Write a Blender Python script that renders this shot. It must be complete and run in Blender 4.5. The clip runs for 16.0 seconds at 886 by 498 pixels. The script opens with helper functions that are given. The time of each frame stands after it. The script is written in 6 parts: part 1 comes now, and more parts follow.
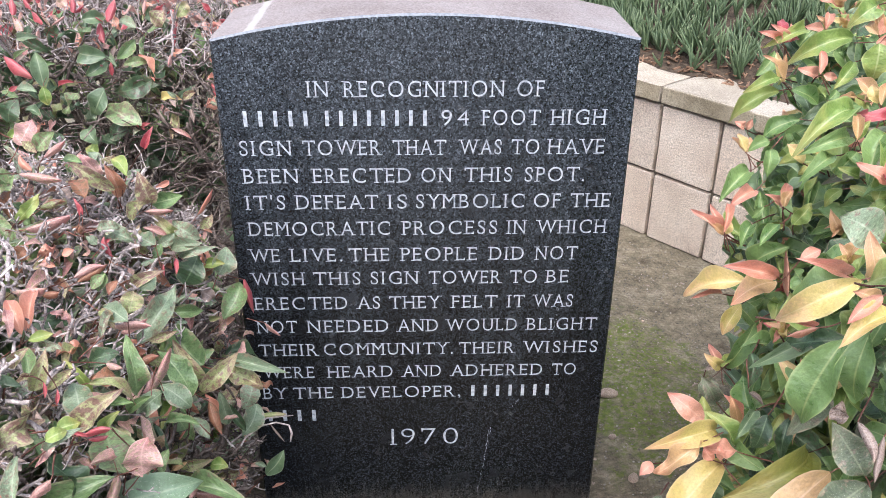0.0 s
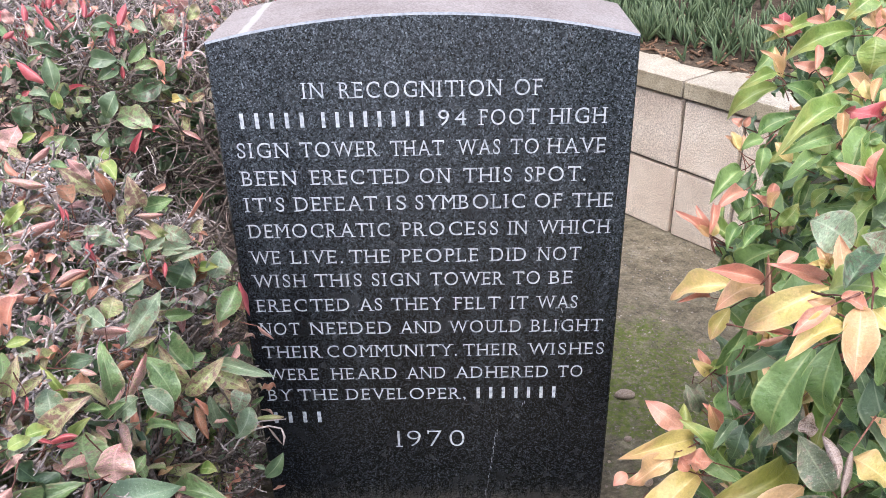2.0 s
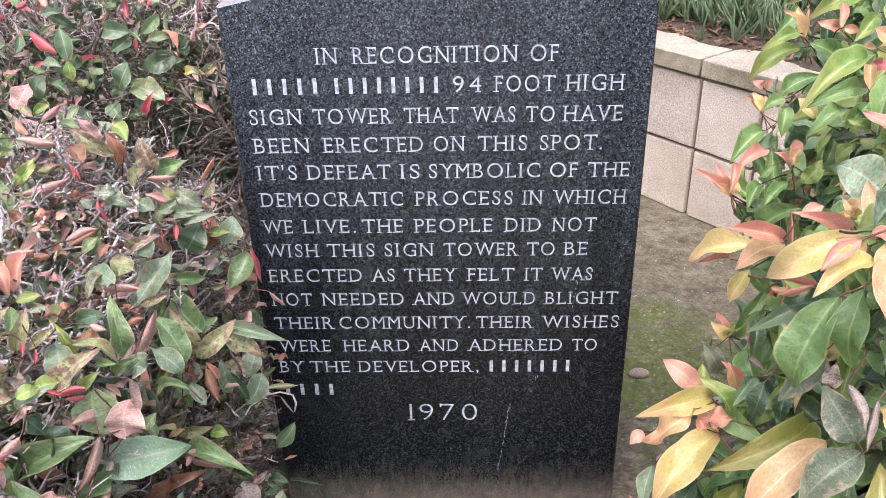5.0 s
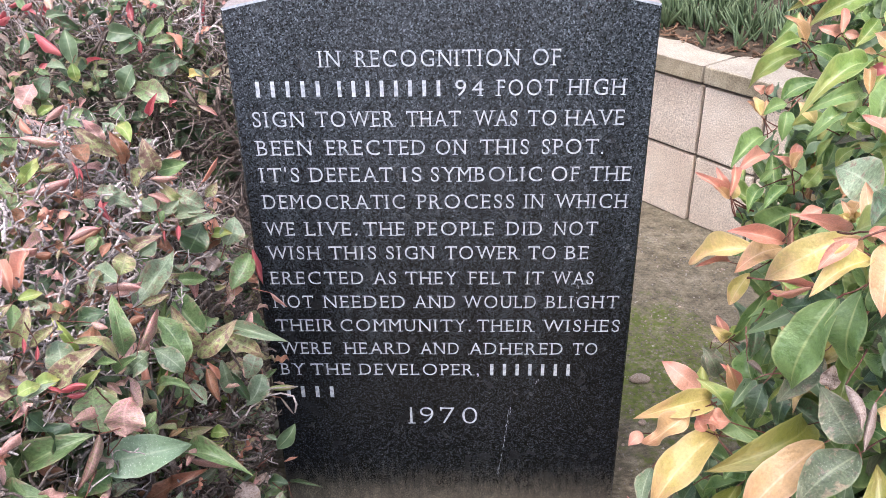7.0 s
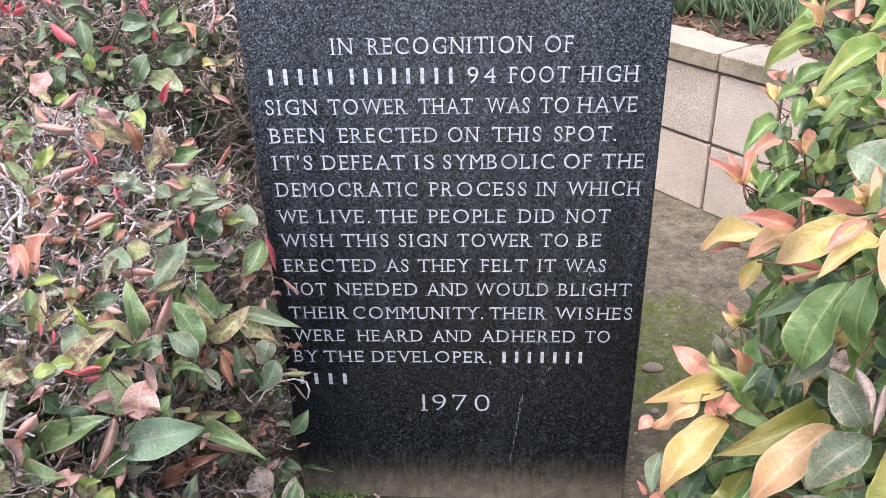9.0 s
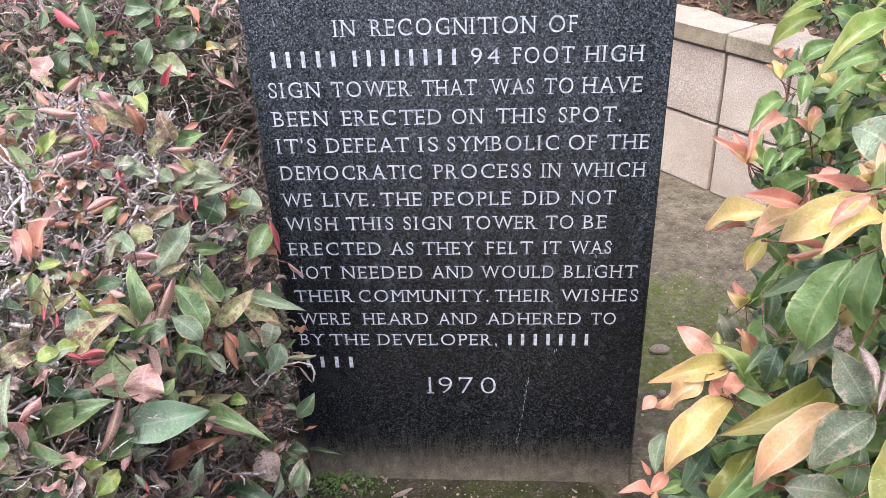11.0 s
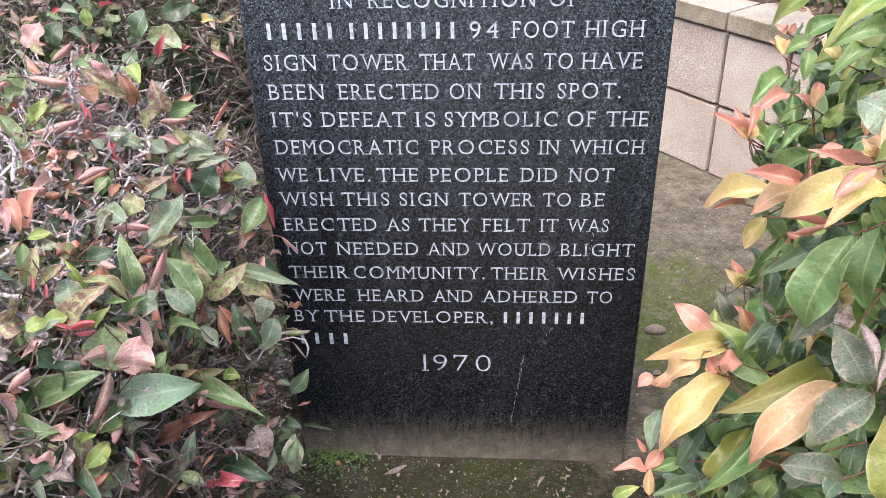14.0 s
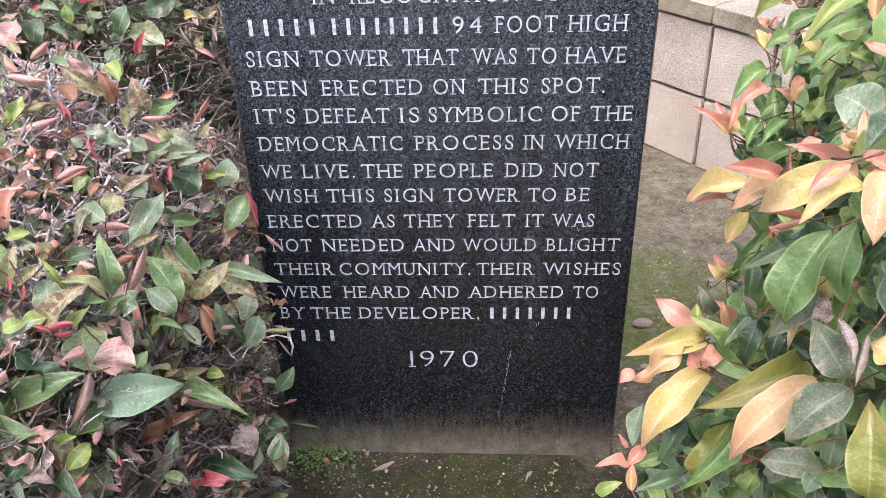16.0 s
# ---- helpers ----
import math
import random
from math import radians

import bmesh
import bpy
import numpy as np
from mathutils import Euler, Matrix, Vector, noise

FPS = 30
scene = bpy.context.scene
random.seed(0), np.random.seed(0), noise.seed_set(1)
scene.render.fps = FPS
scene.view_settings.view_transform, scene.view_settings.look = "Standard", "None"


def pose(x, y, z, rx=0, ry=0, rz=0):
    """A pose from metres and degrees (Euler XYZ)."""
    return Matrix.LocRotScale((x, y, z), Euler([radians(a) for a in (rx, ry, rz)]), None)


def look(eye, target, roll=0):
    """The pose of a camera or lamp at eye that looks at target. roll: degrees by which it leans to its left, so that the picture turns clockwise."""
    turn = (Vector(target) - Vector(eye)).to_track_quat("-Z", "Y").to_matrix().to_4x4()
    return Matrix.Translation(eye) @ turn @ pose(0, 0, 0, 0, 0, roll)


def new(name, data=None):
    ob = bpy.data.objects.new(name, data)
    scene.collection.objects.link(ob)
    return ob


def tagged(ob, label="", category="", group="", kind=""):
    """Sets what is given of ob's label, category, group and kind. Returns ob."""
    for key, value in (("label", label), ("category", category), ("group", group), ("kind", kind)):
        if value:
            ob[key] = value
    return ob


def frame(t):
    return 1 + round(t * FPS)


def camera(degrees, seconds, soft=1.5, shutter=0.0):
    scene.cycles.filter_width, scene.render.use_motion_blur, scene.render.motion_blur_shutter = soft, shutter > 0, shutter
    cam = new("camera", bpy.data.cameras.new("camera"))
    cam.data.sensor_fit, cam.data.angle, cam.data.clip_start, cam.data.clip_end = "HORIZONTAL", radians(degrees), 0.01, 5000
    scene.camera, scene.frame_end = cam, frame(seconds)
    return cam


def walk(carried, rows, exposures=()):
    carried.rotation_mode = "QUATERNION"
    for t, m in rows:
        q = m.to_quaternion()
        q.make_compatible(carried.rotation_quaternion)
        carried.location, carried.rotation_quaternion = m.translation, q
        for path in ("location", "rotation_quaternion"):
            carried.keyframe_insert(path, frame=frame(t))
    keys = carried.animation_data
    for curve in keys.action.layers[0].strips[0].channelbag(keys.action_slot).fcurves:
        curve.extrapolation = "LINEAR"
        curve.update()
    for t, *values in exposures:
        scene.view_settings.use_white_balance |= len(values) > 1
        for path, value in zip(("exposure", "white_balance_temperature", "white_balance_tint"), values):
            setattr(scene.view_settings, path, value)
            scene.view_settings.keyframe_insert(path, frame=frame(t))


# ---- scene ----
cam = camera(54.8, 16.0, soft=0.72)
PATH = [
    (0, (-0.013, -1.2, 1.26), (0.042, 0.564, 0.32), 0.3),
    (0.5, (0.032, -1.183, 1.257), (0.021, 0.578, 0.309), -0.2),
    (1, (0.047, -1.182, 1.257), (0.013, 0.579, 0.308), -0.8),
    (1.5, (0.05, -1.182, 1.258), (0.017, 0.58, 0.312), -1.0),
    (2, (0.048, -1.185, 1.259), (0.011, 0.577, 0.313), -1.4),
    (2.5, (0.05, -1.187, 1.259), (0.009, 0.573, 0.311), -1.4),
    (3, (0.048, -1.185, 1.255), (0.006, 0.571, 0.3), -1.1),
    (3.5, (0.047, -1.185, 1.254), (-0.001, 0.569, 0.293), -1.0),
    (4, (0.046, -1.186, 1.243), (-0.008, 0.564, 0.275), -1.3),
    (6.5, (0.047, -1.188, 1.221), (-0.03, 0.564, 0.26), -1.4),
    (7, (0.048, -1.192, 1.223), (-0.025, 0.564, 0.269), -1.2),
    (7.5, (0.051, -1.195, 1.223), (-0.036, 0.561, 0.27), -1.3),
    (8, (0.051, -1.198, 1.223), (-0.05, 0.556, 0.267), -1.5),
    (8.5, (0.05, -1.197, 1.222), (-0.056, 0.553, 0.259), -1.7),
    (9, (0.051, -1.197, 1.22), (-0.055, 0.547, 0.248), -1.7),
    (11.5, (0.057, -1.195, 1.215), (-0.07, 0.526, 0.205), -2.5),
    (12, (0.058, -1.196, 1.214), (-0.066, 0.521, 0.196), -2.3),
    (12.5, (0.057, -1.194, 1.213), (-0.052, 0.518, 0.183), -1.7),
    (13, (0.053, -1.189, 1.209), (-0.052, 0.518, 0.172), -1.5),
    (13.5, (0.052, -1.188, 1.207), (-0.056, 0.516, 0.165), -1.5),
    (14, (0.056, -1.189, 1.206), (-0.061, 0.513, 0.162), -1.7),
    (14.5, (0.058, -1.192, 1.208), (-0.064, 0.512, 0.168), -1.7),
    (15, (0.059, -1.19, 1.206), (-0.058, 0.514, 0.166), -1.6),
    (15.5, (0.059, -1.187, 1.206), (-0.048, 0.514, 0.16), -1.5),
    (16, (0.064, -1.185, 1.206), (-0.031, 0.511, 0.151), -1.8),
]
walk(cam, [(t, look(eye, target, roll)) for t, eye, target, roll in PATH], exposures=[(0.0, 1.29, 6250, 11), (4.0, 1.35, 6300, 14), (8.0, 1.37, 6320, 15), (16.0, 1.38, 6300, 15)])

# ---- world and light: bright overcast sky ----
world = bpy.data.worlds.new("sky")
scene.world = world
world.use_nodes = True
wn, wl = world.node_tree.nodes, world.node_tree.links
sky = wn.new("ShaderNodeTexSky")
sky.sky_type = "NISHITA"
sky.sun_disc = False
sky.sun_elevation, sky.sun_rotation = radians(58), radians(200)
sky.air_density, sky.dust_density = 1.0, 4.0
veil = wn.new("ShaderNodeHueSaturation")
veil.inputs["Saturation"].default_value = 0.8
wl.new(sky.outputs[0], veil.inputs["Color"])
wl.new(veil.outputs[0], wn["Background"].inputs["Color"])
wn["Background"].inputs["Strength"].default_value = 0.15
sun_data = bpy.data.lights.new("sun", "SUN")
sun_data.energy, sun_data.angle, sun_data.color = 1.3, radians(30), (1.0, 0.995, 0.985)
sun = new("sun", sun_data)
sun.matrix_world = look((0.5, -2.0, 5.0), (0, 0, 0))

# ---- materials ----


class Mat:
    """A node material with short ways to add nodes."""

    def __init__(self, name, rough=0.6, metal=0.0, spec=0.5):
        self.m = bpy.data.materials.new(name)
        self.m.use_nodes = True
        self.t = self.m.node_tree
        self.b = self.t.nodes["Principled BSDF"]
        self.b.inputs["Roughness"].default_value = rough
        self.b.inputs["Metallic"].default_value = metal
        self.b.inputs["Specular IOR Level"].default_value = spec

    def node(self, kind, **values):
        n = self.t.nodes.new(kind)
        for key, value in values.items():
            n.inputs[key.replace("_", " ")].default_value = value
        return n

    def link(self, a, b):
        self.t.links.new(a, b)

    def coord(self, out="Object", scale=(1, 1, 1)):
        c = self.node("ShaderNodeTexCoord")
        m = self.node("ShaderNodeMapping", Scale=scale)
        self.link(c.outputs[out], m.inputs["Vector"])
        return m.outputs[0]

    def noise(self, vec, scale, detail=4.0, rough=0.6):
        n = self.node("ShaderNodeTexNoise", Scale=scale, Detail=detail, Roughness=rough)
        self.link(vec, n.inputs["Vector"])
        return n.outputs["Fac"]

    def cells(self, vec, scale, out="Color"):
        n = self.node("ShaderNodeTexVoronoi", Scale=scale)
        self.link(vec, n.inputs["Vector"])
        return n.outputs[out]

    def ramp(self, fac, *stops):
        n = self.node("ShaderNodeValToRGB")
        e = n.color_ramp.elements
        while len(e) < len(stops):
            e.new(0.5)
        for el, (p, c) in zip(e, stops):
            el.position = p
            el.color = (*c, 1) if not isinstance(c, (int, float)) else (c, c, c, 1)
        self.link(fac, n.inputs["Fac"])
        return n.outputs[0]

    def mix(self, fac, a, b, mode="MIX"):
        n = self.node("ShaderNodeMix")
        n.data_type, n.blend_type = "RGBA", mode
        for sock, v in ((n.inputs[0], fac), (n.inputs[6], a), (n.inputs[7], b)):
            if isinstance(v, bpy.types.NodeSocket):
                self.link(v, sock)
            elif isinstance(v, (int, float)):
                sock.default_value = v if sock.type == "VALUE" else (v, v, v, 1)
            else:
                sock.default_value = (*v, 1)
        return n.outputs[2]

    def math(self, op, a, b=0.0):
        n = self.node("ShaderNodeMath")
        n.operation = op
        for sock, v in zip(n.inputs, (a, b)):
            if isinstance(v, bpy.types.NodeSocket):
                self.link(v, sock)
            else:
                sock.default_value = v
        return n.outputs[0]

    def bump(self, height, strength=0.4, dist=0.002):
        n = self.node("ShaderNodeBump", Strength=strength, Distance=dist)
        self.link(height, n.inputs["Height"])
        self.link(n.outputs[0], self.b.inputs["Normal"])

    def out(self, color=None, rough=None):
        if color is not None:
            self.link(color, self.b.inputs["Base Color"])
        if rough is not None:
            self.link(rough, self.b.inputs["Roughness"])
        return self.m


def granite_face():
    k = Mat("polished_dark_granite", 0.2)
    v = k.coord()
    warp = k.node("ShaderNodeTexNoise", Scale=350.0, Detail=2.0)
    k.link(v, warp.inputs["Vector"])
    wv = k.node("ShaderNodeVectorMath")
    wv.operation = "MULTIPLY_ADD"
    k.link(warp.outputs["Color"], wv.inputs[0])
    wv.inputs[1].default_value = (0.004, 0.004, 0.004)
    k.link(v, wv.inputs[2])
    grain = k.cells(wv.outputs[0], 470.0)
    g = k.node("ShaderNodeSeparateColor")
    k.link(grain, g.inputs[0])
    base = k.ramp(g.outputs[0], (0.0, (0.003, 0.0036, 0.005)), (0.35, (0.006, 0.007, 0.0092)), (0.6, (0.01, 0.0115, 0.0148)), (0.85, (0.016, 0.018, 0.023)), (1.0, (0.024, 0.027, 0.034)))
    base = k.mix(0.85, base, k.ramp(k.noise(v, 640.0, 2.0, 0.7), (0.38, 0.25), (0.62, 1.9)), "MULTIPLY")
    cloud = k.noise(v, 5.0, 3.0)
    base = k.mix(k.ramp(cloud, (0.35, 0.0), (0.7, 0.12)), base, (0.03, 0.03, 0.033))
    fleck = k.cells(v, 75.0, "Distance")
    base = k.mix(k.ramp(fleck, (0.0, 0.5), (0.06, 0.0)), base, (0.16, 0.155, 0.15))
    # splashed mud and mineral streaks near the foot
    z = k.node("ShaderNodeSeparateXYZ")
    k.link(v, z.inputs[0])
    streak = k.noise(k.coord(scale=(120, 120, 26)), 1.0, 5.0, 0.75)
    grain_mud = k.noise(v, 480.0, 3.0, 0.7)
    level = k.math("ADD", z.outputs["Z"], k.math("MULTIPLY", k.math("SUBTRACT", streak, 0.5), -0.12))
    level = k.math("ADD", level, k.math("MULTIPLY", k.math("SUBTRACT", grain_mud, 0.5), -0.2))
    mud = k.ramp(level, (0.015, 0.95), (0.05, 0.6), (0.075, 0.2), (0.12, 0.0))
    fine = k.ramp(k.noise(v, 420.0, 4.0, 0.75), (0.36, 0.45), (0.6, 1.0))
    mudmask = k.mix(1.0, mud, fine, "MULTIPLY")
    base = k.mix(mudmask, base, k.ramp(k.noise(v, 40.0), (0.3, (0.11, 0.093, 0.07)), (0.7, (0.27, 0.232, 0.18))))
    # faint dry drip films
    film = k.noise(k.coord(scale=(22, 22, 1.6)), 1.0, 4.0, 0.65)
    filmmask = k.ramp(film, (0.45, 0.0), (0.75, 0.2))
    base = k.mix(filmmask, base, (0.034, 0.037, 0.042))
    # skylight painted into the colour: the face pales towards the top in streaks
    upper_light = k.math("ADD", z.outputs["Z"], k.math("MULTIPLY", k.math("SUBTRACT", film, 0.5), 0.7))
    upper_light_grain = k.ramp(g.outputs[1], (0.2, 0.15), (0.9, 1.0))
    base = k.mix(k.mix(1.0, k.ramp(upper_light, (0.4, 0.0), (0.98, 0.62)), upper_light_grain, "MULTIPLY"), base, (0.115, 0.136, 0.166))
    # dark and pale crystals show through the films and the painted light
    crystal = k.ramp(g.outputs[2], (0.0, 0.18), (0.3, 0.5), (0.6, 1.1), (0.85, 1.75), (1.0, 2.4))
    fleckle = k.ramp(k.noise(v, 560.0, 2.0, 0.6), (0.38, 0.4), (0.5, 1.05), (0.62, 1.6))
    base = k.mix(k.math("MULTIPLY", k.math("SUBTRACT", 1.0, mudmask), 0.82), base, k.mix(1.0, base, crystal, "MULTIPLY"))
    base = k.mix(0.7, base, fleckle, "MULTIPLY")
    rough = k.mix(mudmask, k.ramp(k.noise(v, 18.0), (0.3, 0.17), (0.75, 0.32)), 0.8)
    k.bump(k.noise(v, 700.0, 2.0), 0.06, 0.0006)
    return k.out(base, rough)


def granite_rough():
    k = Mat("weathered_granite", 0.75)
    v = k.coord()
    big = k.noise(v, 9.0, 5.0)
    base = k.ramp(big, (0.3, (0.155, 0.122, 0.11)), (0.55, (0.225, 0.19, 0.178)), (0.78, (0.3, 0.272, 0.265)))
    grain = k.cells(v, 420.0)
    base = k.mix(0.35, base, k.ramp(grain, (0.2, (0.14, 0.11, 0.11)), (0.8, (0.42, 0.37, 0.37))))
    # a pale drip stripe runs across the top near one shoulder
    at = k.node("ShaderNodeSeparateXYZ")
    k.link(v, at.inputs[0])
    off = k.math("ABSOLUTE", k.math("ADD", k.math("ADD", at.outputs["X"], 0.249), k.math("MULTIPLY", k.math("SUBTRACT", k.noise(v, 40.0), 0.5), 0.008)))
    base = k.mix(k.ramp(k.math("MULTIPLY", off, 40.0), (0.2, 0.6), (0.34, 0.0)), base, (0.46, 0.44, 0.43))
    k.bump(k.noise(v, 300.0, 4.0), 0.4, 0.002)
    return k.out(base)


def chipped_edge():
    k = Mat("frosted_granite_edge", 0.7)
    v = k.coord()
    base = k.ramp(k.noise(v, 220.0, 5.0), (0.3, (0.14, 0.152, 0.18)), (0.65, (0.27, 0.29, 0.335)))
    k.bump(k.noise(v, 400.0), 0.5, 0.002)
    return k.out(base)


def letter_paint():
    k = Mat("white_letter_paint", 0.65)
    v = k.coord()
    base = k.ramp(k.noise(v, 130.0, 4.0), (0.34, (0.19, 0.22, 0.27)), (0.48, (0.4, 0.43, 0.49)), (0.62, (0.54, 0.57, 0.62)))
    return k.out(base)


def block_face(name, cols, rough=0.9):
    k = Mat(name, rough)
    v = k.coord()
    info = k.node("ShaderNodeObjectInfo")
    shift = k.node("ShaderNodeVectorMath")
    shift.operation = "MULTIPLY_ADD"
    comb = k.node("ShaderNodeCombineXYZ")
    for s in comb.inputs:
        k.link(info.outputs["Random"], s)
    k.link(comb.outputs[0], shift.inputs[0])
    shift.inputs[1].default_value = (37, 11, 23)
    k.link(v, shift.inputs[2])
    v = shift.outputs[0]
    a, b, c = cols
    base = k.ramp(k.noise(v, 7.0, 4.0), (0.3, a), (0.52, b), (0.72, c))
    grit = k.ramp(k.noise(v, 240.0, 4.0, 0.8), (0.36, 0.52), (0.5, 1.0), (0.64, 1.42))
    base = k.mix(0.9, base, grit, "MULTIPLY")
    pit = k.ramp(k.cells(v, 120.0, "Distance"), (0.0, 0.45), (0.2, 1.0))
    base = k.mix(0.7, base, pit, "MULTIPLY")
    tone = k.ramp(info.outputs["Random"], (0.0, (0.9, 0.88, 0.86)), (1.0, (1.08, 1.04, 1.0)))
    base = k.mix(1.0, base, tone, "MULTIPLY")
    k.bump(k.math("ADD", k.noise(v, 130.0, 5.0, 0.8), k.math("MULTIPLY", k.noise(v, 38.0, 3.0), 0.8)), 0.9, 0.006)
    return k.out(base)


def soil():
    k = Mat("bare_soil_with_moss", 0.95, spec=0.2)
    v = k.coord()
    base = k.ramp(k.noise(v, 11.0, 6.0), (0.3, (0.145, 0.12, 0.082)), (0.55, (0.25, 0.215, 0.155)), (0.75, (0.345, 0.305, 0.235)))
    base = k.mix(0.5, base, k.ramp(k.noise(v, 150.0, 4.0, 0.7), (0.34, 0.4), (0.64, 1.4)), "MULTIPLY")
    base = k.mix(0.35, base, k.ramp(k.noise(v, 420.0, 3.0, 0.7), (0.35, 0.55), (0.62, 1.3)), "MULTIPLY")
    base = k.mix(0.7, base, k.ramp(k.noise(v, 38.0, 5.0, 0.75), (0.36, 0.45), (0.5, 0.95), (0.64, 1.35)), "MULTIPLY")
    # moss grows on the shaded damp strip beside and before the stone
    p = k.node("ShaderNodeSeparateXYZ")
    k.link(v, p.inputs[0])
    def blob(cx, cy, rx, ry):
        dx = k.math("DIVIDE", k.math("SUBTRACT", p.outputs["X"], cx), rx)
        dy = k.math("DIVIDE", k.math("SUBTRACT", p.outputs["Y"], cy), ry)
        d = k.math("ADD", k.math("MULTIPLY", dx, dx), k.math("MULTIPLY", dy, dy))
        return k.math("SUBTRACT", 1.0, d)
    patch = k.math("MAXIMUM", blob(0.5, 0.45, 0.22, 0.36), blob(0.05, -0.1, 0.34, 0.12))
    patch = k.math("ADD", patch, k.math("MULTIPLY", k.math("SUBTRACT", k.noise(v, 14.0, 6.0, 0.7), 0.5), 4.0))
    moss = k.ramp(patch, (0.1, 0.0), (0.7, 0.95))
    moss = k.mix(1.0, moss, k.ramp(k.noise(v, 90.0, 4.0), (0.4, 0.1), (0.56, 1.0)), "MULTIPLY")
    base = k.mix(moss, base, k.ramp(k.noise(v, 60.0, 4.0), (0.3, (0.085, 0.115, 0.025)), (0.7, (0.2, 0.235, 0.06))))
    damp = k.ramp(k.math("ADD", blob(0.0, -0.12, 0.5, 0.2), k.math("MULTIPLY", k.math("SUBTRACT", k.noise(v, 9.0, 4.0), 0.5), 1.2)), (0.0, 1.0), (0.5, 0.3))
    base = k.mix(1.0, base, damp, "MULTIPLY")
    # unseen pale ground added for the stone to reflect; planted strip dark and damp
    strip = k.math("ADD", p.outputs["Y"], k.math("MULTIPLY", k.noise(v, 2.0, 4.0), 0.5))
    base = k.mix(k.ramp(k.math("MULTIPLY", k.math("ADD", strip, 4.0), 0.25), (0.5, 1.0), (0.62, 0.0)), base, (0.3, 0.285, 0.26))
    h = k.math("ADD", k.noise(v, 60.0, 6.0, 0.7), k.math("MULTIPLY", k.noise(v, 260.0, 3.0), 0.5))
    k.bump(h, 1.0, 0.016)
    return k.out(base)


def mulch_soil():
    k = Mat("dark_planter_soil", 0.95, spec=0.2)
    v = k.coord()
    base = k.ramp(k.noise(v, 60.0, 6.0, 0.7), (0.3, (0.03, 0.022, 0.017)), (0.6, (0.10, 0.075, 0.055)), (0.8, (0.22, 0.17, 0.13)))
    k.bump(k.noise(v, 80.0, 5.0), 0.9, 0.01)
    return k.out(base)


def bark(name, a, b, c):
    k = Mat(name, 0.85, spec=0.25)
    v = k.coord()
    base = k.ramp(k.math("ADD", k.math("MULTIPLY", k.noise(v, 30.0, 5.0, 0.7), 0.5), k.math("MULTIPLY", k.noise(v, 210.0, 4.0, 0.7), 0.5)), (0.36, a), (0.5, b), (0.64, c))
    g = k.node("ShaderNodeNewGeometry")
    base = k.mix(1.0, base, k.ramp(g.outputs["Random Per Island"], (0.0, 0.4), (0.5, 0.85), (1.0, 1.3)), "MULTIPLY")
    k.bump(k.noise(v, 260.0, 4.0, 0.7), 0.9, 0.003)
    return k.out(base)


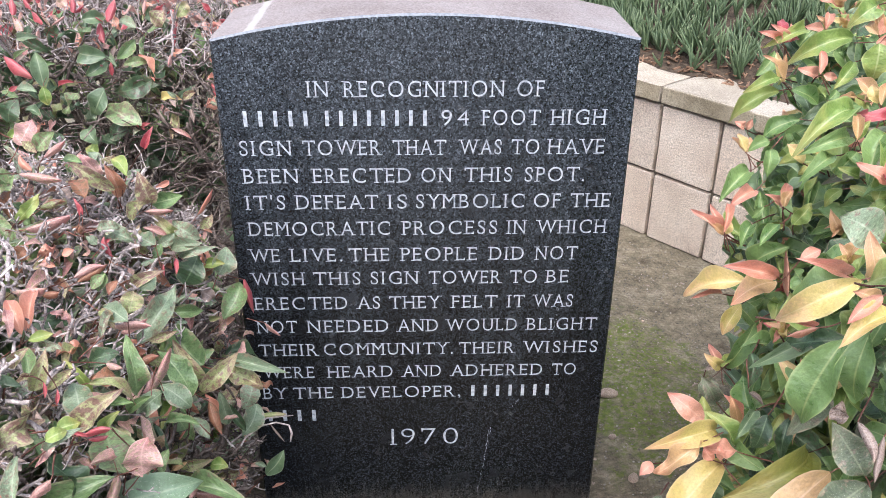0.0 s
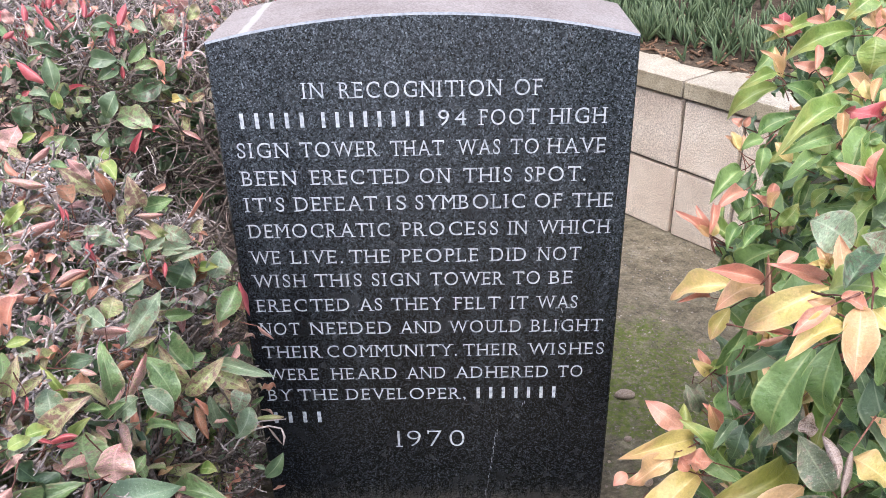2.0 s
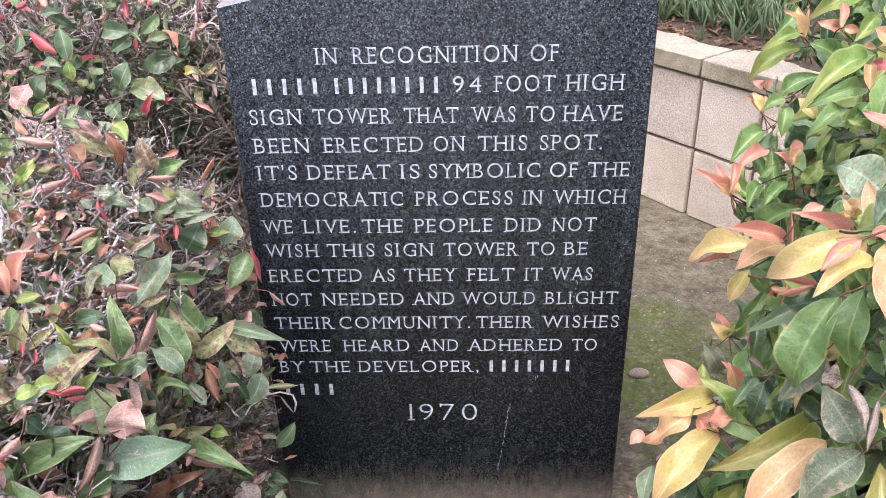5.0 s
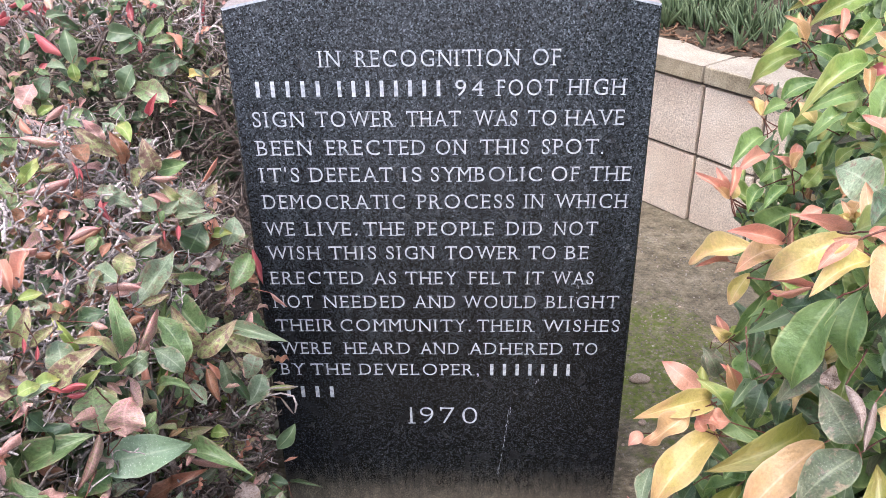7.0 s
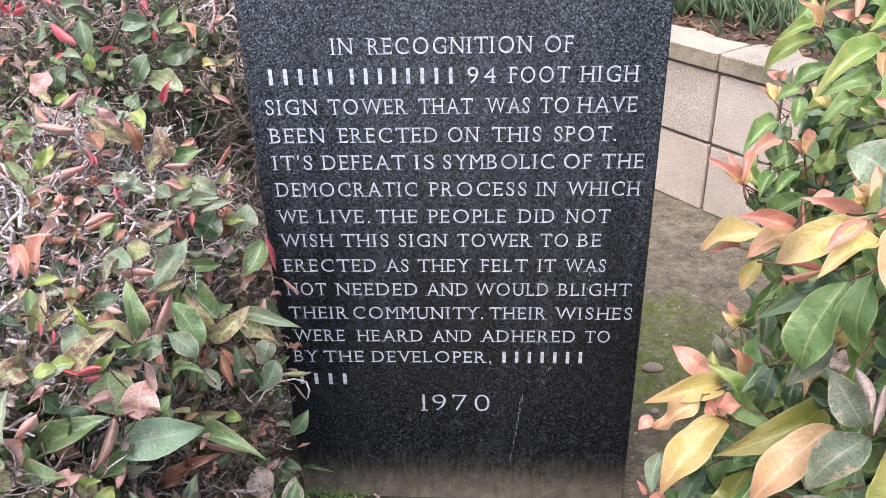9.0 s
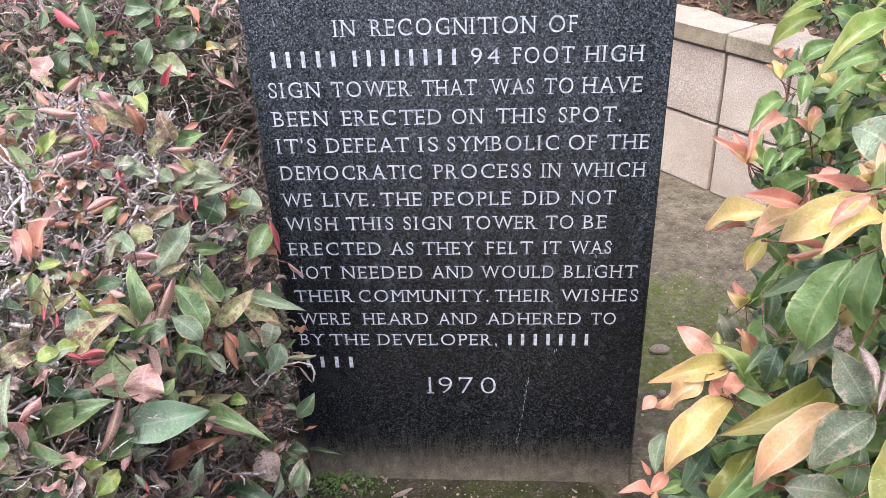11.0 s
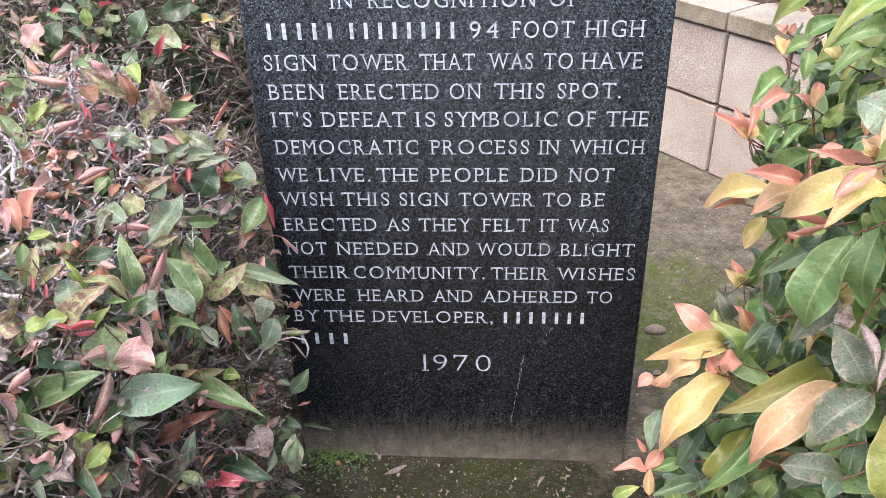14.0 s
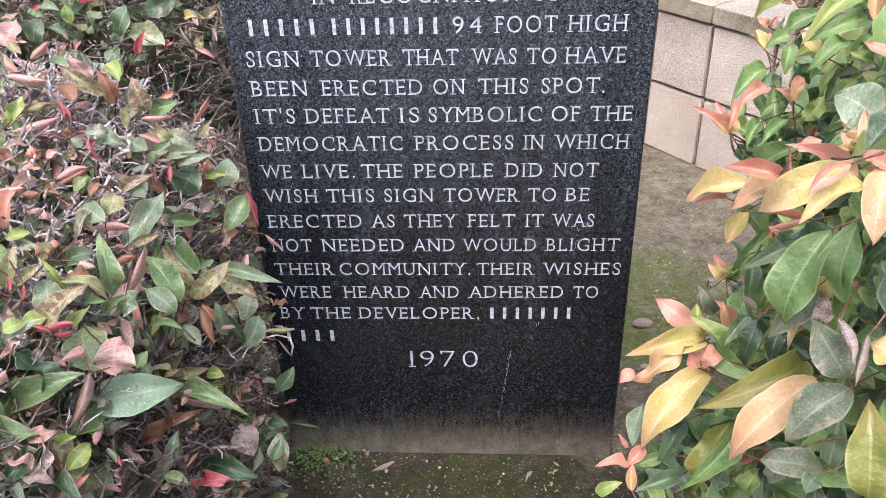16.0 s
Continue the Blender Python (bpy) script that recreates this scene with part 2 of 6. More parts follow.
def leaf_mat(name, low, high, tip, vein, blotch=None, amount=0.0, rough=0.31, spots=0.0):
    """Blade colour runs from low to high by leaf, with a tip tint, paler ribs and brown blotches."""
    k = Mat(name, rough, spec=0.75)
    uv = k.coord("UV")
    s = k.node("ShaderNodeSeparateXYZ")
    k.link(uv, s.inputs[0])
    u, v = s.outputs["X"], s.outputs["Y"]
    ob = k.coord("Object")
    geo = k.node("ShaderNodeNewGeometry")
    info = k.node("ShaderNodeObjectInfo")
    rnd = k.math("FRACT", k.math("ADD", geo.outputs["Random Per Island"], info.outputs["Random"]))
    comb = k.node("ShaderNodeCombineXYZ")
    k.link(u, comb.inputs[0])
    k.link(k.math("MULTIPLY", v, 2.4), comb.inputs[1])
    k.link(k.math("MULTIPLY", rnd, 40.0), comb.inputs[2])
    lv = comb.outputs[0]
    patch = k.noise(lv, 2.2, 3.0)
    base = k.mix(k.math("ADD", k.math("MULTIPLY", rnd, 0.6), k.math("SUBTRACT", k.math("MULTIPLY", patch, 1.2), 0.4)), low, high)
    base = k.mix(k.ramp(k.math("ADD", v, k.math("MULTIPLY", k.math("SUBTRACT", patch, 0.5), 0.8)), (0.55, 0.0), (1.0, 0.8)), base, tip)
    side = k.math("ABSOLUTE", k.math("SUBTRACT", u, 0.5))
    if blotch:
        withered = tuple(0.5 * (a + b) for a, b in zip(blotch, (0.55, 0.4, 0.28)))
        spot = k.noise(lv, 4.5, 4.0, 0.65)
        rim = k.math("ADD", side, k.math("MULTIPLY", k.math("SUBTRACT", k.noise(lv, 3.2, 4.0, 0.6), 0.5), 1.1))
        base = k.mix(k.ramp(rim, (0.46 - amount * 0.12, 0.0), (0.58 - amount * 0.12, 0.75)), base, withered)
        base = k.mix(k.ramp(k.math("ADD", spot, k.math("MULTIPLY", k.math("SUBTRACT", rnd, 0.5), 0.2)), (0.62 - amount * 0.2, 0.0), (0.72 - amount * 0.15, 0.9)), base, blotch)
    if spots:
        dots = k.cells(lv, 16.0, "Distance")
        base = k.mix(k.ramp(dots, (0.12, spots), (0.22, 0.0)), base, (0.55, 0.6, 0.5))
    dapple = k.ramp(k.noise(lv, 13.0, 4.0, 0.7), (0.3, 0.5 if blotch else 0.78), (0.52, 1.0), (0.72, 1.5 if blotch else 1.2))
    base = k.mix(0.8, base, dapple, "MULTIPLY")
    rib = k.ramp(side, (0.01, 0.6), (0.04, 0.0))
    wave = k.node("ShaderNodeMath")
    wave.operation = "SINE"
    k.link(k.math("MULTIPLY", k.math("SUBTRACT", v, k.math("MULTIPLY", side, 0.55)), 62.0), wave.inputs[0])
    nerve = k.ramp(wave.outputs[0], (0.8, 0.0), (1.0, 0.03))
    base = k.mix(nerve, base, vein)
    base = k.mix(rib, base, vein)
    edge = k.ramp(side, (0.43, 0.0), (0.49, 0.55))
    base = k.mix(edge, base, vein)
    k.bump(k.math("ADD", k.math("MULTIPLY", wave.outputs[0], -0.02), k.math("MULTIPLY", k.noise(lv, 5.0, 3.0), 1.6)), 0.4, 0.0035)
    k.link(base, k.b.inputs["Base Color"])
    # thin blades let some daylight through
    through_light = k.node("ShaderNodeBsdfTranslucent")
    k.link(base, through_light.inputs["Color"])
    blend = k.node("ShaderNodeMixShader")
    blend.inputs[0].default_value = 0.28
    k.link(k.b.outputs[0], blend.inputs[1])
    k.link(through_light.outputs[0], blend.inputs[2])
    k.link(blend.outputs[0], k.t.nodes["Material Output"].inputs["Surface"])
    k.link(k.ramp(patch, (0.3, rough), (0.7, rough + 0.18)), k.b.inputs["Roughness"])
    return k.m


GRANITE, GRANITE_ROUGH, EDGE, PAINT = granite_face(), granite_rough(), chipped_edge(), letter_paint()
BLOCK = block_face("buff_concrete_block", ((0.56, 0.475, 0.405), (0.67, 0.59, 0.515), (0.75, 0.685, 0.62)))
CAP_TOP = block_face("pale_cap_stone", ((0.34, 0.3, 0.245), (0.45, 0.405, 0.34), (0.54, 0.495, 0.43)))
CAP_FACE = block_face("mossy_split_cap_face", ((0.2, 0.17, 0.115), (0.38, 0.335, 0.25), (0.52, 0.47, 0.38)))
MORTAR = block_face("grey_mortar", ((0.13, 0.115, 0.095), (0.21, 0.185, 0.16), (0.29, 0.26, 0.23)))
SOIL, MULCH = soil(), mulch_soil()
BARK_GREY = bark("grey_twig_bark", (0.15, 0.12, 0.115), (0.44, 0.375, 0.365), (0.8, 0.73, 0.72))
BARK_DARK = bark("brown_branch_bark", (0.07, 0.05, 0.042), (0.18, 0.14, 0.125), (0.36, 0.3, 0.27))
BARK_RED = bark("red_young_stem", (0.1, 0.04, 0.03), (0.2, 0.085, 0.065), (0.34, 0.18, 0.14))
LEAF = {
    "green": leaf_mat("mid_green_leaf", (0.095, 0.175, 0.065), (0.27, 0.375, 0.17), (0.23, 0.34, 0.13), (0.36, 0.44, 0.23), (0.22, 0.16, 0.11), 0.24, 0.28),
    "fresh": leaf_mat("glossy_fresh_green_leaf", (0.085, 0.175, 0.055), (0.26, 0.38, 0.14), (0.2, 0.32, 0.1), (0.44, 0.5, 0.22), None, 0.0, 0.24),
    "dusty": leaf_mat("dusty_blotched_leaf", (0.06, 0.085, 0.048), (0.17, 0.205, 0.125), (0.18, 0.19, 0.115), (0.24, 0.28, 0.17), (0.2, 0.165, 0.125), 0.4, 0.4, 0.35),
    "waxy": leaf_mat("waxy_plain_leaf", (0.08, 0.14, 0.07), (0.21, 0.29, 0.165), (0.18, 0.26, 0.12), (0.4, 0.46, 0.3), None, 0.0, 0.27),
    "dark": leaf_mat("dark_green_leaf", (0.035, 0.07, 0.034), (0.09, 0.155, 0.075), (0.08, 0.14, 0.06), (0.18, 0.26, 0.14), (0.09, 0.06, 0.04), 0.15, 0.3),
    "grey": leaf_mat("waxy_grey_green_leaf", (0.16, 0.23, 0.13), (0.33, 0.4, 0.27), (0.26, 0.34, 0.22), (0.4, 0.46, 0.33), (0.24, 0.16, 0.12), 0.42, 0.3),
    "speckled": leaf_mat("pale_speckled_leaf", (0.19, 0.3, 0.18), (0.32, 0.44, 0.3), (0.26, 0.37, 0.23), (0.36, 0.45, 0.3), None, 0.0, 0.35, 0.9),
    "mottled": leaf_mat("brown_mottled_leaf", (0.23, 0.28, 0.1), (0.43, 0.45, 0.22), (0.44, 0.28, 0.2), (0.45, 0.43, 0.27), (0.22, 0.11, 0.1), 0.6, 0.36),
    "pink": leaf_mat("faded_pink_leaf", (0.48, 0.26, 0.23), (0.68, 0.43, 0.39), (0.58, 0.24, 0.24), (0.76, 0.5, 0.46), (0.42, 0.36, 0.2), 0.3, 0.42),
    "red": leaf_mat("red_young_leaf", (0.38, 0.05, 0.065), (0.58, 0.13, 0.15), (0.56, 0.18, 0.18), (0.64, 0.3, 0.29), None, 0.0, 0.4),
    "lime": leaf_mat("lime_green_leaf", (0.15, 0.26, 0.06), (0.36, 0.44, 0.13), (0.46, 0.42, 0.14), (0.52, 0.56, 0.28)),
    "olive": leaf_mat("olive_yellow_leaf", (0.14, 0.18, 0.03), (0.26, 0.26, 0.06), (0.31, 0.24, 0.08), (0.4, 0.38, 0.13)),
    "gold": leaf_mat("ochre_young_leaf", (0.42, 0.36, 0.09), (0.6, 0.45, 0.19), (0.6, 0.34, 0.18), (0.68, 0.54, 0.28)),
    "yellow": leaf_mat("golden_young_leaf", (0.54, 0.46, 0.13), (0.76, 0.59, 0.29), (0.76, 0.46, 0.28), (0.8, 0.66, 0.37)),
    "orange": leaf_mat("orange_young_leaf", (0.52, 0.32, 0.14), (0.64, 0.43, 0.24), (0.62, 0.29, 0.19), (0.78, 0.55, 0.36)),
    "coral": leaf_mat("coral_young_leaf", (0.6, 0.25, 0.17), (0.73, 0.39, 0.29), (0.68, 0.26, 0.21), (0.77, 0.47, 0.36)),
    "dry": leaf_mat("dry_curled_leaf", (0.3, 0.22, 0.19), (0.5, 0.4, 0.37), (0.42, 0.3, 0.25), (0.52, 0.42, 0.38), (0.2, 0.13, 0.1), 0.3, 0.75),
    "rust": leaf_mat("rust_brown_leaf", (0.25, 0.105, 0.065), (0.42, 0.2, 0.115), (0.32, 0.12, 0.08), (0.42, 0.25, 0.17), (0.2, 0.14, 0.08), 0.2, 0.45),
}
SUCCULENT = leaf_mat("blue_green_succulent", (0.075, 0.125, 0.06), (0.17, 0.25, 0.125), (0.25, 0.32, 0.17), (0.1, 0.17, 0.085), None, 0.0, 0.45)
WEED = leaf_mat("bright_weed_leaf", (0.05, 0.12, 0.02), (0.13, 0.23, 0.05), (0.12, 0.2, 0.05), (0.16, 0.27, 0.08))
PEBBLE = block_face("brown_grey_pebble", ((0.42, 0.31, 0.24), (0.6, 0.48, 0.4), (0.72, 0.62, 0.54)))
GRIT = bark("mixed_grit", (0.08, 0.068, 0.055), (0.24, 0.21, 0.18), (0.48, 0.44, 0.39))
WOODCHIP = bark("brown_bark_chip", (0.1, 0.055, 0.035), (0.24, 0.14, 0.09), (0.4, 0.28, 0.2))

# ---- builders ----


def finish(bm, name, material, smooth=False):
    me = bpy.data.meshes.new(name)
    bm.to_mesh(me)
    bm.free()
    for m in material if isinstance(material, (list, tuple)) else [material]:
        me.materials.append(m)
    if smooth:
        me.polygons.foreach_set("use_smooth", [True] * len(me.polygons))
    return me


def part(name, mesh, parent, label="", m=None):
    ob = new(name, mesh)
    ob.parent = parent
    if m is not None:
        ob.matrix_local = m
    return tagged(ob, label) if label else ob


def sheet(name, verts, faces, material, smooth=True, uvs=None):
    me = bpy.data.meshes.new(name)
    me.from_pydata(verts, [], faces)
    me.materials.append(material)
    if smooth:
        me.polygons.foreach_set("use_smooth", [True] * len(me.polygons))
    if uvs is not None:
        layer = me.uv_layers.new(name="UVMap")
        layer.data.foreach_set("uv", [c for f in faces for i in f for c in uvs[i]])
    return me


def stone_block(sx, sy, sz, bevel, rough, rng):
    """A block with soft, uneven edges, its origin at the middle of the bottom."""
    bm = bmesh.new()
    bmesh.ops.create_cube(bm, size=1.0)
    for v in bm.verts:
        v.co = Vector((v.co.x * sx, v.co.y * sy, (v.co.z + 0.5) * sz))
    bmesh.ops.bevel(bm, geom=bm.edges[:], offset=bevel, segments=2, affect="EDGES", profile=0.6)
    for v in bm.verts:
        v.co += Vector((rng.uniform(-1, 1), rng.uniform(-1, 1), rng.uniform(-1, 1))) * rough
    return bm


# ---- ground ----
def ground_height(x, y):
    near = math.exp(-(x * x + (y - 0.3) ** 2) / 6.0)
    h = 0.010 * noise.noise(Vector((x * 3.1, y * 3.1, 0.0))) + 0.004 * noise.noise(Vector((x * 15, y * 15, 3.0)))
    h += 0.0022 * noise.noise(Vector((x * 60, y * 60, 7.0)))
    lift = 0.016 * math.exp(-((x + 0.2) ** 2) / 0.05 - (y ** 2) / 0.05)
    return h * near + lift


def spread(n, reach, dense):
    k = math.asinh(reach / dense)
    return [dense * math.sinh(k * (2 * i / (n - 1) - 1)) for i in range(n)]


def build_ground():
    xs, ys = spread(241, 60.0, 0.35), spread(241, 60.0, 0.35)
    verts = [(x, y + 0.1, ground_height(x, y + 0.1)) for y in ys for x in xs]
    n = len(xs)
    faces = [(j * n + i, j * n + i + 1, (j + 1) * n + i + 1, (j + 1) * n + i) for j in range(len(ys) - 1) for i in range(n - 1)]
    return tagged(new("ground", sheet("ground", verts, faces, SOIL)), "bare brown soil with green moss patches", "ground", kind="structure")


build_ground()

# ---- the monument ----
HALF, DEPTH, SHOULDER, CROWN = 0.305, 0.2, 0.955, 0.991


def top_at(x):
    """Height of the shallow arched top."""
    rise = CROWN - SHOULDER
    r = (HALF * HALF + rise * rise) / (2 * rise)
    return CROWN - r + math.sqrt(r * r - x * x)


def build_slab():
    """The slab: arched outline run back through its depth, front arris left for the frosted edge."""
    bm = bmesh.new()
    steps, bevel = 40, 0.003
    def outline(inset, y):
        pts = [(-HALF + inset, -0.06)]
        for i in range(steps + 1):
            x = (-HALF + inset) + (2 * (HALF - inset)) * i / steps
            pts.append((x, top_at(x) - inset))
        pts.append((HALF - inset, -0.06))
        return [bm.verts.new((x, y, z)) for x, z in pts]
    front, rim, back, far = outline(bevel, 0.0), outline(0.0, bevel), outline(0.0, DEPTH - bevel), outline(bevel, DEPTH)
    f = bm.faces.new(front)
    f.material_index = 0
    bm.faces.new(far[::-1]).material_index = 1
    for a, b, mi in ((front, rim, 2), (rim, back, 1), (back, far, 1)):
        for i in range(len(a)):
            j = (i + 1) % len(a)
            q = bm.faces.new((a[i], b[i], b[j], a[j]))
            upright = i in (0, len(a) - 2, len(a) - 1)
            q.material_index = 0 if (mi == 2 and upright) else mi
    bmesh.ops.recalc_face_normals(bm, faces=bm.faces[:])
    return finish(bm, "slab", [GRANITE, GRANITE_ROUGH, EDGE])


monument = tagged(new("stone_monument"), "black speckled granite monument with arched top and white inscription", "monument")
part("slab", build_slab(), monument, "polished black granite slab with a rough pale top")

GLYPHS = {}
# ends of stems that carry a serif: x along the letter, and foot or head
FEET = {"I": (0.5,), "N": (0.07,), "R": (0.08, 0.95), "E": (0.06,), "T": (0.5,), "L": (0.06,), "F": (0.07,), "H": (0.07, 0.93), "A": (0.03, 0.97), "Y": (0.5,), "M": (0.05, 0.95), "P": (0.07,), "B": (0.05,), "D": (0.05,), "1": (0.7,), "4": (0.72,)}
HEADS = {"I": (0.5,), "N": (0.04, 0.93), "R": (0.06,), "E": (0.06,), "L": (0.06,), "F": (0.07,), "H": (0.07, 0.93), "V": (0.04, 0.96), "W": (0.03, 0.97), "Y": (0.04, 0.96), "M": (0.05, 0.95), "P": (0.06,), "B": (0.05,), "D": (0.05,), "U": (0.07, 0.93)}
BARBS = {"E": ((1, 1), (1, 0)), "T": ((0, 1), (1, 1)), "L": ((1, 0),), "F": ((1, 1),), "C": ((0.97, 0.86),), "G": ((0.95, 0.86),), "S": ((0.94, 0.86), (0.04, 0.13)), "7": ((0, 1),)}


def glyph(ch, thin=0.0075):
    """Outline triangles of one capital, one unit high, with small serifs."""
    if (ch, thin) in GLYPHS:
        return GLYPHS[(ch, thin)]
    cu = bpy.data.curves.new("glyph", "FONT")
    cu.body, cu.size, cu.resolution_u = ch, 1.0, 5
    cu.offset = -thin
    ob = bpy.data.objects.new("glyph", cu)
    me = ob.to_mesh()
    vs = np.array([v.co[:2] for v in me.vertices])
    fs = [tuple(p.vertices) for p in me.polygons]
    ob.to_mesh_clear()
    bpy.data.objects.remove(ob)
    bpy.data.curves.remove(cu)
    GLYPHS[(ch, thin)] = (vs, fs)
    return vs, fs


CAP_UNIT = float(glyph("H")[0][:, 1].max())


def build_word(text, x0, x1, z, height, thin=0.0075):
    """Letters of one word between x0 and x1, slightly proud of the face."""
    bm = bmesh.new()
    k = height / CAP_UNIT
    cells = []
    pen = 0.0
    gap = 0.3 * height
    x0, x1 = x0 + 0.1 * height * (text[0] in FEET or text[0] in HEADS), x1 - 0.1 * height * (text[-1] in FEET or text[-1] in HEADS)
    for ch in text:
        vs, fs = glyph(ch, thin)
        lo, hi = float(vs[:, 0].min()), float(vs[:, 0].max())
        if ch in "OCGQ0":
            grow = 0.98
        elif ch in "IT1.',":
            grow = 1.0
        else:
            grow = 0.92
        w = (hi - lo) * k * grow
        cells.append((ch, pen, w, lo, grow))
        pen += w + gap * (1.2 if ch == "I" else 0.75 if ch in "AVWYTP" else 1.0)
    total = pen - gap * (1.2 if text[-1] == "I" else 0.75 if text[-1] in "AVWYTP" else 1.0)
    fit_x = (x1 - x0) / total
    face = -0.0007
    def quad(xa, za, xb, zb):
        vv = [bm.verts.new((xx, face - 0.0001, zz)) for xx, zz in ((xa, za), (xb, za), (xb, zb), (xa, zb))]
        bm.faces.new(vv)
    for ch, at, w, lo, grow in cells:
        vs, fs = glyph(ch, thin)
        made = [bm.verts.new((x0 + (at + (px - lo) * k * grow) * fit_x, face, z + py * k)) for px, py in vs]
        for f in fs:
            try:
                bm.faces.new([made[i] for i in f])
            except ValueError:
                pass
        lx, lw, t, arm = x0 + at * fit_x, w * fit_x, 0.055 * height, 0.17 * height
        for fx in FEET.get(ch, ()):
            quad(lx + fx * lw - arm, z, lx + fx * lw + arm, z + t)
        for fx in HEADS.get(ch, ()):
            quad(lx + fx * lw - arm, z + height - t, lx + fx * lw + arm, z + height)
        for fx, fz in BARBS.get(ch, ()):
            zc = z + fz * height
            zz = (zc - 0.2 * height, zc) if fz > 0.5 else (zc, zc + 0.2 * height)
            xc = lx + fx * lw
            quad(xc - 0.035 * height, zz[0], xc + 0.035 * height, zz[1])
    bmesh.ops.recalc_face_normals(bm, faces=bm.faces[:])
    if sum(f.normal.y for f in bm.faces) > 0:
        bmesh.ops.reverse_faces(bm, faces=bm.faces[:])
    return finish(bm, "word", PAINT)


def build_bar(a, b, z, height):
    """A plain upright bar in place of a letter of a name."""
    bm = bmesh.new()
    bm.faces.new([bm.verts.new((x, -0.0007, zz)) for x, zz in ((a, z), (b, z), (b, z + height), (a, z + height))])
    return finish(bm, "bar", PAINT)


CAP = 0.0238


def line(z, height, *words):
    for text, x0, x1 in words:
        if isinstance(text, int):
            step = (x1 - x0) / text
            for i in range(text):
                part("bar", build_bar(x0 + (i + 0.37) * step, x0 + (i + 0.63) * step, z, height), monument, "plain white bar cut in the stone")
        else:
            part("word", build_word(text, x0, x1, z, height, 0.019 if height > 0.03 else 0.0075), monument, "white engraved capitals")


line(0.8715, CAP, ("IN", -0.175, -0.141), ("RECOGNITION", -0.122, 0.114), ("OF", 0.131, 0.172))
line(0.8275, CAP, (5, -0.277, -0.167), (8, -0.157, 0.007), ("94", 0.021, 0.064), ("FOOT", 0.08, 0.169), ("HIGH", 0.182, 0.266))
line(0.7815, CAP, ("SIGN", -0.279, -0.201), ("TOWER", -0.187, -0.068), ("THAT", -0.053, 0.03), ("WAS", 0.047, 0.111), ("TO", 0.125, 0.168), ("HAVE", 0.18, 0.268))
line(0.7365, CAP, ("BEEN", -0.28, -0.194), ("ERECTED", -0.175, -0.023), ("ON", -0.009, 0.038), ("THIS", 0.055, 0.129), ("SPOT.", 0.149, 0.24))
line(0.6925, CAP, ("IT'S", -0.28, -0.219), ("DEFEAT", -0.204, -0.074), ("IS", -0.062, -0.032), ("SYMBOLIC", -0.017, 0.15), ("OF", 0.165, 0.208), ("THE", 0.22, 0.285))
line(0.647, CAP, ("DEMOCRATIC", -0.281, -0.059), ("PROCESS", -0.041, 0.109), ("IN", 0.124, 0.156), ("WHICH", 0.171, 0.283))
line(0.600, CAP, ("WE", -0.284, -0.234), ("LIVE.", -0.219, -0.136), ("THE", -0.127, -0.06), ("PEOPLE", -0.044, 0.08), ("DID", 0.097, 0.156), ("NOT", 0.171, 0.242))
line(0.557, CAP, ("WISH", -0.285, -0.198), ("THIS", -0.186, -0.109), ("SIGN", -0.092, -0.014), ("TOWER", 0.0, 0.12), ("TO", 0.132, 0.177), ("BE", 0.191, 0.23))
line(0.5105, CAP, ("ERECTED", -0.285, -0.13), ("AS", -0.117, -0.079), ("THEY", -0.065, 0.022), ("FELT", 0.038, 0.116), ("IT", 0.13, 0.161), ("WAS", 0.173, 0.239))
line(0.465, CAP, ("NOT", -0.285, -0.216), ("NEEDED", -0.202, -0.064), ("AND", -0.052, 0.019), ("WOULD", 0.029, 0.151), ("BLIGHT", 0.164, 0.285))
line(0.4185, CAP, ("THEIR", -0.287, -0.185), ("COMMUNITY.", -0.176, 0.042), ("THEIR", 0.051, 0.148), ("WISHES", 0.161, 0.288))
line(0.372, CAP, ("WERE", -0.284, -0.194), ("HEARD", -0.174, -0.059), ("AND", -0.045, 0.024), ("ADHERED", 0.038, 0.199), ("TO", 0.212, 0.255))
line(0.328, CAP, ("BY", -0.288, -0.244), ("THE", -0.236, -0.164), ("DEVELOPER,", -0.152, 0.056), (7, 0.067, 0.219))
line(0.279, CAP, (4, -0.291, -0.189))
line(0.221, 0.037, ("1970", -0.07, 0.053))


def build_scratch(points, width, rng):
    """Small pale chips strung along a line on the polished face."""
    bm = bmesh.new()
    for (xa, za), (xb, zb) in zip(points, points[1:]):
        n = max(2, int(math.hypot(xb - xa, zb - za) / 0.0028))
        for i in range(n):
            if rng.random() < 0.3:
                continue
            f = (i + rng.random()) / n
            x, z = xa + (xb - xa) * f + rng.gauss(0, 0.0009), za + (zb - za) * f
            w, h = width * rng.uniform(0.2, 0.85), rng.uniform(0.0008, 0.0042)
            vv = [bm.verts.new((x + w * math.cos(a) * rng.uniform(0.6, 1.1), -0.0006, z + h * math.sin(a) * rng.uniform(0.6, 1.1))) for a in (0, 1.05, 2.1, 3.14, 4.2, 5.25)]
            bm.faces.new(vv[::-1])
    bmesh.ops.recalc_face_normals(bm, faces=bm.faces[:])
    return finish(bm, "scratch", EDGE)


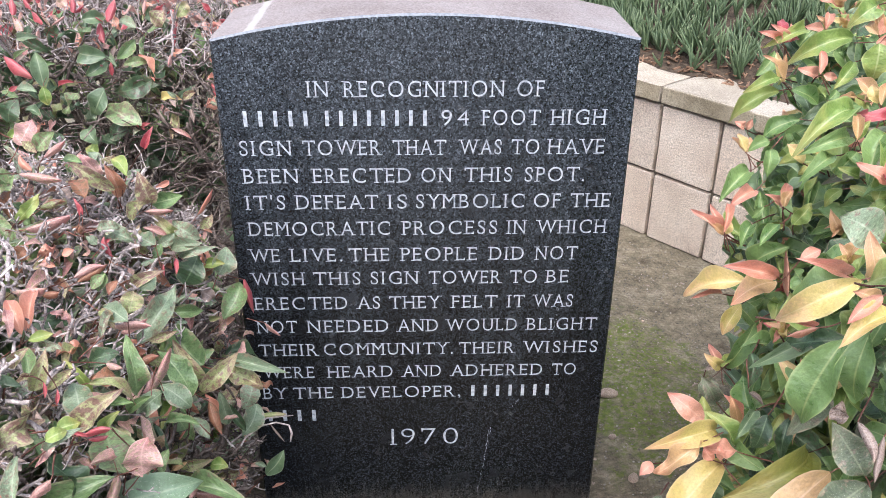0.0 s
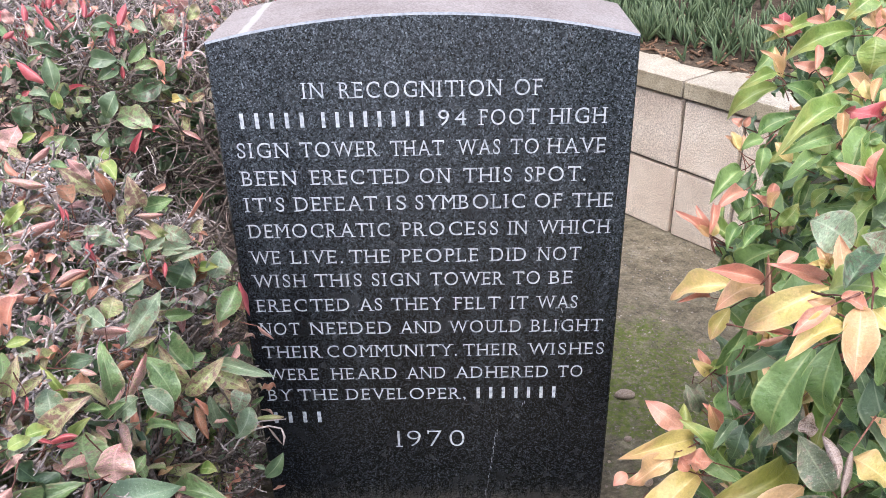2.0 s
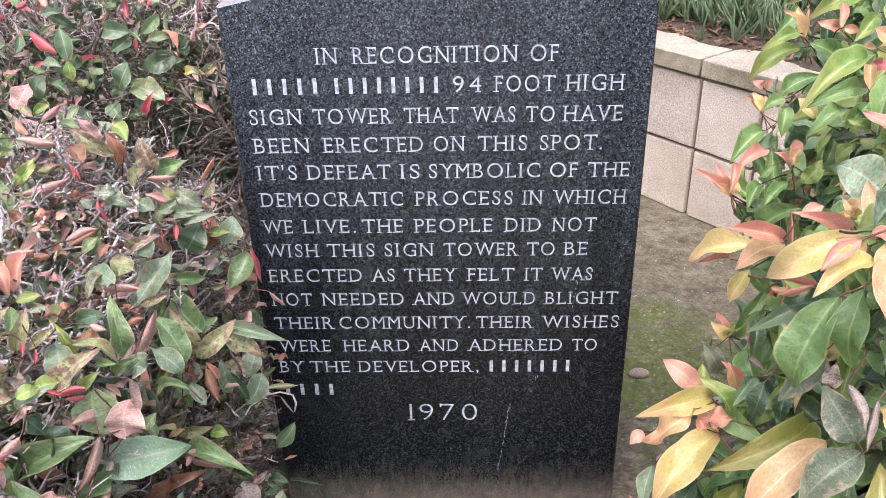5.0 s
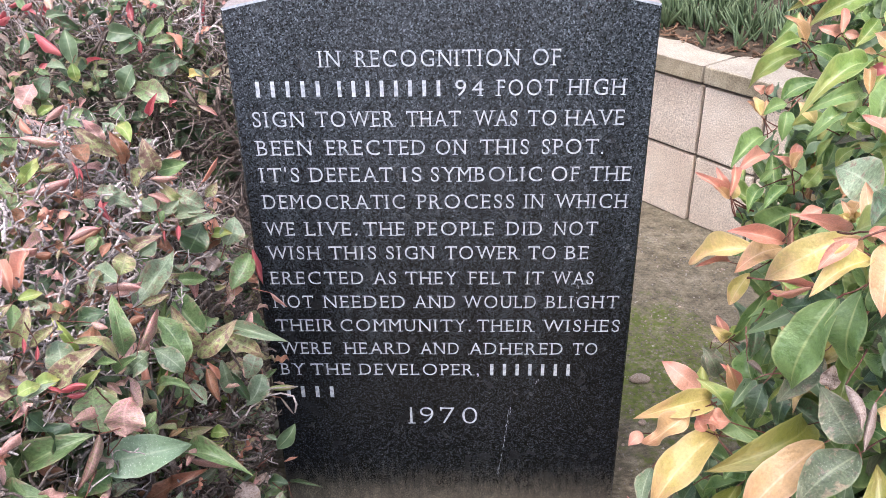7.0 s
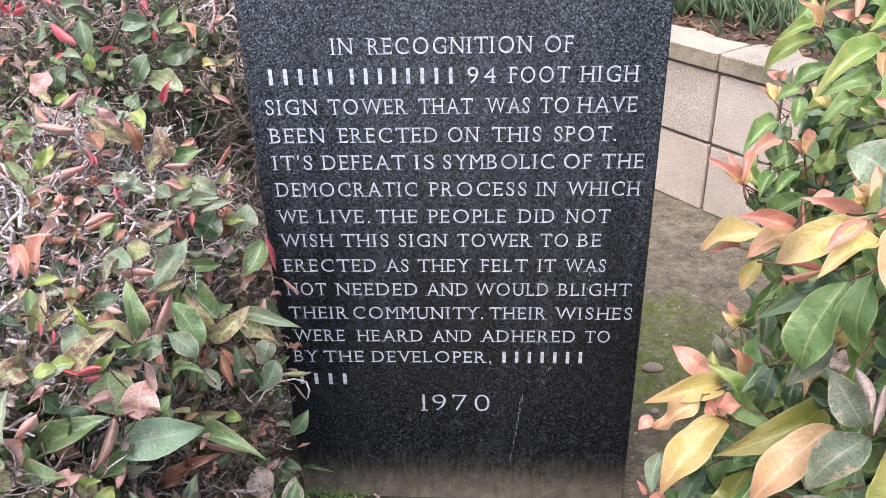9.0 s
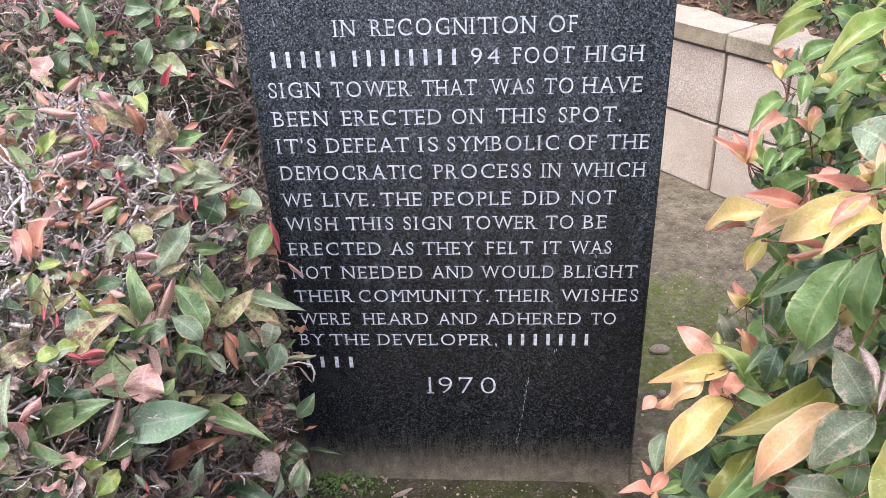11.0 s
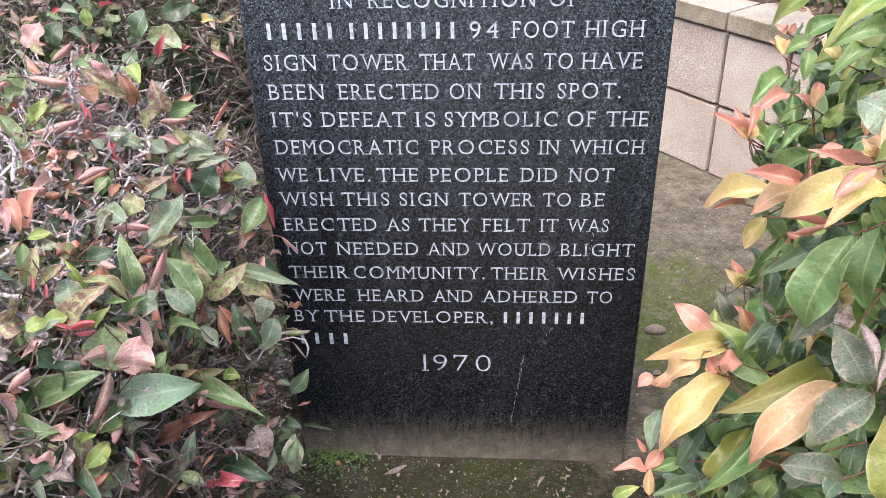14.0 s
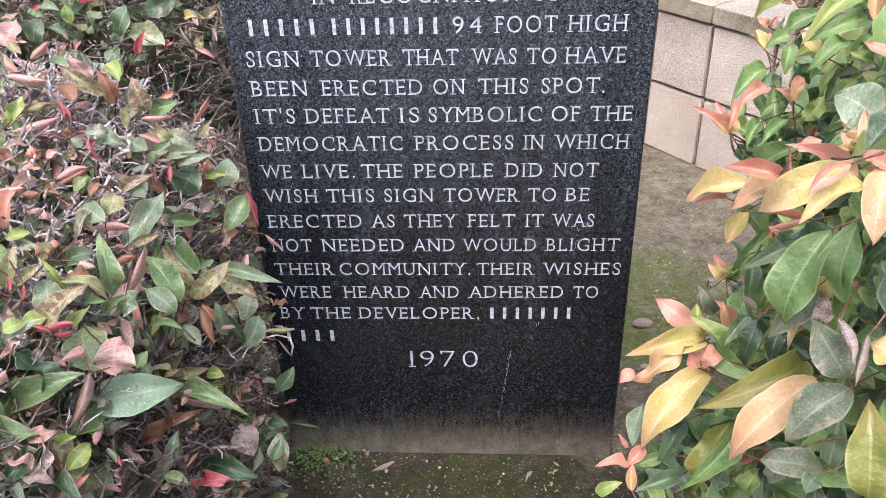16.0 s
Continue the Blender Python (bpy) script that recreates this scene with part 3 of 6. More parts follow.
rng = random.Random(5)
part("scratch", build_scratch([(0.111, 0.258), (0.101, 0.175), (0.09, 0.1)], 0.0012, rng), monument, "pale scratch on the polished face")
part("scratch", build_scratch([(0.158, 0.318), (0.15, 0.305)], 0.0012, rng), monument, "pale scratch on the polished face")
part("scratch", build_scratch([(0.216, 0.51), (0.212, 0.475), (0.209, 0.452)], 0.0014, rng), monument, "pale scratch on the polished face")
part("scratch", build_scratch([(0.195, 0.724), (0.199, 0.73)], 0.0012, rng), monument, "pale scratch on the polished face")

# ---- retaining wall of square blocks ----
WALL_A, WALL_TURN = Vector((0.717, 1.243, 0.0)), -51.0
MODULE, COURSE, CAP_Z, CAP_H = 0.2085, 0.2225, 0.447, 0.052
wall_frame = Matrix.Translation(WALL_A) @ pose(0, 0, 0, 0, 0, WALL_TURN)
retaining_wall = tagged(new("retaining_wall"), "low buff concrete block wall with a pale cap", "wall", kind="structure")
retaining_wall.matrix_world = wall_frame
rng = random.Random(11)
bm = bmesh.new()
bmesh.ops.create_cube(bm, size=1.0)
for v in bm.verts:
    v.co = Vector((v.co.x * 3.0 + 0.2, v.co.y * 0.17 + 0.1, v.co.z * 0.52 + 0.2))
part("mortar_core", finish(bm, "mortar_core", MORTAR), retaining_wall, "grey recessed mortar joints")
block_meshes = [finish(stone_block(MODULE - 0.013, 0.19, COURSE - 0.0095, 0.004, 0.0012, rng), "block", BLOCK) for _ in range(3)]


def cap_mesh():
    """A cap stone: smooth sawn top, rough split front."""
    bm = stone_block(2 * MODULE - 0.007, 0.215, CAP_H, 0.006, 0.0016, rng)
    bm.normal_update()
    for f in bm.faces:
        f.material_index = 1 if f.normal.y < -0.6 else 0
    return finish(bm, "cap_stone", [CAP_TOP, CAP_FACE])


cap_meshes = [cap_mesh() for _ in range(2)]
for i in range(-7, 8):
    for j in range(2):
        part("block", block_meshes[(i * 2 + j) % 3], retaining_wall, m=pose((i + 0.5) * MODULE, 0.095 + rng.uniform(-0.0015, 0.0015), j * COURSE + 0.003, 0, 0, rng.uniform(-0.4, 0.4)))
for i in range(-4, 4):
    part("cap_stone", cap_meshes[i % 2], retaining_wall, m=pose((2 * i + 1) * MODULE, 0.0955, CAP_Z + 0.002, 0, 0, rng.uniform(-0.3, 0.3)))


# ---- raised planting bed behind the wall ----
def bed_height(u, v):
    return 0.487 + 0.22 * max(0.0, v - 0.14) + 0.02 * noise.noise(Vector((u * 5, v * 5, 9.0))) + 0.008 * noise.noise(Vector((u * 22, v * 22, 2.0)))


def build_bed():
    """The raised soil: a sloping top with sides that run down into the ground."""
    nu, nv = 92, 72
    verts, faces = [], []
    for j in range(nv):
        v = 0.125 + 2.6 * (max(0, min(j, nv - 2)) / (nv - 2)) ** 1.6
        for i in range(nu):
            u = -1.44 + 3.1 * (max(1, min(i, nu - 2)) - 1) / (nu - 3)
            vv = v + (0.03 * noise.noise(Vector((u * 9, 0, 4.0))) if j == 0 else 0)
            z = 0.499 if j == 0 else bed_height(u, vv) + (0.012 if j < 3 else 0.016)
            verts.append((u, vv, -0.05 if i in (0, nu - 1) or j == nv - 1 else z))
    for j in range(nv - 1):
        for i in range(nu - 1):
            a = j * nu + i
            faces.append((a, a + 1, a + nu + 1, a + nu))
    ob = new("planting_bed", sheet("planting_bed", verts, faces, MULCH))
    ob.matrix_world = wall_frame
    return tagged(ob, "dark mulched soil sloping up behind the wall", "ground", kind="structure")


build_bed()


def build_succulents():
    """A mat of upright finger-leaved groundcover: three-sided tapering leaves in small tufts."""
    rng = random.Random(21)
    verts, faces, uvs = [], [], []
    def finger(p, d, length, width):
        side = d.cross(Vector((rng.uniform(-1, 1), rng.uniform(-1, 1), 0.3))).normalized()
        third = d.cross(side).normalized()
        rings = []
        bend = Vector((0, 0, 1)) * length * rng.uniform(0.05, 0.3)
        for s, w in ((0.0, 0.75), (0.35, 1.0), (0.7, 0.8), (0.93, 0.4)):
            c = p + d * (length * s) + bend * s * s
            ring = []
            for a in range(3):
                ang = a * 2.0944
                verts.append(c + (side * math.cos(ang) + third * math.sin(ang)) * width * w)
                uvs.append((0.3 + a * 0.15, s))
                ring.append(len(verts) - 1)
            rings.append(ring)
        verts.append(p + d * length + bend)
        uvs.append((0.4, 1.0))
        end = len(verts) - 1
        for r, q in zip(rings, rings[1:]):
            for a in range(3):
                faces.append((r[a], r[(a + 1) % 3], q[(a + 1) % 3], q[a]))
        for a in range(3):
            faces.append((rings[-1][a], rings[-1][(a + 1) % 3], end))
    count = 0
    while count < 3300:
        u, v = rng.uniform(-1.4, 1.6), 0.14 + 2.5 * rng.random() ** 1.5
        edge = 0.2 + 0.1 * noise.noise(Vector((u * 4.0, 1.0, 5.0))) + (0.12 if u > 0.12 else 0.0)
        if v < edge and rng.random() < 0.9:
            continue
        if noise.noise(Vector((u * 6, v * 6, 8.0))) < -0.32:
            continue
        count += 1
        base = Vector((u, v, bed_height(u, v) + 0.01))
        lean = Vector((rng.uniform(-0.6, 0.6), rng.uniform(-0.8, 0.3), 1.0)).normalized()
        for _ in range(rng.randint(3, 6)):
            d = (lean + Vector((rng.uniform(-0.7, 0.7), rng.uniform(-0.7, 0.7), rng.uniform(-0.2, 0.5)))).normalized()
            finger(base + lean * rng.uniform(0, 0.03), d, rng.uniform(0.05, 0.1), rng.uniform(0.0034, 0.006))
    ob = new("groundcover", sheet("groundcover", verts, faces, SUCCULENT, True, uvs))
    ob.matrix_world = wall_frame
    return tagged(ob, "blue-green finger-leaved succulent groundcover on the bed", "plants", kind="stuff")


build_succulents()

# ---- leaves and twigs ----
LEAF_SHAPES = {}


def leaf_points(kind, variant):
    """A blade along +y, one unit long and one wide, normal +z: rows of points and their map."""
    rng = random.Random(variant * 7 + len(kind))
    rows, cols = 17, 6
    fold, arch, wave, roll = {
        "flat": (0.26, 1.0, 0.11, 0.0), "fold": (0.55, 1.1, 0.12, 0.0), "arch": (0.34, 1.8, 0.1, 0.0),
        "wavy": (0.3, 0.6, 0.26, 0.0), "curl": (0.0, 0.4, 0.08, 2.5), "cup": (0.0, 0.5, 0.06, 1.1)}[kind]
    belly = rng.uniform(0.44, 0.56)
    sway = rng.uniform(-0.7, 0.7)
    phase = rng.uniform(0, 6.28)
    pts, uv = [], []
    for j in range(rows):
        v = j / (rows - 1)
        warp = v ** (math.log(0.5) / math.log(belly))
        half = 0.5 * max(0.0, math.sin(math.pi * warp)) ** 0.64
        half *= 1.0 - 0.5 * v ** 5
        half = max(half, 0.03 if v < 0.5 else 0.004)
        half *= 1.0 + 0.015 * math.sin(v * 31 + phase)
        for i in range(cols + 1):
            u = 2 * i / cols - 1
            x, z = u * half, fold * abs(u) ** 1.4 * half - 0.12 * half * max(0.0, abs(u) - 0.6)
            if roll:
                ang = u * roll * (0.6 + 0.4 * v)
                r = half / max(roll, 0.3)
                x, z = r * math.sin(ang), r * (1 - math.cos(ang)) * (-1.0 if kind == "curl" else 1.0)
            z += wave * math.sin(v * 11 + phase + u * 0.8) * abs(u) * 0.6
            z += arch * (v * (1 - v)) * 0.5 - 0.16 * arch * v ** 3
            pts.append((x + sway * v * (1 - v) * (0.6 + 0.8 * v), v, z))
            uv.append((0.5 + 0.5 * u, v))
    n = cols + 1
    faces = [(j * n + i, j * n + i + 1, (j + 1) * n + i + 1, (j + 1) * n + i) for j in range(rows - 1) for i in range(cols)]
    return pts, faces, uv


SHAPES = {(k, v): leaf_points(k, v) for k in ("flat", "fold", "arch", "wavy", "curl", "cup") for v in range(3)}


def leaf_mesh(shape, variant, colour):
    key = (shape, variant, colour)
    if key not in LEAF_SHAPES:
        pts, faces, uv = SHAPES[(shape, variant)]
        LEAF_SHAPES[key] = sheet("leaf", pts, faces, LEAF[colour], True, uv)
    return LEAF_SHAPES[key]


def leaf_frame(base, tip, width, up, roll=0.0):
    """A blade's pose and size from its stalk end, tip, width and the way its upper face looks."""
    base, tip = Vector(base), Vector(tip)
    y = tip - base
    length = y.length
    y.normalize()
    x = y.cross(Vector(up))
    if x.length < 1e-4:
        x = y.cross(Vector((0.3, 0.2, 0.9)))
    x.normalize()
    z = x.cross(y)
    if roll:
        c, s = math.cos(radians(roll)), math.sin(radians(roll))
        x, z = x * c + z * s, z * c - x * s
    m = Matrix((x * width, y * length, z * length)).transposed().to_4x4()
    m.translation = base
    return m


class Tubes:
    """Twigs joined into one mesh: tapering five-sided tubes along short broken lines."""

    def __init__(self, sides=5):
        self.v, self.f, self.sides = [], [], sides

    def add(self, pts, radii):
        n, rings = self.sides, []
        for k, (p, r) in enumerate(zip(pts, radii)):
            d = (pts[min(k + 1, len(pts) - 1)] - pts[max(k - 1, 0)]).normalized()
            a = d.cross(Vector((0.31, 0.52, 0.8))).normalized()
            b = d.cross(a)
            start = len(self.v)
            for i in range(n):
                t = 2 * math.pi * i / n
                self.v.append(p + (a * math.cos(t) + b * math.sin(t)) * r)
            rings.append(start)
        for s, e in zip(rings, rings[1:]):
            for i in range(n):
                self.f.append((s + i, s + (i + 1) % n, e + (i + 1) % n, e + i))
        last = rings[-1]
        self.f.append(tuple(last + i for i in range(n)))

    def wander(self, rng, start, way, length, r0, r1, steps=4, kink=0.35, inside=None):
        """A crooked tapering twig; it turns back at the clipped outline."""
        p, d = Vector(start), Vector(way).normalized()
        pts, radii = [p.copy()], [r0]
        for i in range(steps):
            d = (d + Vector((rng.uniform(-kink, kink), rng.uniform(-kink, kink), rng.uniform(-kink, kink)))).normalized()
            q = p + d * (length / steps)
            if inside and not inside(q):
                break
            p = q
            pts.append(p.copy())
            radii.append((r0 + (r1 - r0) * (i + 1) / steps) * rng.uniform(0.8, 1.25))
        if len(pts) > 1:
            self.add(pts, radii)
        return pts

    def mesh(self, name, material):
        return sheet(name, self.v, self.f, material)


class Bush:
    """A clipped shrub: stems from the ground, a shell of twigs, single leaves and a joined inner mass."""

    def __init__(self, name, label, spot, seed, inward, backing):
        self.top = tagged(new(name), label, "shrub")
        self.top.location = spot
        self.rng = random.Random(seed)
        self.inner = {}
        self.single = 0
        self.grey, self.dark, self.red = Tubes(), Tubes(), Tubes(4)
        self.inward, self.backing = Vector(inward), backing
        self.spot = Vector(spot)

    def stem(self, start, way, length, r0, inside):
        """A main branch, a part of its own; returns the points along it."""
        tube = Tubes(7)
        pts = tube.wander(self.rng, start, way, length, r0, 0.003, 9, 0.2, inside)
        if tube.v:
            tube.v = [v - self.spot for v in tube.v]
            part("branch", tube.mesh("branch", BARK_DARK), self.top)
        return pts

    def leaf(self, base, tip, width, colour, up=(0, 0, 1), shape="flat", roll=0.0, alone=True):
        """One leaf, as an object of its own while there is room, else in the joined mass."""
        variant = self.rng.randrange(3)
        m = Matrix.Translation(-self.spot) @ leaf_frame(base, tip, width, up, roll)
        if alone and self.single < 300:
            self.single += 1
            ob = part("leaf", leaf_mesh(shape, variant, colour), self.top)
            ob.matrix_local = m
        else:
            self.inner.setdefault(colour, []).append((shape, variant, m))

    def stalked(self, base, tip, width, colour, up, shape):
        """A leaf of its own with the stalk that ties it to the shrub."""
        self.leaf(base, tip, width, colour, up, shape)
        base = Vector(base)
        way = (base - Vector(tip)).normalized() + self.inward * 1.2
        self.red.wander(self.rng, base, way, self.rng.uniform(0.02, 0.04), 0.0005, 0.0008, 4, 0.2)
        count, length, colours = self.backing
        for _ in range(count):
            rng = self.rng
            p = base + self.inward * rng.uniform(0.05, 0.12) + Vector((rng.uniform(-1, 1), rng.uniform(-1, 1), rng.uniform(-1, 1))) * 0.02
            d = Vector((rng.uniform(-1, 1), rng.uniform(-1, 1), rng.uniform(-0.7, 0.9)))
            d = (d - self.inward * min(0.0, d.dot(self.inward) / self.inward.length_squared)).normalized()
            ln = length * rng.uniform(0.6, 1.1)
            self.leaf(p, p + d * ln, ln * rng.uniform(0.34, 0.46), rng.choice(colours), Vector((rng.uniform(-0.6, 0.6), rng.uniform(-0.6, 0.6), 0.6)) - self.inward, rng.choice(("flat", "fold", "wavy", "cup")), rng.uniform(-25, 25), alone=False)

    def sprig(self, p, axis, count, length, width, colours, alone=True, spread=(0.7, 1.3), shapes=("flat", "fold", "arch", "wavy")):
        """A whorl of leaves round the end of a young shoot."""
        rng = self.rng
        axis = Vector(axis).normalized()
        a = axis.cross(Vector((0.2, 0.9, 0.3))).normalized()
        b = axis.cross(a)
        turn = rng.uniform(0, 6.28)
        for i in range(count):
            ang = turn + i * 2.4 + rng.uniform(-0.3, 0.3)
            open_ = rng.uniform(*spread)
            out = a * math.cos(ang) + b * math.sin(ang)
            d = (axis * math.cos(open_) + out * math.sin(open_)).normalized()
            ln = length * rng.uniform(0.7, 1.15)
            base = Vector(p) - axis * rng.uniform(0, 0.02) * (i % 3) + out * 0.003
            up = (axis * math.sin(open_) - out * math.cos(open_)) + Vector((0, 0, 0.3))
            self.leaf(base, base + d * ln, width * rng.uniform(0.8, 1.2) * (ln / length) ** 0.5, rng.choice(colours), up, rng.choice(shapes), rng.uniform(-20, 20), alone)

    def shoot(self, p, axis, young, old, size=1.0, tier=3):
        """A leafy shoot: drooping full leaves in tiers below an upright tuft of small young ones."""
        rng = self.rng
        p, axis = Vector(p), Vector(axis).normalized()
        a = axis.cross(Vector((0.2, 0.9, 0.3))).normalized()
        b = axis.cross(a)
        self.red.wander(rng, p - axis * 0.085 * size, axis, 0.085 * size, 0.0013, 0.0009, 4, 0.08)
        turn = rng.uniform(0, 6.28)
        for i in range(tier * 2):
            ang = turn + i * 2.4
            out = a * math.cos(ang) + b * math.sin(ang)
            base = p - axis * (0.014 + 0.011 * i) * size
            ln = size * rng.uniform(0.042, 0.062)
            d = (out + axis * rng.uniform(0.0, 0.5) + Vector((0, 0, rng.uniform(-0.6, 0.1)))).normalized()
            self.leaf(base, base + d * ln, ln * rng.uniform(0.36, 0.48), rng.choice(old), axis + Vector((0, 0, 0.6)), rng.choice(("arch", "fold", "flat", "arch")), rng.uniform(-20, 20), alone=False)
        for i in range(rng.randint(3, 5)):
            ang = turn + 1 + i * 2.4
            out = a * math.cos(ang) + b * math.sin(ang)
            wide = rng.uniform(0.25, 0.85)
            d = (axis * math.cos(wide) + out * math.sin(wide)).normalized()
            ln = size * rng.uniform(0.02, 0.036)
            self.leaf(p, p + d * ln, ln * rng.uniform(0.34, 0.48), rng.choice(young), axis * math.sin(wide) - out * math.cos(wide), rng.choice(("fold", "cup", "flat")), rng.uniform(-15, 15), alone=False)

    def close(self, leafy_label, bark_label):
        for colour, items in self.inner.items():
            verts, faces, uvs = [], [], []
            for shape, variant, m in items:
                pts, fs, uv = SHAPES[(shape, variant)]
                k = len(verts)
                arr = np.array(pts) @ np.array(m.to_3x3()).T + np.array(m.translation)
                verts.extend(map(tuple, arr))
                faces.extend(tuple(i + k for i in f) for f in fs)
                uvs.extend(uv)
            tagged(part("foliage", sheet("foliage", verts, faces, LEAF[colour], True, uvs), self.top, leafy_label), kind="stuff")
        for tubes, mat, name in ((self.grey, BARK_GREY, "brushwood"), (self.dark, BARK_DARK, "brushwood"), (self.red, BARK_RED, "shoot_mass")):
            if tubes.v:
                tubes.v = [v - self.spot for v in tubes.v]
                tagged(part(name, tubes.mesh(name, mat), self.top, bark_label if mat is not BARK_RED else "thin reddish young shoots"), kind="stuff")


def on_profile(profile, s):
    """Point and outward normal on a section given from the top inwards to the ground."""
    lens = [math.dist(a, b) for a, b in zip(profile, profile[1:])]
    want = s * sum(lens)
    for (a, b), ln in zip(zip(profile, profile[1:]), lens):
        if want <= ln:
            f = want / ln
            t = ((b[0] - a[0]) / ln, (b[1] - a[1]) / ln)
            return (a[0] + (b[0] - a[0]) * f, a[1] + (b[1] - a[1]) * f), (-t[1], t[0])
        want -= ln
    return profile[-1], (0, 0)


def reach(profile, z):
    """How far out the section stands at a height."""
    best = profile[-1][0]
    for (a, za), (b, zb) in zip(profile, profile[1:]):
        if za >= z >= zb and za > zb:
            best = b + (a - b) * (z - zb) / (za - zb)
    return best


def uneven(p, k=7.0):
    return noise.noise(Vector(p) * k)

# ---- clipped twiggy hedge before the stone ----
FRONT = [(-0.95, 0.87), (-0.42, 0.85), (-0.34, 0.80), (-0.275, 0.69), (-0.245, 0.52), (-0.245, 0.28), (-0.26, 0.0)]
front = Bush("front_shrub", "clipped twiggy shrub with green, mottled and pink-edged leaves", (-0.55, -0.5, 0.0), 31, (-0.7, 0.2, -0.5), (2, 0.05, ["green", "dark", "mottled", "grey", "pink"]))
rng = front.rng


def front_surface(s, y):
    (x, z), (nx, nz) = on_profile(FRONT, s)
    end = max(0.0, y + 0.2)
    return Vector((x - end * 0.25, y, z - end * 0.3)), Vector((abs(nx), 0.0, abs(nz))).normalized()


def front_inside(p):
    return p.z < 0.86 and p.y < -0.04 and p.x < reach(FRONT, p.z) - 0.01 - 0.25 * max(0.0, p.y + 0.2)


def front_hero():
    leaf = front.stalked
    leaf((-0.316, -0.430, 0.737), (-0.284, -0.373, 0.778), 0.028, "grey", (0.29, -0.94, 0.62), "wavy")
    leaf((-0.283, -0.539, 0.755), (-0.280, -0.536, 0.816), 0.021, "green", (0.62, -0.60, 0.74), "flat")
    leaf((-0.269, -0.369, 0.665), (-0.305, -0.335, 0.704), 0.039, "green", (0.04, -0.97, 0.73), "flat")
    leaf((-0.274, -0.406, 0.656), (-0.284, -0.400, 0.720), 0.022, "mottled", (0.56, -0.60, 0.74), "fold")
    leaf((-0.260, -0.454, 0.685), (-0.289, -0.440, 0.737), 0.028, "green", (0.50, -0.57, 1.12), "flat")
    leaf((-0.254, -0.480, 0.691), (-0.283, -0.474, 0.717), 0.024, "grey", (0.46, -0.73, 0.74), "flat")
    leaf((-0.257, -0.540, 0.758), (-0.286, -0.541, 0.731), 0.020, "grey", (0.70, -0.56, 0.93), "wavy")
    leaf((-0.275, -0.531, 0.746), (-0.250, -0.529, 0.797), 0.021, "pink", (0.42, -0.54, 1.09), "curl")
    leaf((-0.262, -0.413, 0.661), (-0.222, -0.391, 0.696), 0.022, "mottled", (0.38, -0.79, 0.72), "arch")
    leaf((-0.240, -0.354, 0.664), (-0.175, -0.380, 0.664), 0.018, "grey", (-0.09, -1.01, 0.96), "arch")
    leaf((-0.245, -0.372, 0.661), (-0.198, -0.384, 0.645), 0.024, "mottled", (0.26, -0.85, 1.17), "wavy")
    leaf((-0.255, -0.366, 0.636), (-0.201, -0.364, 0.634), 0.010, "dark", (0.05, -0.70, 0.78), "fold")
    leaf((-0.223, -0.326, 0.607), (-0.234, -0.351, 0.586), 0.026, "grey", (0.10, -0.74, 1.13), "flat")
    leaf((-0.258, -0.355, 0.616), (-0.252, -0.360, 0.567), 0.026, "grey", (0.06, -0.63, 0.98), "cup")
    leaf((-0.252, -0.422, 0.653), (-0.239, -0.436, 0.615), 0.031, "rust", (0.04, -0.77, 0.67), "curl")
    leaf((-0.228, -0.299, 0.552), (-0.243, -0.335, 0.531), 0.029, "grey", (0.60, -0.64, 1.18), "flat")
    leaf((-0.238, -0.510, 0.693), (-0.280, -0.503, 0.692), 0.011, "green", (0.68, -0.59, 0.89), "arch")
    leaf((-0.269, -0.432, 0.639), (-0.250, -0.447, 0.621), 0.023, "grey", (0.57, -0.84, 0.76), "cup")
    leaf((-0.279, -0.215, 0.630), (-0.261, -0.173, 0.666), 0.045, "green", (0.18, -0.58, 0.76), "cup")
    leaf((-0.254, -0.180, 0.672), (-0.245, -0.183, 0.617), 0.022, "red", (-0.01, -0.69, 0.74), "curl")
    leaf((-0.322, -0.307, 0.699), (-0.281, -0.289, 0.692), 0.017, "green", (0.72, -0.83, 0.67), "fold")
    leaf((-0.296, -0.494, 0.807), (-0.327, -0.475, 0.815), 0.020, "grey", (0.12, -0.68, 0.64), "flat")
    leaf((-0.315, -0.485, 0.796), (-0.277, -0.486, 0.797), 0.020, "pink", (0.20, -0.51, 0.62), "curl")
    leaf((-0.325, -0.485, 0.814), (-0.307, -0.499, 0.803), 0.012, "mottled", (0.34, -0.52, 0.80), "fold")
    leaf((-0.297, -0.525, 0.792), (-0.331, -0.529, 0.781), 0.018, "dark", (0.02, -0.79, 0.72), "arch")
    leaf((-0.317, -0.555, 0.770), (-0.335, -0.554, 0.806), 0.009, "lime", (0.42, -0.95, 0.75), "fold")
    leaf((-0.310, -0.601, 0.774), (-0.321, -0.577, 0.799), 0.026, "grey", (0.21, -0.51, 0.71), "wavy")
    leaf((-0.308, -0.616, 0.778), (-0.269, -0.618, 0.818), 0.022, "mottled", (0.49, -0.44, 0.85), "flat")
    leaf((-0.297, -0.545, 0.775), (-0.319, -0.548, 0.781), 0.018, "rust", (0.63, -0.61, 0.88), "wavy")
    leaf((-0.314, -0.565, 0.787), (-0.273, -0.561, 0.764), 0.011, "mottled", (0.72, -0.52, 1.11), "arch")
    leaf((-0.337, -0.592, 0.801), (-0.311, -0.588, 0.821), 0.014, "mottled", (0.70, -0.63, 1.04), "cup")
    leaf((-0.352, -0.587, 0.797), (-0.339, -0.577, 0.831), 0.015, "mottled", (0.62, -0.81, 1.10), "fold")
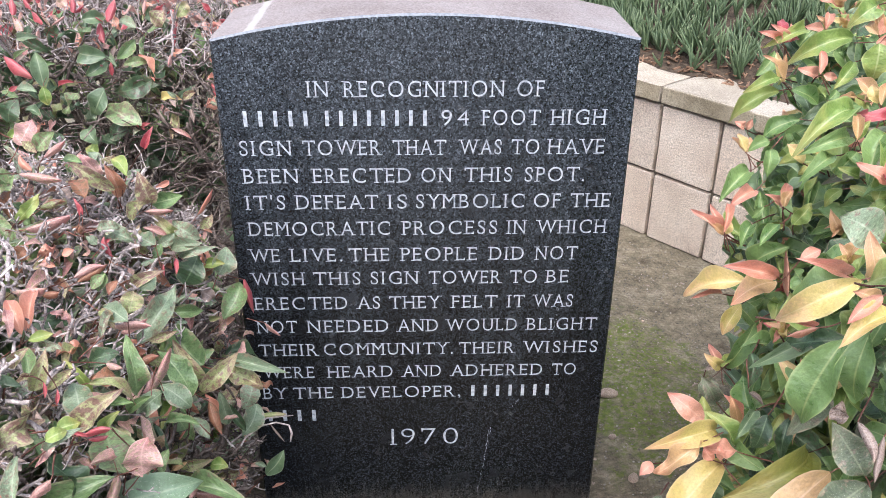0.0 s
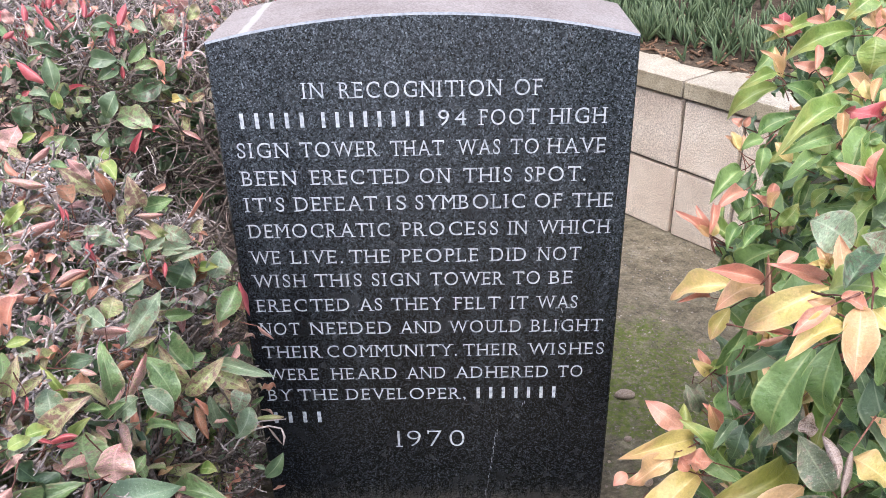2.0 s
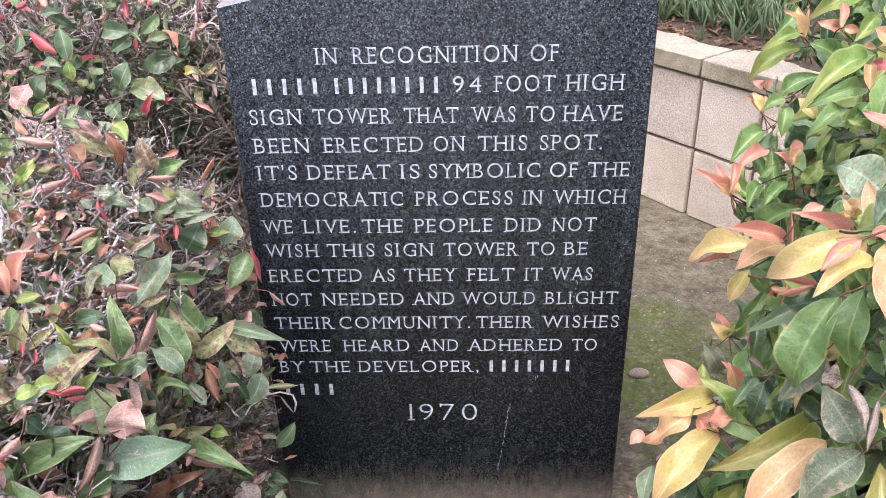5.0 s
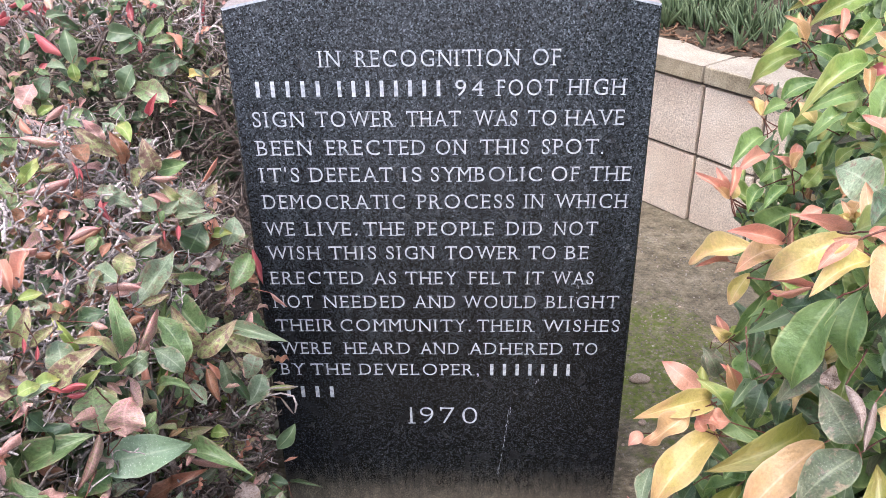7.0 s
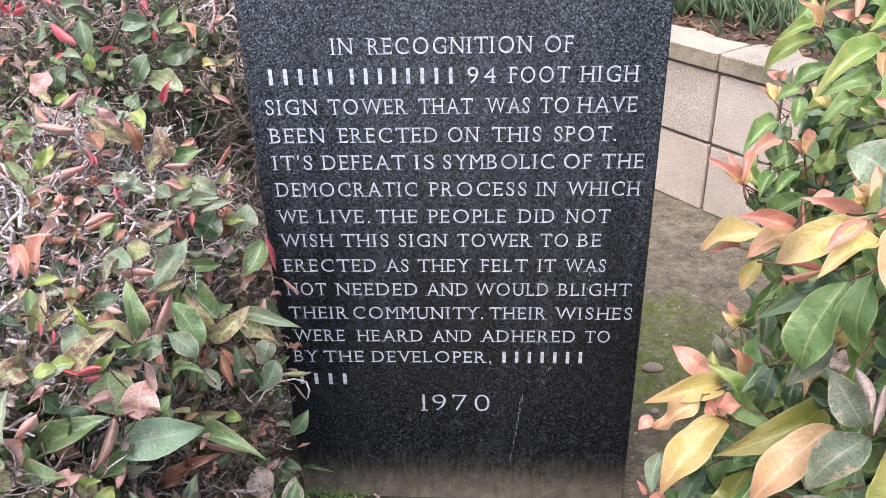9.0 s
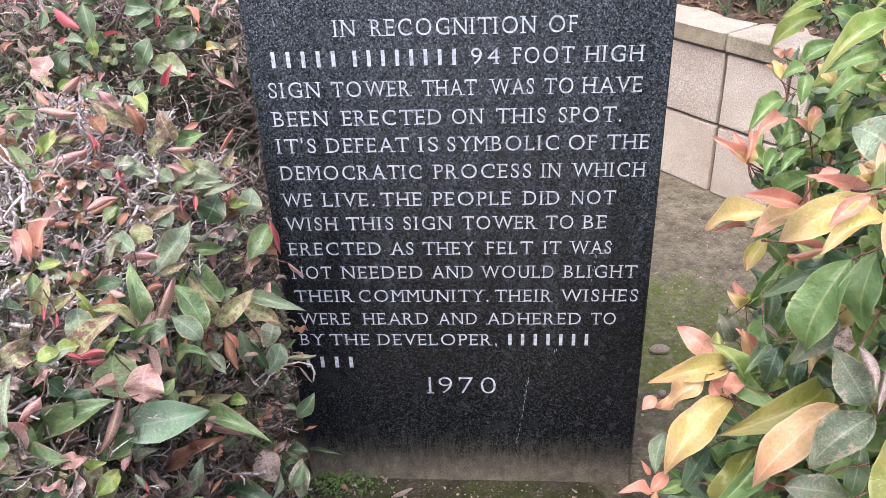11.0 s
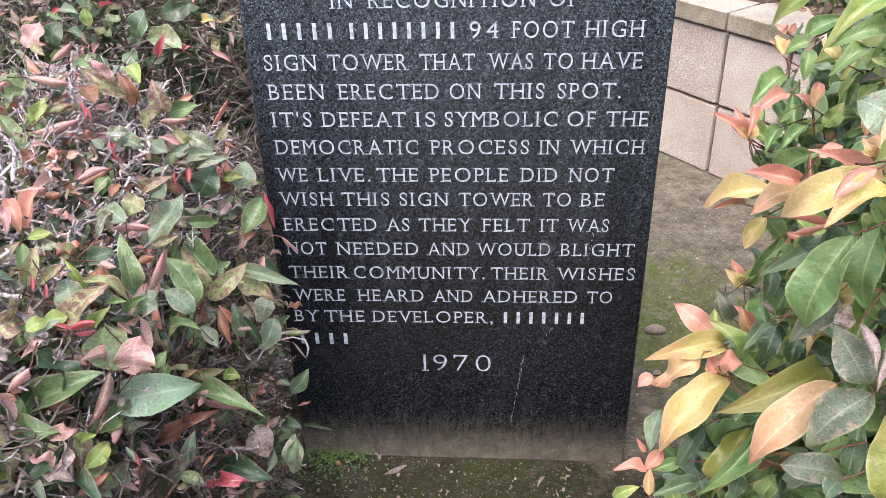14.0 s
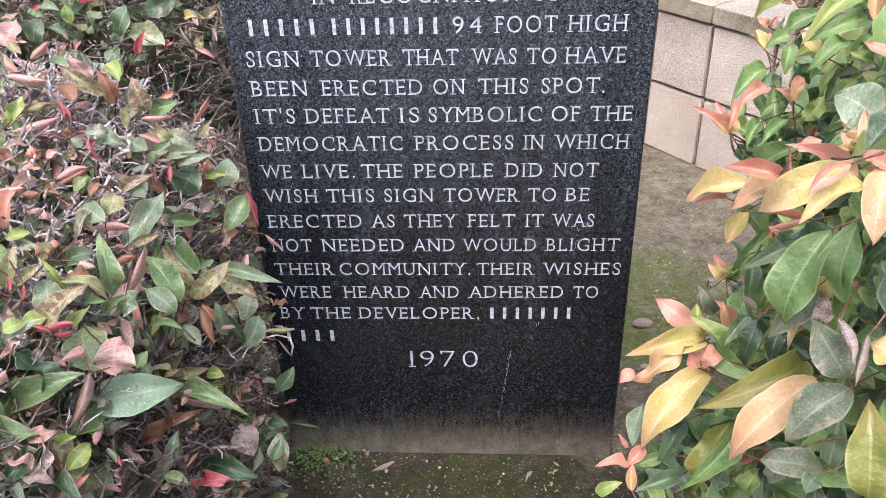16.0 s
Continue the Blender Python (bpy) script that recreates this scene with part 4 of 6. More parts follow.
    leaf((-0.264, -0.554, 0.764), (-0.291, -0.553, 0.741), 0.015, "green", (0.74, -0.50, 0.99), "cup")
    leaf((-0.300, -0.564, 0.761), (-0.276, -0.570, 0.769), 0.013, "green", (0.11, -0.48, 0.99), "cup")
    leaf((-0.282, -0.602, 0.713), (-0.302, -0.569, 0.743), 0.041, "green", (0.49, -0.64, 1.09), "flat")
    leaf((-0.318, -0.630, 0.788), (-0.301, -0.622, 0.790), 0.015, "lime", (0.06, -0.47, 0.64), "fold")
    leaf((-0.305, -0.676, 0.815), (-0.291, -0.665, 0.818), 0.012, "lime", (0.71, -0.52, 1.12), "arch")
    leaf((-0.312, -0.664, 0.795), (-0.285, -0.665, 0.818), 0.011, "grey", (0.22, -0.58, 0.82), "arch")
    leaf((-0.295, -0.602, 0.764), (-0.277, -0.601, 0.782), 0.011, "lime", (0.39, -0.68, 0.65), "fold")
    leaf((-0.307, -0.269, 0.718), (-0.290, -0.258, 0.752), 0.039, "dark", (0.31, -0.63, 0.87), "flat")
    leaf((-0.283, -0.196, 0.689), (-0.272, -0.175, 0.720), 0.033, "grey", (0.50, -0.82, 0.54), "flat")
    leaf((-0.306, -0.190, 0.700), (-0.272, -0.199, 0.708), 0.021, "lime", (-0.03, -0.81, 0.73), "cup")
    leaf((-0.347, -0.428, 0.802), (-0.345, -0.414, 0.820), 0.020, "green", (0.20, -0.79, 1.05), "cup")
    leaf((-0.306, -0.464, 0.798), (-0.303, -0.445, 0.814), 0.023, "mottled", (0.48, -0.58, 0.83), "wavy")
    leaf((-0.336, -0.368, 0.768), (-0.299, -0.372, 0.794), 0.015, "mottled", (0.60, -1.01, 1.01), "arch")
    leaf((-0.366, -0.430, 0.815), (-0.337, -0.415, 0.828), 0.022, "rust", (0.70, -0.82, 0.95), "curl")
    leaf((-0.324, -0.430, 0.816), (-0.330, -0.444, 0.808), 0.014, "rust", (0.14, -0.97, 0.79), "cup")
    leaf((-0.291, -0.462, 0.763), (-0.262, -0.460, 0.773), 0.014, "mottled", (0.69, -0.66, 0.58), "cup")
    leaf((-0.283, -0.530, 0.779), (-0.261, -0.526, 0.789), 0.020, "rust", (0.37, -0.64, 0.86), "curl")
    leaf((-0.301, -0.550, 0.798), (-0.287, -0.549, 0.792), 0.017, "pink", (0.69, -0.81, 1.01), "curl")
    leaf((-0.247, -0.218, 0.355), (-0.220, -0.207, 0.391), 0.034, "waxy", (0.36, -0.66, 0.89), "cup")
    leaf((-0.282, -0.516, 0.633), (-0.288, -0.508, 0.650), 0.016, "green", (0.67, -0.78, 1.17), "cup")
    leaf((-0.264, -0.416, 0.553), (-0.243, -0.419, 0.553), 0.016, "lime", (0.24, -0.88, 1.12), "fold")
    leaf((-0.249, -0.214, 0.464), (-0.207, -0.220, 0.471), 0.024, "mottled", (-0.06, -0.96, 0.75), "curl")
    leaf((-0.218, -0.248, 0.646), (-0.197, -0.249, 0.625), 0.011, "pink", (0.55, -0.88, 0.90), "curl")
    leaf((-0.230, -0.224, 0.455), (-0.209, -0.240, 0.437), 0.008, "dry", (-0.11, -0.80, 1.19), "curl")
    leaf((-0.278, -0.453, 0.592), (-0.295, -0.462, 0.587), 0.007, "orange", (0.18, -0.80, 0.70), "fold")
    leaf((-0.264, -0.443, 0.540), (-0.240, -0.446, 0.562), 0.018, "mottled", (0.56, -0.54, 1.16), "cup")
    leaf((-0.310, -0.325, 0.777), (-0.310, -0.328, 0.762), 0.008, "red", (0.41, -0.82, 0.83), "curl")
    leaf((-0.305, -0.292, 0.767), (-0.302, -0.307, 0.754), 0.009, "red", (0.70, -1.02, 0.86), "cup")
    leaf((-0.329, -0.611, 0.823), (-0.326, -0.621, 0.814), 0.005, "red", (0.56, -0.54, 0.75), "cup")
    leaf((-0.320, -0.609, 0.814), (-0.321, -0.615, 0.802), 0.005, "red", (0.53, -0.51, 0.98), "cup")
    leaf((-0.298, -0.650, 0.802), (-0.284, -0.649, 0.796), 0.005, "red", (0.31, -0.62, 1.18), "cup")
    leaf((-0.291, -0.636, 0.782), (-0.275, -0.633, 0.784), 0.012, "red", (0.35, -0.52, 0.80), "curl")
    leaf((-0.319, -0.509, 0.799), (-0.311, -0.479, 0.818), 0.009, "grey", (0.16, -0.73, 0.94), "arch")
    leaf((-0.311, -0.588, 0.662), (-0.227, -0.567, 0.670), 0.040, "speckled", (0.78, -0.61, 0.75), "flat")
    leaf((-0.298, -0.450, 0.536), (-0.208, -0.479, 0.562), 0.024, "green", (0.73, -0.49, 1.01), "arch")
    leaf((-0.273, -0.469, 0.562), (-0.220, -0.451, 0.539), 0.022, "pink", (0.13, -0.84, 1.19), "curl")
    leaf((-0.324, -0.497, 0.520), (-0.256, -0.493, 0.567), 0.021, "rust", (0.08, -0.79, 0.87), "wavy")
    leaf((-0.280, -0.628, 0.733), (-0.367, -0.629, 0.690), 0.026, "green", (0.65, -0.60, 0.94), "arch")
    leaf((-0.280, -0.621, 0.728), (-0.307, -0.641, 0.676), 0.026, "pink", (0.43, -0.87, 0.69), "curl")
    leaf((-0.294, -0.702, 0.799), (-0.315, -0.710, 0.781), 0.019, "pink", (0.18, -0.89, 1.16), "curl")
    leaf((-0.354, -0.678, 0.707), (-0.302, -0.688, 0.723), 0.026, "green", (0.66, -0.50, 1.02), "flat")
    leaf((-0.371, -0.642, 0.712), (-0.344, -0.658, 0.706), 0.017, "green", (0.68, -0.61, 1.01), "arch")
    leaf((-0.312, -0.592, 0.661), (-0.304, -0.609, 0.638), 0.023, "lime", (0.42, -0.85, 1.13), "flat")
    leaf((-0.284, -0.663, 0.694), (-0.305, -0.663, 0.679), 0.012, "lime", (0.16, -0.46, 0.82), "fold")
    leaf((-0.325, -0.604, 0.556), (-0.307, -0.594, 0.585), 0.038, "green", (0.69, -0.70, 0.94), "flat")
    leaf((-0.296, -0.672, 0.662), (-0.283, -0.647, 0.671), 0.017, "lime", (0.73, -0.86, 1.23), "wavy")
    leaf((-0.299, -0.431, 0.478), (-0.270, -0.405, 0.490), 0.024, "dusty", (0.60, -0.52, 0.83), "cup")
    leaf((-0.277, -0.528, 0.524), (-0.269, -0.511, 0.553), 0.015, "grey", (0.51, -0.81, 1.18), "fold")
    leaf((-0.296, -0.524, 0.521), (-0.295, -0.519, 0.536), 0.012, "mottled", (0.69, -0.43, 0.93), "cup")
    leaf((-0.306, -0.543, 0.486), (-0.272, -0.535, 0.531), 0.019, "dusty", (0.42, -0.82, 1.09), "fold")
    leaf((-0.251, -0.555, 0.520), (-0.279, -0.548, 0.526), 0.022, "green", (0.43, -0.45, 1.08), "cup")
    leaf((-0.260, -0.348, 0.411), (-0.242, -0.376, 0.379), 0.037, "dry", (0.07, -0.52, 1.08), "wavy")
    leaf((-0.297, -0.412, 0.405), (-0.220, -0.442, 0.412), 0.031, "dark", (0.40, -0.74, 1.19), "flat")
    leaf((-0.269, -0.509, 0.465), (-0.218, -0.518, 0.486), 0.017, "red", (0.62, -0.56, 1.13), "wavy")
    leaf((-0.259, -0.316, 0.375), (-0.239, -0.308, 0.391), 0.015, "dry", (0.65, -0.77, 0.76), "cup")
    leaf((-0.221, -0.366, 0.362), (-0.209, -0.352, 0.388), 0.024, "waxy", (0.27, -0.63, 0.88), "cup")
    leaf((-0.301, -0.690, 0.705), (-0.348, -0.694, 0.665), 0.032, "mottled", (0.68, -0.43, 1.06), "flat")
    leaf((-0.333, -0.685, 0.706), (-0.320, -0.705, 0.697), 0.019, "dry", (0.74, -0.62, 0.67), "curl")
    leaf((-0.349, -0.698, 0.691), (-0.339, -0.708, 0.680), 0.012, "lime", (0.59, -0.84, 1.08), "fold")
    leaf((-0.299, -0.595, 0.629), (-0.278, -0.588, 0.639), 0.012, "grey", (0.11, -0.73, 1.18), "fold")
    leaf((-0.357, -0.689, 0.644), (-0.312, -0.696, 0.656), 0.018, "dark", (0.32, -0.64, 1.04), "flat")
    leaf((-0.286, -0.621, 0.638), (-0.277, -0.628, 0.625), 0.015, "grey", (0.77, -0.52, 1.17), "curl")
    leaf((-0.266, -0.603, 0.713), (-0.258, -0.593, 0.746), 0.036, "pink", (0.62, -0.60, 0.88), "wavy")
    leaf((-0.270, -0.602, 0.737), (-0.277, -0.604, 0.721), 0.022, "green", (0.71, -0.50, 0.77), "cup")
    leaf((-0.266, -0.567, 0.688), (-0.256, -0.557, 0.702), 0.015, "green", (0.47, -0.54, 0.82), "cup")
    leaf((-0.274, -0.627, 0.620), (-0.282, -0.617, 0.630), 0.006, "red", (0.39, -0.88, 0.86), "cup")
    leaf((-0.294, -0.641, 0.790), (-0.267, -0.646, 0.801), 0.015, "red", (0.16, -0.58, 0.64), "curl")
    leaf((-0.433, -0.372, 0.847), (-0.390, -0.347, 0.855), 0.028, "pink", (0.14, -0.93, 0.96), "curl")
    leaf((-0.448, -0.328, 0.893), (-0.398, -0.348, 0.895), 0.025, "pink", (0.47, -1.00, 0.58), "curl")
    leaf((-0.389, -0.259, 0.861), (-0.404, -0.267, 0.890), 0.018, "pink", (0.13, -0.97, 0.88), "wavy")
    leaf((-0.376, -0.240, 0.826), (-0.386, -0.244, 0.867), 0.019, "rust", (0.22, -0.81, 0.80), "fold")
    leaf((-0.364, -0.241, 0.853), (-0.388, -0.219, 0.868), 0.025, "lime", (0.65, -1.01, 0.81), "cup")
    leaf((-0.369, -0.273, 0.849), (-0.416, -0.279, 0.886), 0.018, "mottled", (0.13, -0.99, 0.45), "arch")
    leaf((-0.390, -0.311, 0.855), (-0.409, -0.298, 0.873), 0.020, "rust", (0.80, -0.77, 0.63), "fold")
    leaf((-0.403, -0.276, 0.859), (-0.382, -0.272, 0.849), 0.014, "lime", (0.19, -0.60, 0.94), "fold")
    leaf((-0.344, -0.230, 0.811), (-0.353, -0.235, 0.852), 0.026, "mottled", (-0.00, -0.65, 0.84), "fold")
    leaf((-0.347, -0.219, 0.805), (-0.306, -0.228, 0.820), 0.032, "green", (0.03, -1.00, 0.52), "cup")
    leaf((-0.351, -0.240, 0.805), (-0.316, -0.242, 0.808), 0.019, "pink", (0.39, -0.91, 0.86), "curl")
    leaf((-0.313, -0.232, 0.762), (-0.342, -0.232, 0.796), 0.024, "mottled", (-0.05, -1.01, 0.61), "arch")
    leaf((-0.289, -0.239, 0.765), (-0.321, -0.233, 0.790), 0.022, "grey", (0.06, -0.78, 0.68), "arch")
    leaf((-0.288, -0.230, 0.775), (-0.272, -0.227, 0.793), 0.020, "mottled", (0.66, -1.01, 0.67), "cup")
    leaf((-0.289, -0.232, 0.796), (-0.273, -0.208, 0.821), 0.007, "coral", (-0.07, -1.01, 0.92), "curl")
    leaf((-0.424, -0.314, 0.906), (-0.397, -0.319, 0.926), 0.021, "pink", (0.45, -1.06, 0.55), "curl")
    leaf((-0.444, -0.321, 0.923), (-0.431, -0.305, 0.948), 0.023, "pink", (0.18, -0.88, 0.62), "wavy")
    leaf((-0.440, -0.320, 0.927), (-0.425, -0.325, 0.916), 0.015, "mottled", (0.18, -1.06, 0.80), "cup")
    leaf((-0.364, -0.255, 0.800), (-0.347, -0.242, 0.822), 0.017, "mottled", (0.06, -0.93, 0.77), "fold")
    leaf((-0.376, -0.366, 0.859), (-0.382, -0.357, 0.877), 0.006, "red", (0.80, -0.80, 0.55), "cup")
    leaf((-0.385, -0.337, 0.846), (-0.389, -0.332, 0.859), 0.005, "red", (0.50, -0.70, 0.46), "cup")
    leaf((-0.353, -0.377, 0.830), (-0.343, -0.377, 0.838), 0.006, "red", (0.11, -1.04, 0.58), "cup")
    leaf((-0.425, -0.345, 0.860), (-0.405, -0.340, 0.867), 0.021, "mottled", (0.31, -0.74, 0.53), "curl")
    leaf((-0.409, -0.301, 0.900), (-0.387, -0.307, 0.899), 0.017, "green", (0.47, -0.61, 0.90), "cup")
    leaf((-0.321, -0.309, 0.794), (-0.342, -0.299, 0.805), 0.020, "grey", (0.38, -0.80, 0.69), "fold")
    leaf((-0.372, -0.340, 0.831), (-0.349, -0.332, 0.830), 0.017, "grey", (0.38, -1.00, 0.95), "wavy")
    leaf((-0.361, -0.322, 0.805), (-0.339, -0.327, 0.820), 0.016, "green", (0.10, -0.71, 0.81), "cup")
    leaf((-0.446, -0.356, 0.851), (-0.419, -0.355, 0.880), 0.015, "lime", (0.77, -1.00, 0.96), "wavy")
    leaf((-0.432, -0.331, 0.898), (-0.443, -0.326, 0.915), 0.021, "coral", (0.50, -0.94, 0.43), "curl")
    leaf((-0.319, -0.258, 0.765), (-0.280, -0.268, 0.775), 0.019, "grey", (0.11, -0.86, 0.61), "fold")
    leaf((-0.311, -0.256, 0.753), (-0.268, -0.268, 0.769), 0.015, "grey", (0.64, -0.95, 0.69), "arch")
    leaf((-0.373, -0.325, 0.824), (-0.337, -0.333, 0.814), 0.023, "grey", (0.69, -0.66, 0.46), "wavy")
    leaf((-0.367, -0.381, 0.843), (-0.358, -0.380, 0.832), 0.015, "grey", (0.37, -0.62, 0.58), "cup")
    leaf((-0.344, -0.381, 0.818), (-0.348, -0.381, 0.842), 0.017, "red", (0.66, -0.97, 0.95), "curl")
    leaf((-0.339, -0.288, 0.773), (-0.343, -0.291, 0.810), 0.020, "mottled", (-0.03, -1.09, 0.62), "fold")
    leaf((-0.328, -0.300, 0.771), (-0.321, -0.290, 0.786), 0.018, "green", (0.03, -0.77, 0.83), "cup")
    leaf((-0.335, -0.262, 0.769), (-0.314, -0.255, 0.782), 0.021, "grey", (0.39, -0.75, 0.49), "cup")
    leaf((-0.386, -0.509, 0.808), (-0.387, -0.472, 0.839), 0.015, "coral", (0.17, -0.62, 0.67), "fold")
    leaf((-0.386, -0.520, 0.811), (-0.405, -0.496, 0.838), 0.015, "coral", (0.56, -0.94, 0.85), "fold")
    leaf((-0.411, -0.471, 0.828), (-0.374, -0.480, 0.839), 0.022, "pink", (0.22, -0.63, 0.76), "curl")
    leaf((-0.381, -0.521, 0.805), (-0.360, -0.514, 0.808), 0.016, "lime", (0.37, -0.62, 0.79), "cup")
    leaf((-0.425, -0.345, 0.858), (-0.402, -0.333, 0.862), 0.021, "rust", (0.56, -0.98, 0.66), "curl")
    leaf((-0.435, -0.400, 0.825), (-0.424, -0.393, 0.838), 0.018, "rust", (0.55, -0.75, 0.54), "wavy")
    leaf((-0.386, -0.405, 0.833), (-0.373, -0.404, 0.839), 0.013, "coral", (0.63, -0.58, 0.68), "cup")
    leaf((-0.367, -0.431, 0.821), (-0.338, -0.419, 0.828), 0.023, "pink", (0.30, -0.90, 0.63), "curl")
    leaf((-0.352, -0.431, 0.807), (-0.339, -0.422, 0.820), 0.018, "green", (0.26, -0.86, 0.84), "cup")
    leaf((-0.389, -0.462, 0.820), (-0.369, -0.466, 0.825), 0.022, "rust", (0.71, -0.86, 0.93), "curl")
    leaf((-0.333, -0.353, 0.761), (-0.316, -0.336, 0.768), 0.016, "grey", (0.77, -1.05, 0.49), "fold")
    leaf((-0.293, -0.254, 0.700), (-0.278, -0.250, 0.684), 0.020, "dry", (0.43, -0.81, 0.63), "wavy")
    leaf((-0.350, -0.206, 0.874), (-0.337, -0.206, 0.901), 0.010, "red", (0.28, -1.01, 0.59), "fold")
    leaf((-0.209, -0.344, 0.392), (-0.217, -0.367, 0.337), 0.030, "grey", (-0.11, -0.56, 0.78), "flat")
    leaf((-0.216, -0.292, 0.353), (-0.253, -0.278, 0.349), 0.018, "dark", (0.61, -0.74, 1.13), "arch")
    leaf((-0.219, -0.267, 0.334), (-0.175, -0.284, 0.345), 0.006, "dark", (0.09, -0.79, 1.10), "arch")
    leaf((-0.261, -0.221, 0.381), (-0.244, -0.222, 0.374), 0.012, "grey", (0.45, -0.70, 0.95), "cup")


for _ in range(60):
    x, y = rng.uniform(-0.85, -0.34), rng.uniform(-0.9, -0.2)
    pts = front.stem((x, y, -0.02), (rng.uniform(-0.2, 0.25), rng.uniform(-0.2, 0.2), 1.0), 0.75, rng.uniform(0.006, 0.011), front_inside)
    for p in pts[2:]:
        for _ in range(4):
            front.dark.wander(rng, p, (rng.uniform(-1, 1), rng.uniform(-1, 1), rng.uniform(0.1, 1)), rng.uniform(0.06, 0.16), 0.0022, 0.001, 5, 0.5, front_inside)
# short snapped twigs crowding the clipped shell, each with a spur or two
for _ in range(6200):
    s = rng.uniform(0.28, 1.0)
    y = rng.uniform(-0.95, -0.05)
    p, n = front_surface(s, y)
    low = p.z < 0.68
    p = p - n * (0.034 + 0.085 * rng.random() ** 1.3) + n * 0.012 * uneven(p, 9)
    way = n * rng.uniform(0.1, 0.7) + Vector((rng.uniform(-1, 1), rng.uniform(-1, 1), rng.uniform(-0.4, 0.7)))
    r = rng.uniform(0.0007, 0.0014) if rng.random() < 0.7 else rng.uniform(0.0014, 0.0024)
    if not low and rng.random() < 0.6:
        p = p + n * 0.024
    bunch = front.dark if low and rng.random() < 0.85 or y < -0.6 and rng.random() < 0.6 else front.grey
    pts = bunch.wander(rng, p, way, rng.uniform(0.015, 0.045), r, r * 0.75, 4, 0.6)
    for q in pts[1:4:2]:
        bunch.wander(rng, q, way + Vector((rng.uniform(-1.5, 1.5), rng.uniform(-1.5, 1.5), rng.uniform(-0.8, 1.2))), rng.uniform(0.006, 0.022), r * 0.8, r * 0.6, 2, 0.6)
for _ in range(170):
    p, n = front_surface(rng.uniform(0.3, 0.98), rng.uniform(-0.9, -0.1))
    p = p - n * rng.uniform(0.035, 0.065)
    front.red.wander(rng, p, n + Vector((rng.uniform(-0.6, 0.6), rng.uniform(-0.6, 0.6), 0.7)), rng.uniform(0.012, 0.035), 0.0012, 0.0008, 3, 0.3)

# thick snapped stubs standing out of the clipped top
for _ in range(330):
    p, n = front_surface(rng.uniform(0.3, 0.62), rng.uniform(-0.62, -0.08))
    if p.z < 0.76:
        continue
    way = n * rng.uniform(0.3, 1.0) + Vector((rng.uniform(-1, 1), rng.uniform(-1, 1), rng.uniform(-0.2, 0.6)))
    r = rng.uniform(0.0012, 0.0021)
    pts = front.grey.wander(rng, p - n * rng.uniform(0.01, 0.04), way, rng.uniform(0.02, 0.055), r * 1.1, r, 4, 0.35)
    for q in pts[1:]:
        front.grey.wander(rng, q, (rng.uniform(-1, 1), rng.uniform(-1, 1), rng.uniform(-0.3, 1)), rng.uniform(0.004, 0.012), r * 0.9, r * 0.6, 2, 0.3)
front_hero()
# low growth that closes the gap between the clipped face and the side of the stone
for _ in range(900):
    p = Vector((rng.uniform(-0.52, -0.325), rng.uniform(-0.06, 0.22), rng.uniform(0.0, 0.6)))
    front.dark.wander(rng, p, (rng.uniform(-1, 1), rng.uniform(-1, 1), rng.uniform(-0.3, 1)), rng.uniform(0.04, 0.11), 0.0018, 0.001, 4, 0.5, lambda q: q.x < -0.312 and q.z > 0.0)
for _ in range(90):
    p = Vector((rng.uniform(-0.52, -0.37), rng.uniform(-0.06, 0.2), rng.uniform(0.02, 0.55)))
    front.sprig(p, (rng.uniform(-0.6, 0.2), -1.0, rng.uniform(0.0, 0.8)), 3, 0.045, 0.019, ["dark", "dark", "green", "rust"], alone=False)
# a dry bent stem that arches out before the stone
front.grey.add([Vector((-0.248, -0.336, 0.511)), Vector((-0.240, -0.330, 0.523)), Vector((-0.221, -0.323, 0.535)), Vector((-0.201, -0.321, 0.539)), Vector((-0.185, -0.322, 0.535)), Vector((-0.181, -0.327, 0.526)), Vector((-0.183, -0.332, 0.516))], [0.0013, 0.0013, 0.0012, 0.0011, 0.0012, 0.0016, 0.0008])
front.grey.add([Vector((-0.262, -0.335, 0.515)), Vector((-0.237, -0.325, 0.532)), Vector((-0.213, -0.318, 0.544)), Vector((-0.179, -0.316, 0.546))], [0.0012, 0.0011, 0.001, 0.0007])
TOP_MIX = ["pink", "pink", "mottled", "green", "grey", "rust", "mottled", "mottled", "dry"]
SIDE_MIX = ["green", "grey", "grey", "mottled", "green", "dark", "mottled", "rust", "lime"]
for _ in range(130):
    s, y = rng.uniform(0.28, 0.99), rng.uniform(-0.85, -0.06)
    p, n = front_surface(s, y)
    axis = n + Vector((rng.uniform(-0.5, 0.5), rng.uniform(-0.5, 0.3), rng.uniform(0.2, 0.8)))
    high = p.z > 0.76
    if rng.random() < (0.75 if high else 0.1):
        continue
    tucked = 0.0 if high else 0.022
    front.sprig(p - n * (tucked + rng.uniform(0.015, 0.05)), axis, rng.randint(2, 4) if high else rng.randint(2, 5), rng.uniform(0.04, 0.056) if high else rng.uniform(0.036, 0.054), 0.02 if high else 0.018, TOP_MIX if high else SIDE_MIX, shapes=("flat", "fold", "arch", "wavy", "cup", "curl") if high else ("flat", "fold", "arch", "wavy", "cup"))
for _ in range(300):
    p, n = front_surface(rng.random(), rng.uniform(-0.95, -0.12))
    p = p - n * rng.uniform(0.06, 0.16)
    front.sprig(p, n + Vector((rng.uniform(-0.9, 0.9), rng.uniform(-0.9, 0.9), rng.uniform(-0.3, 0.8))), 4, 0.06, 0.024, ["dark", "green", "green", "mottled"], alone=False)
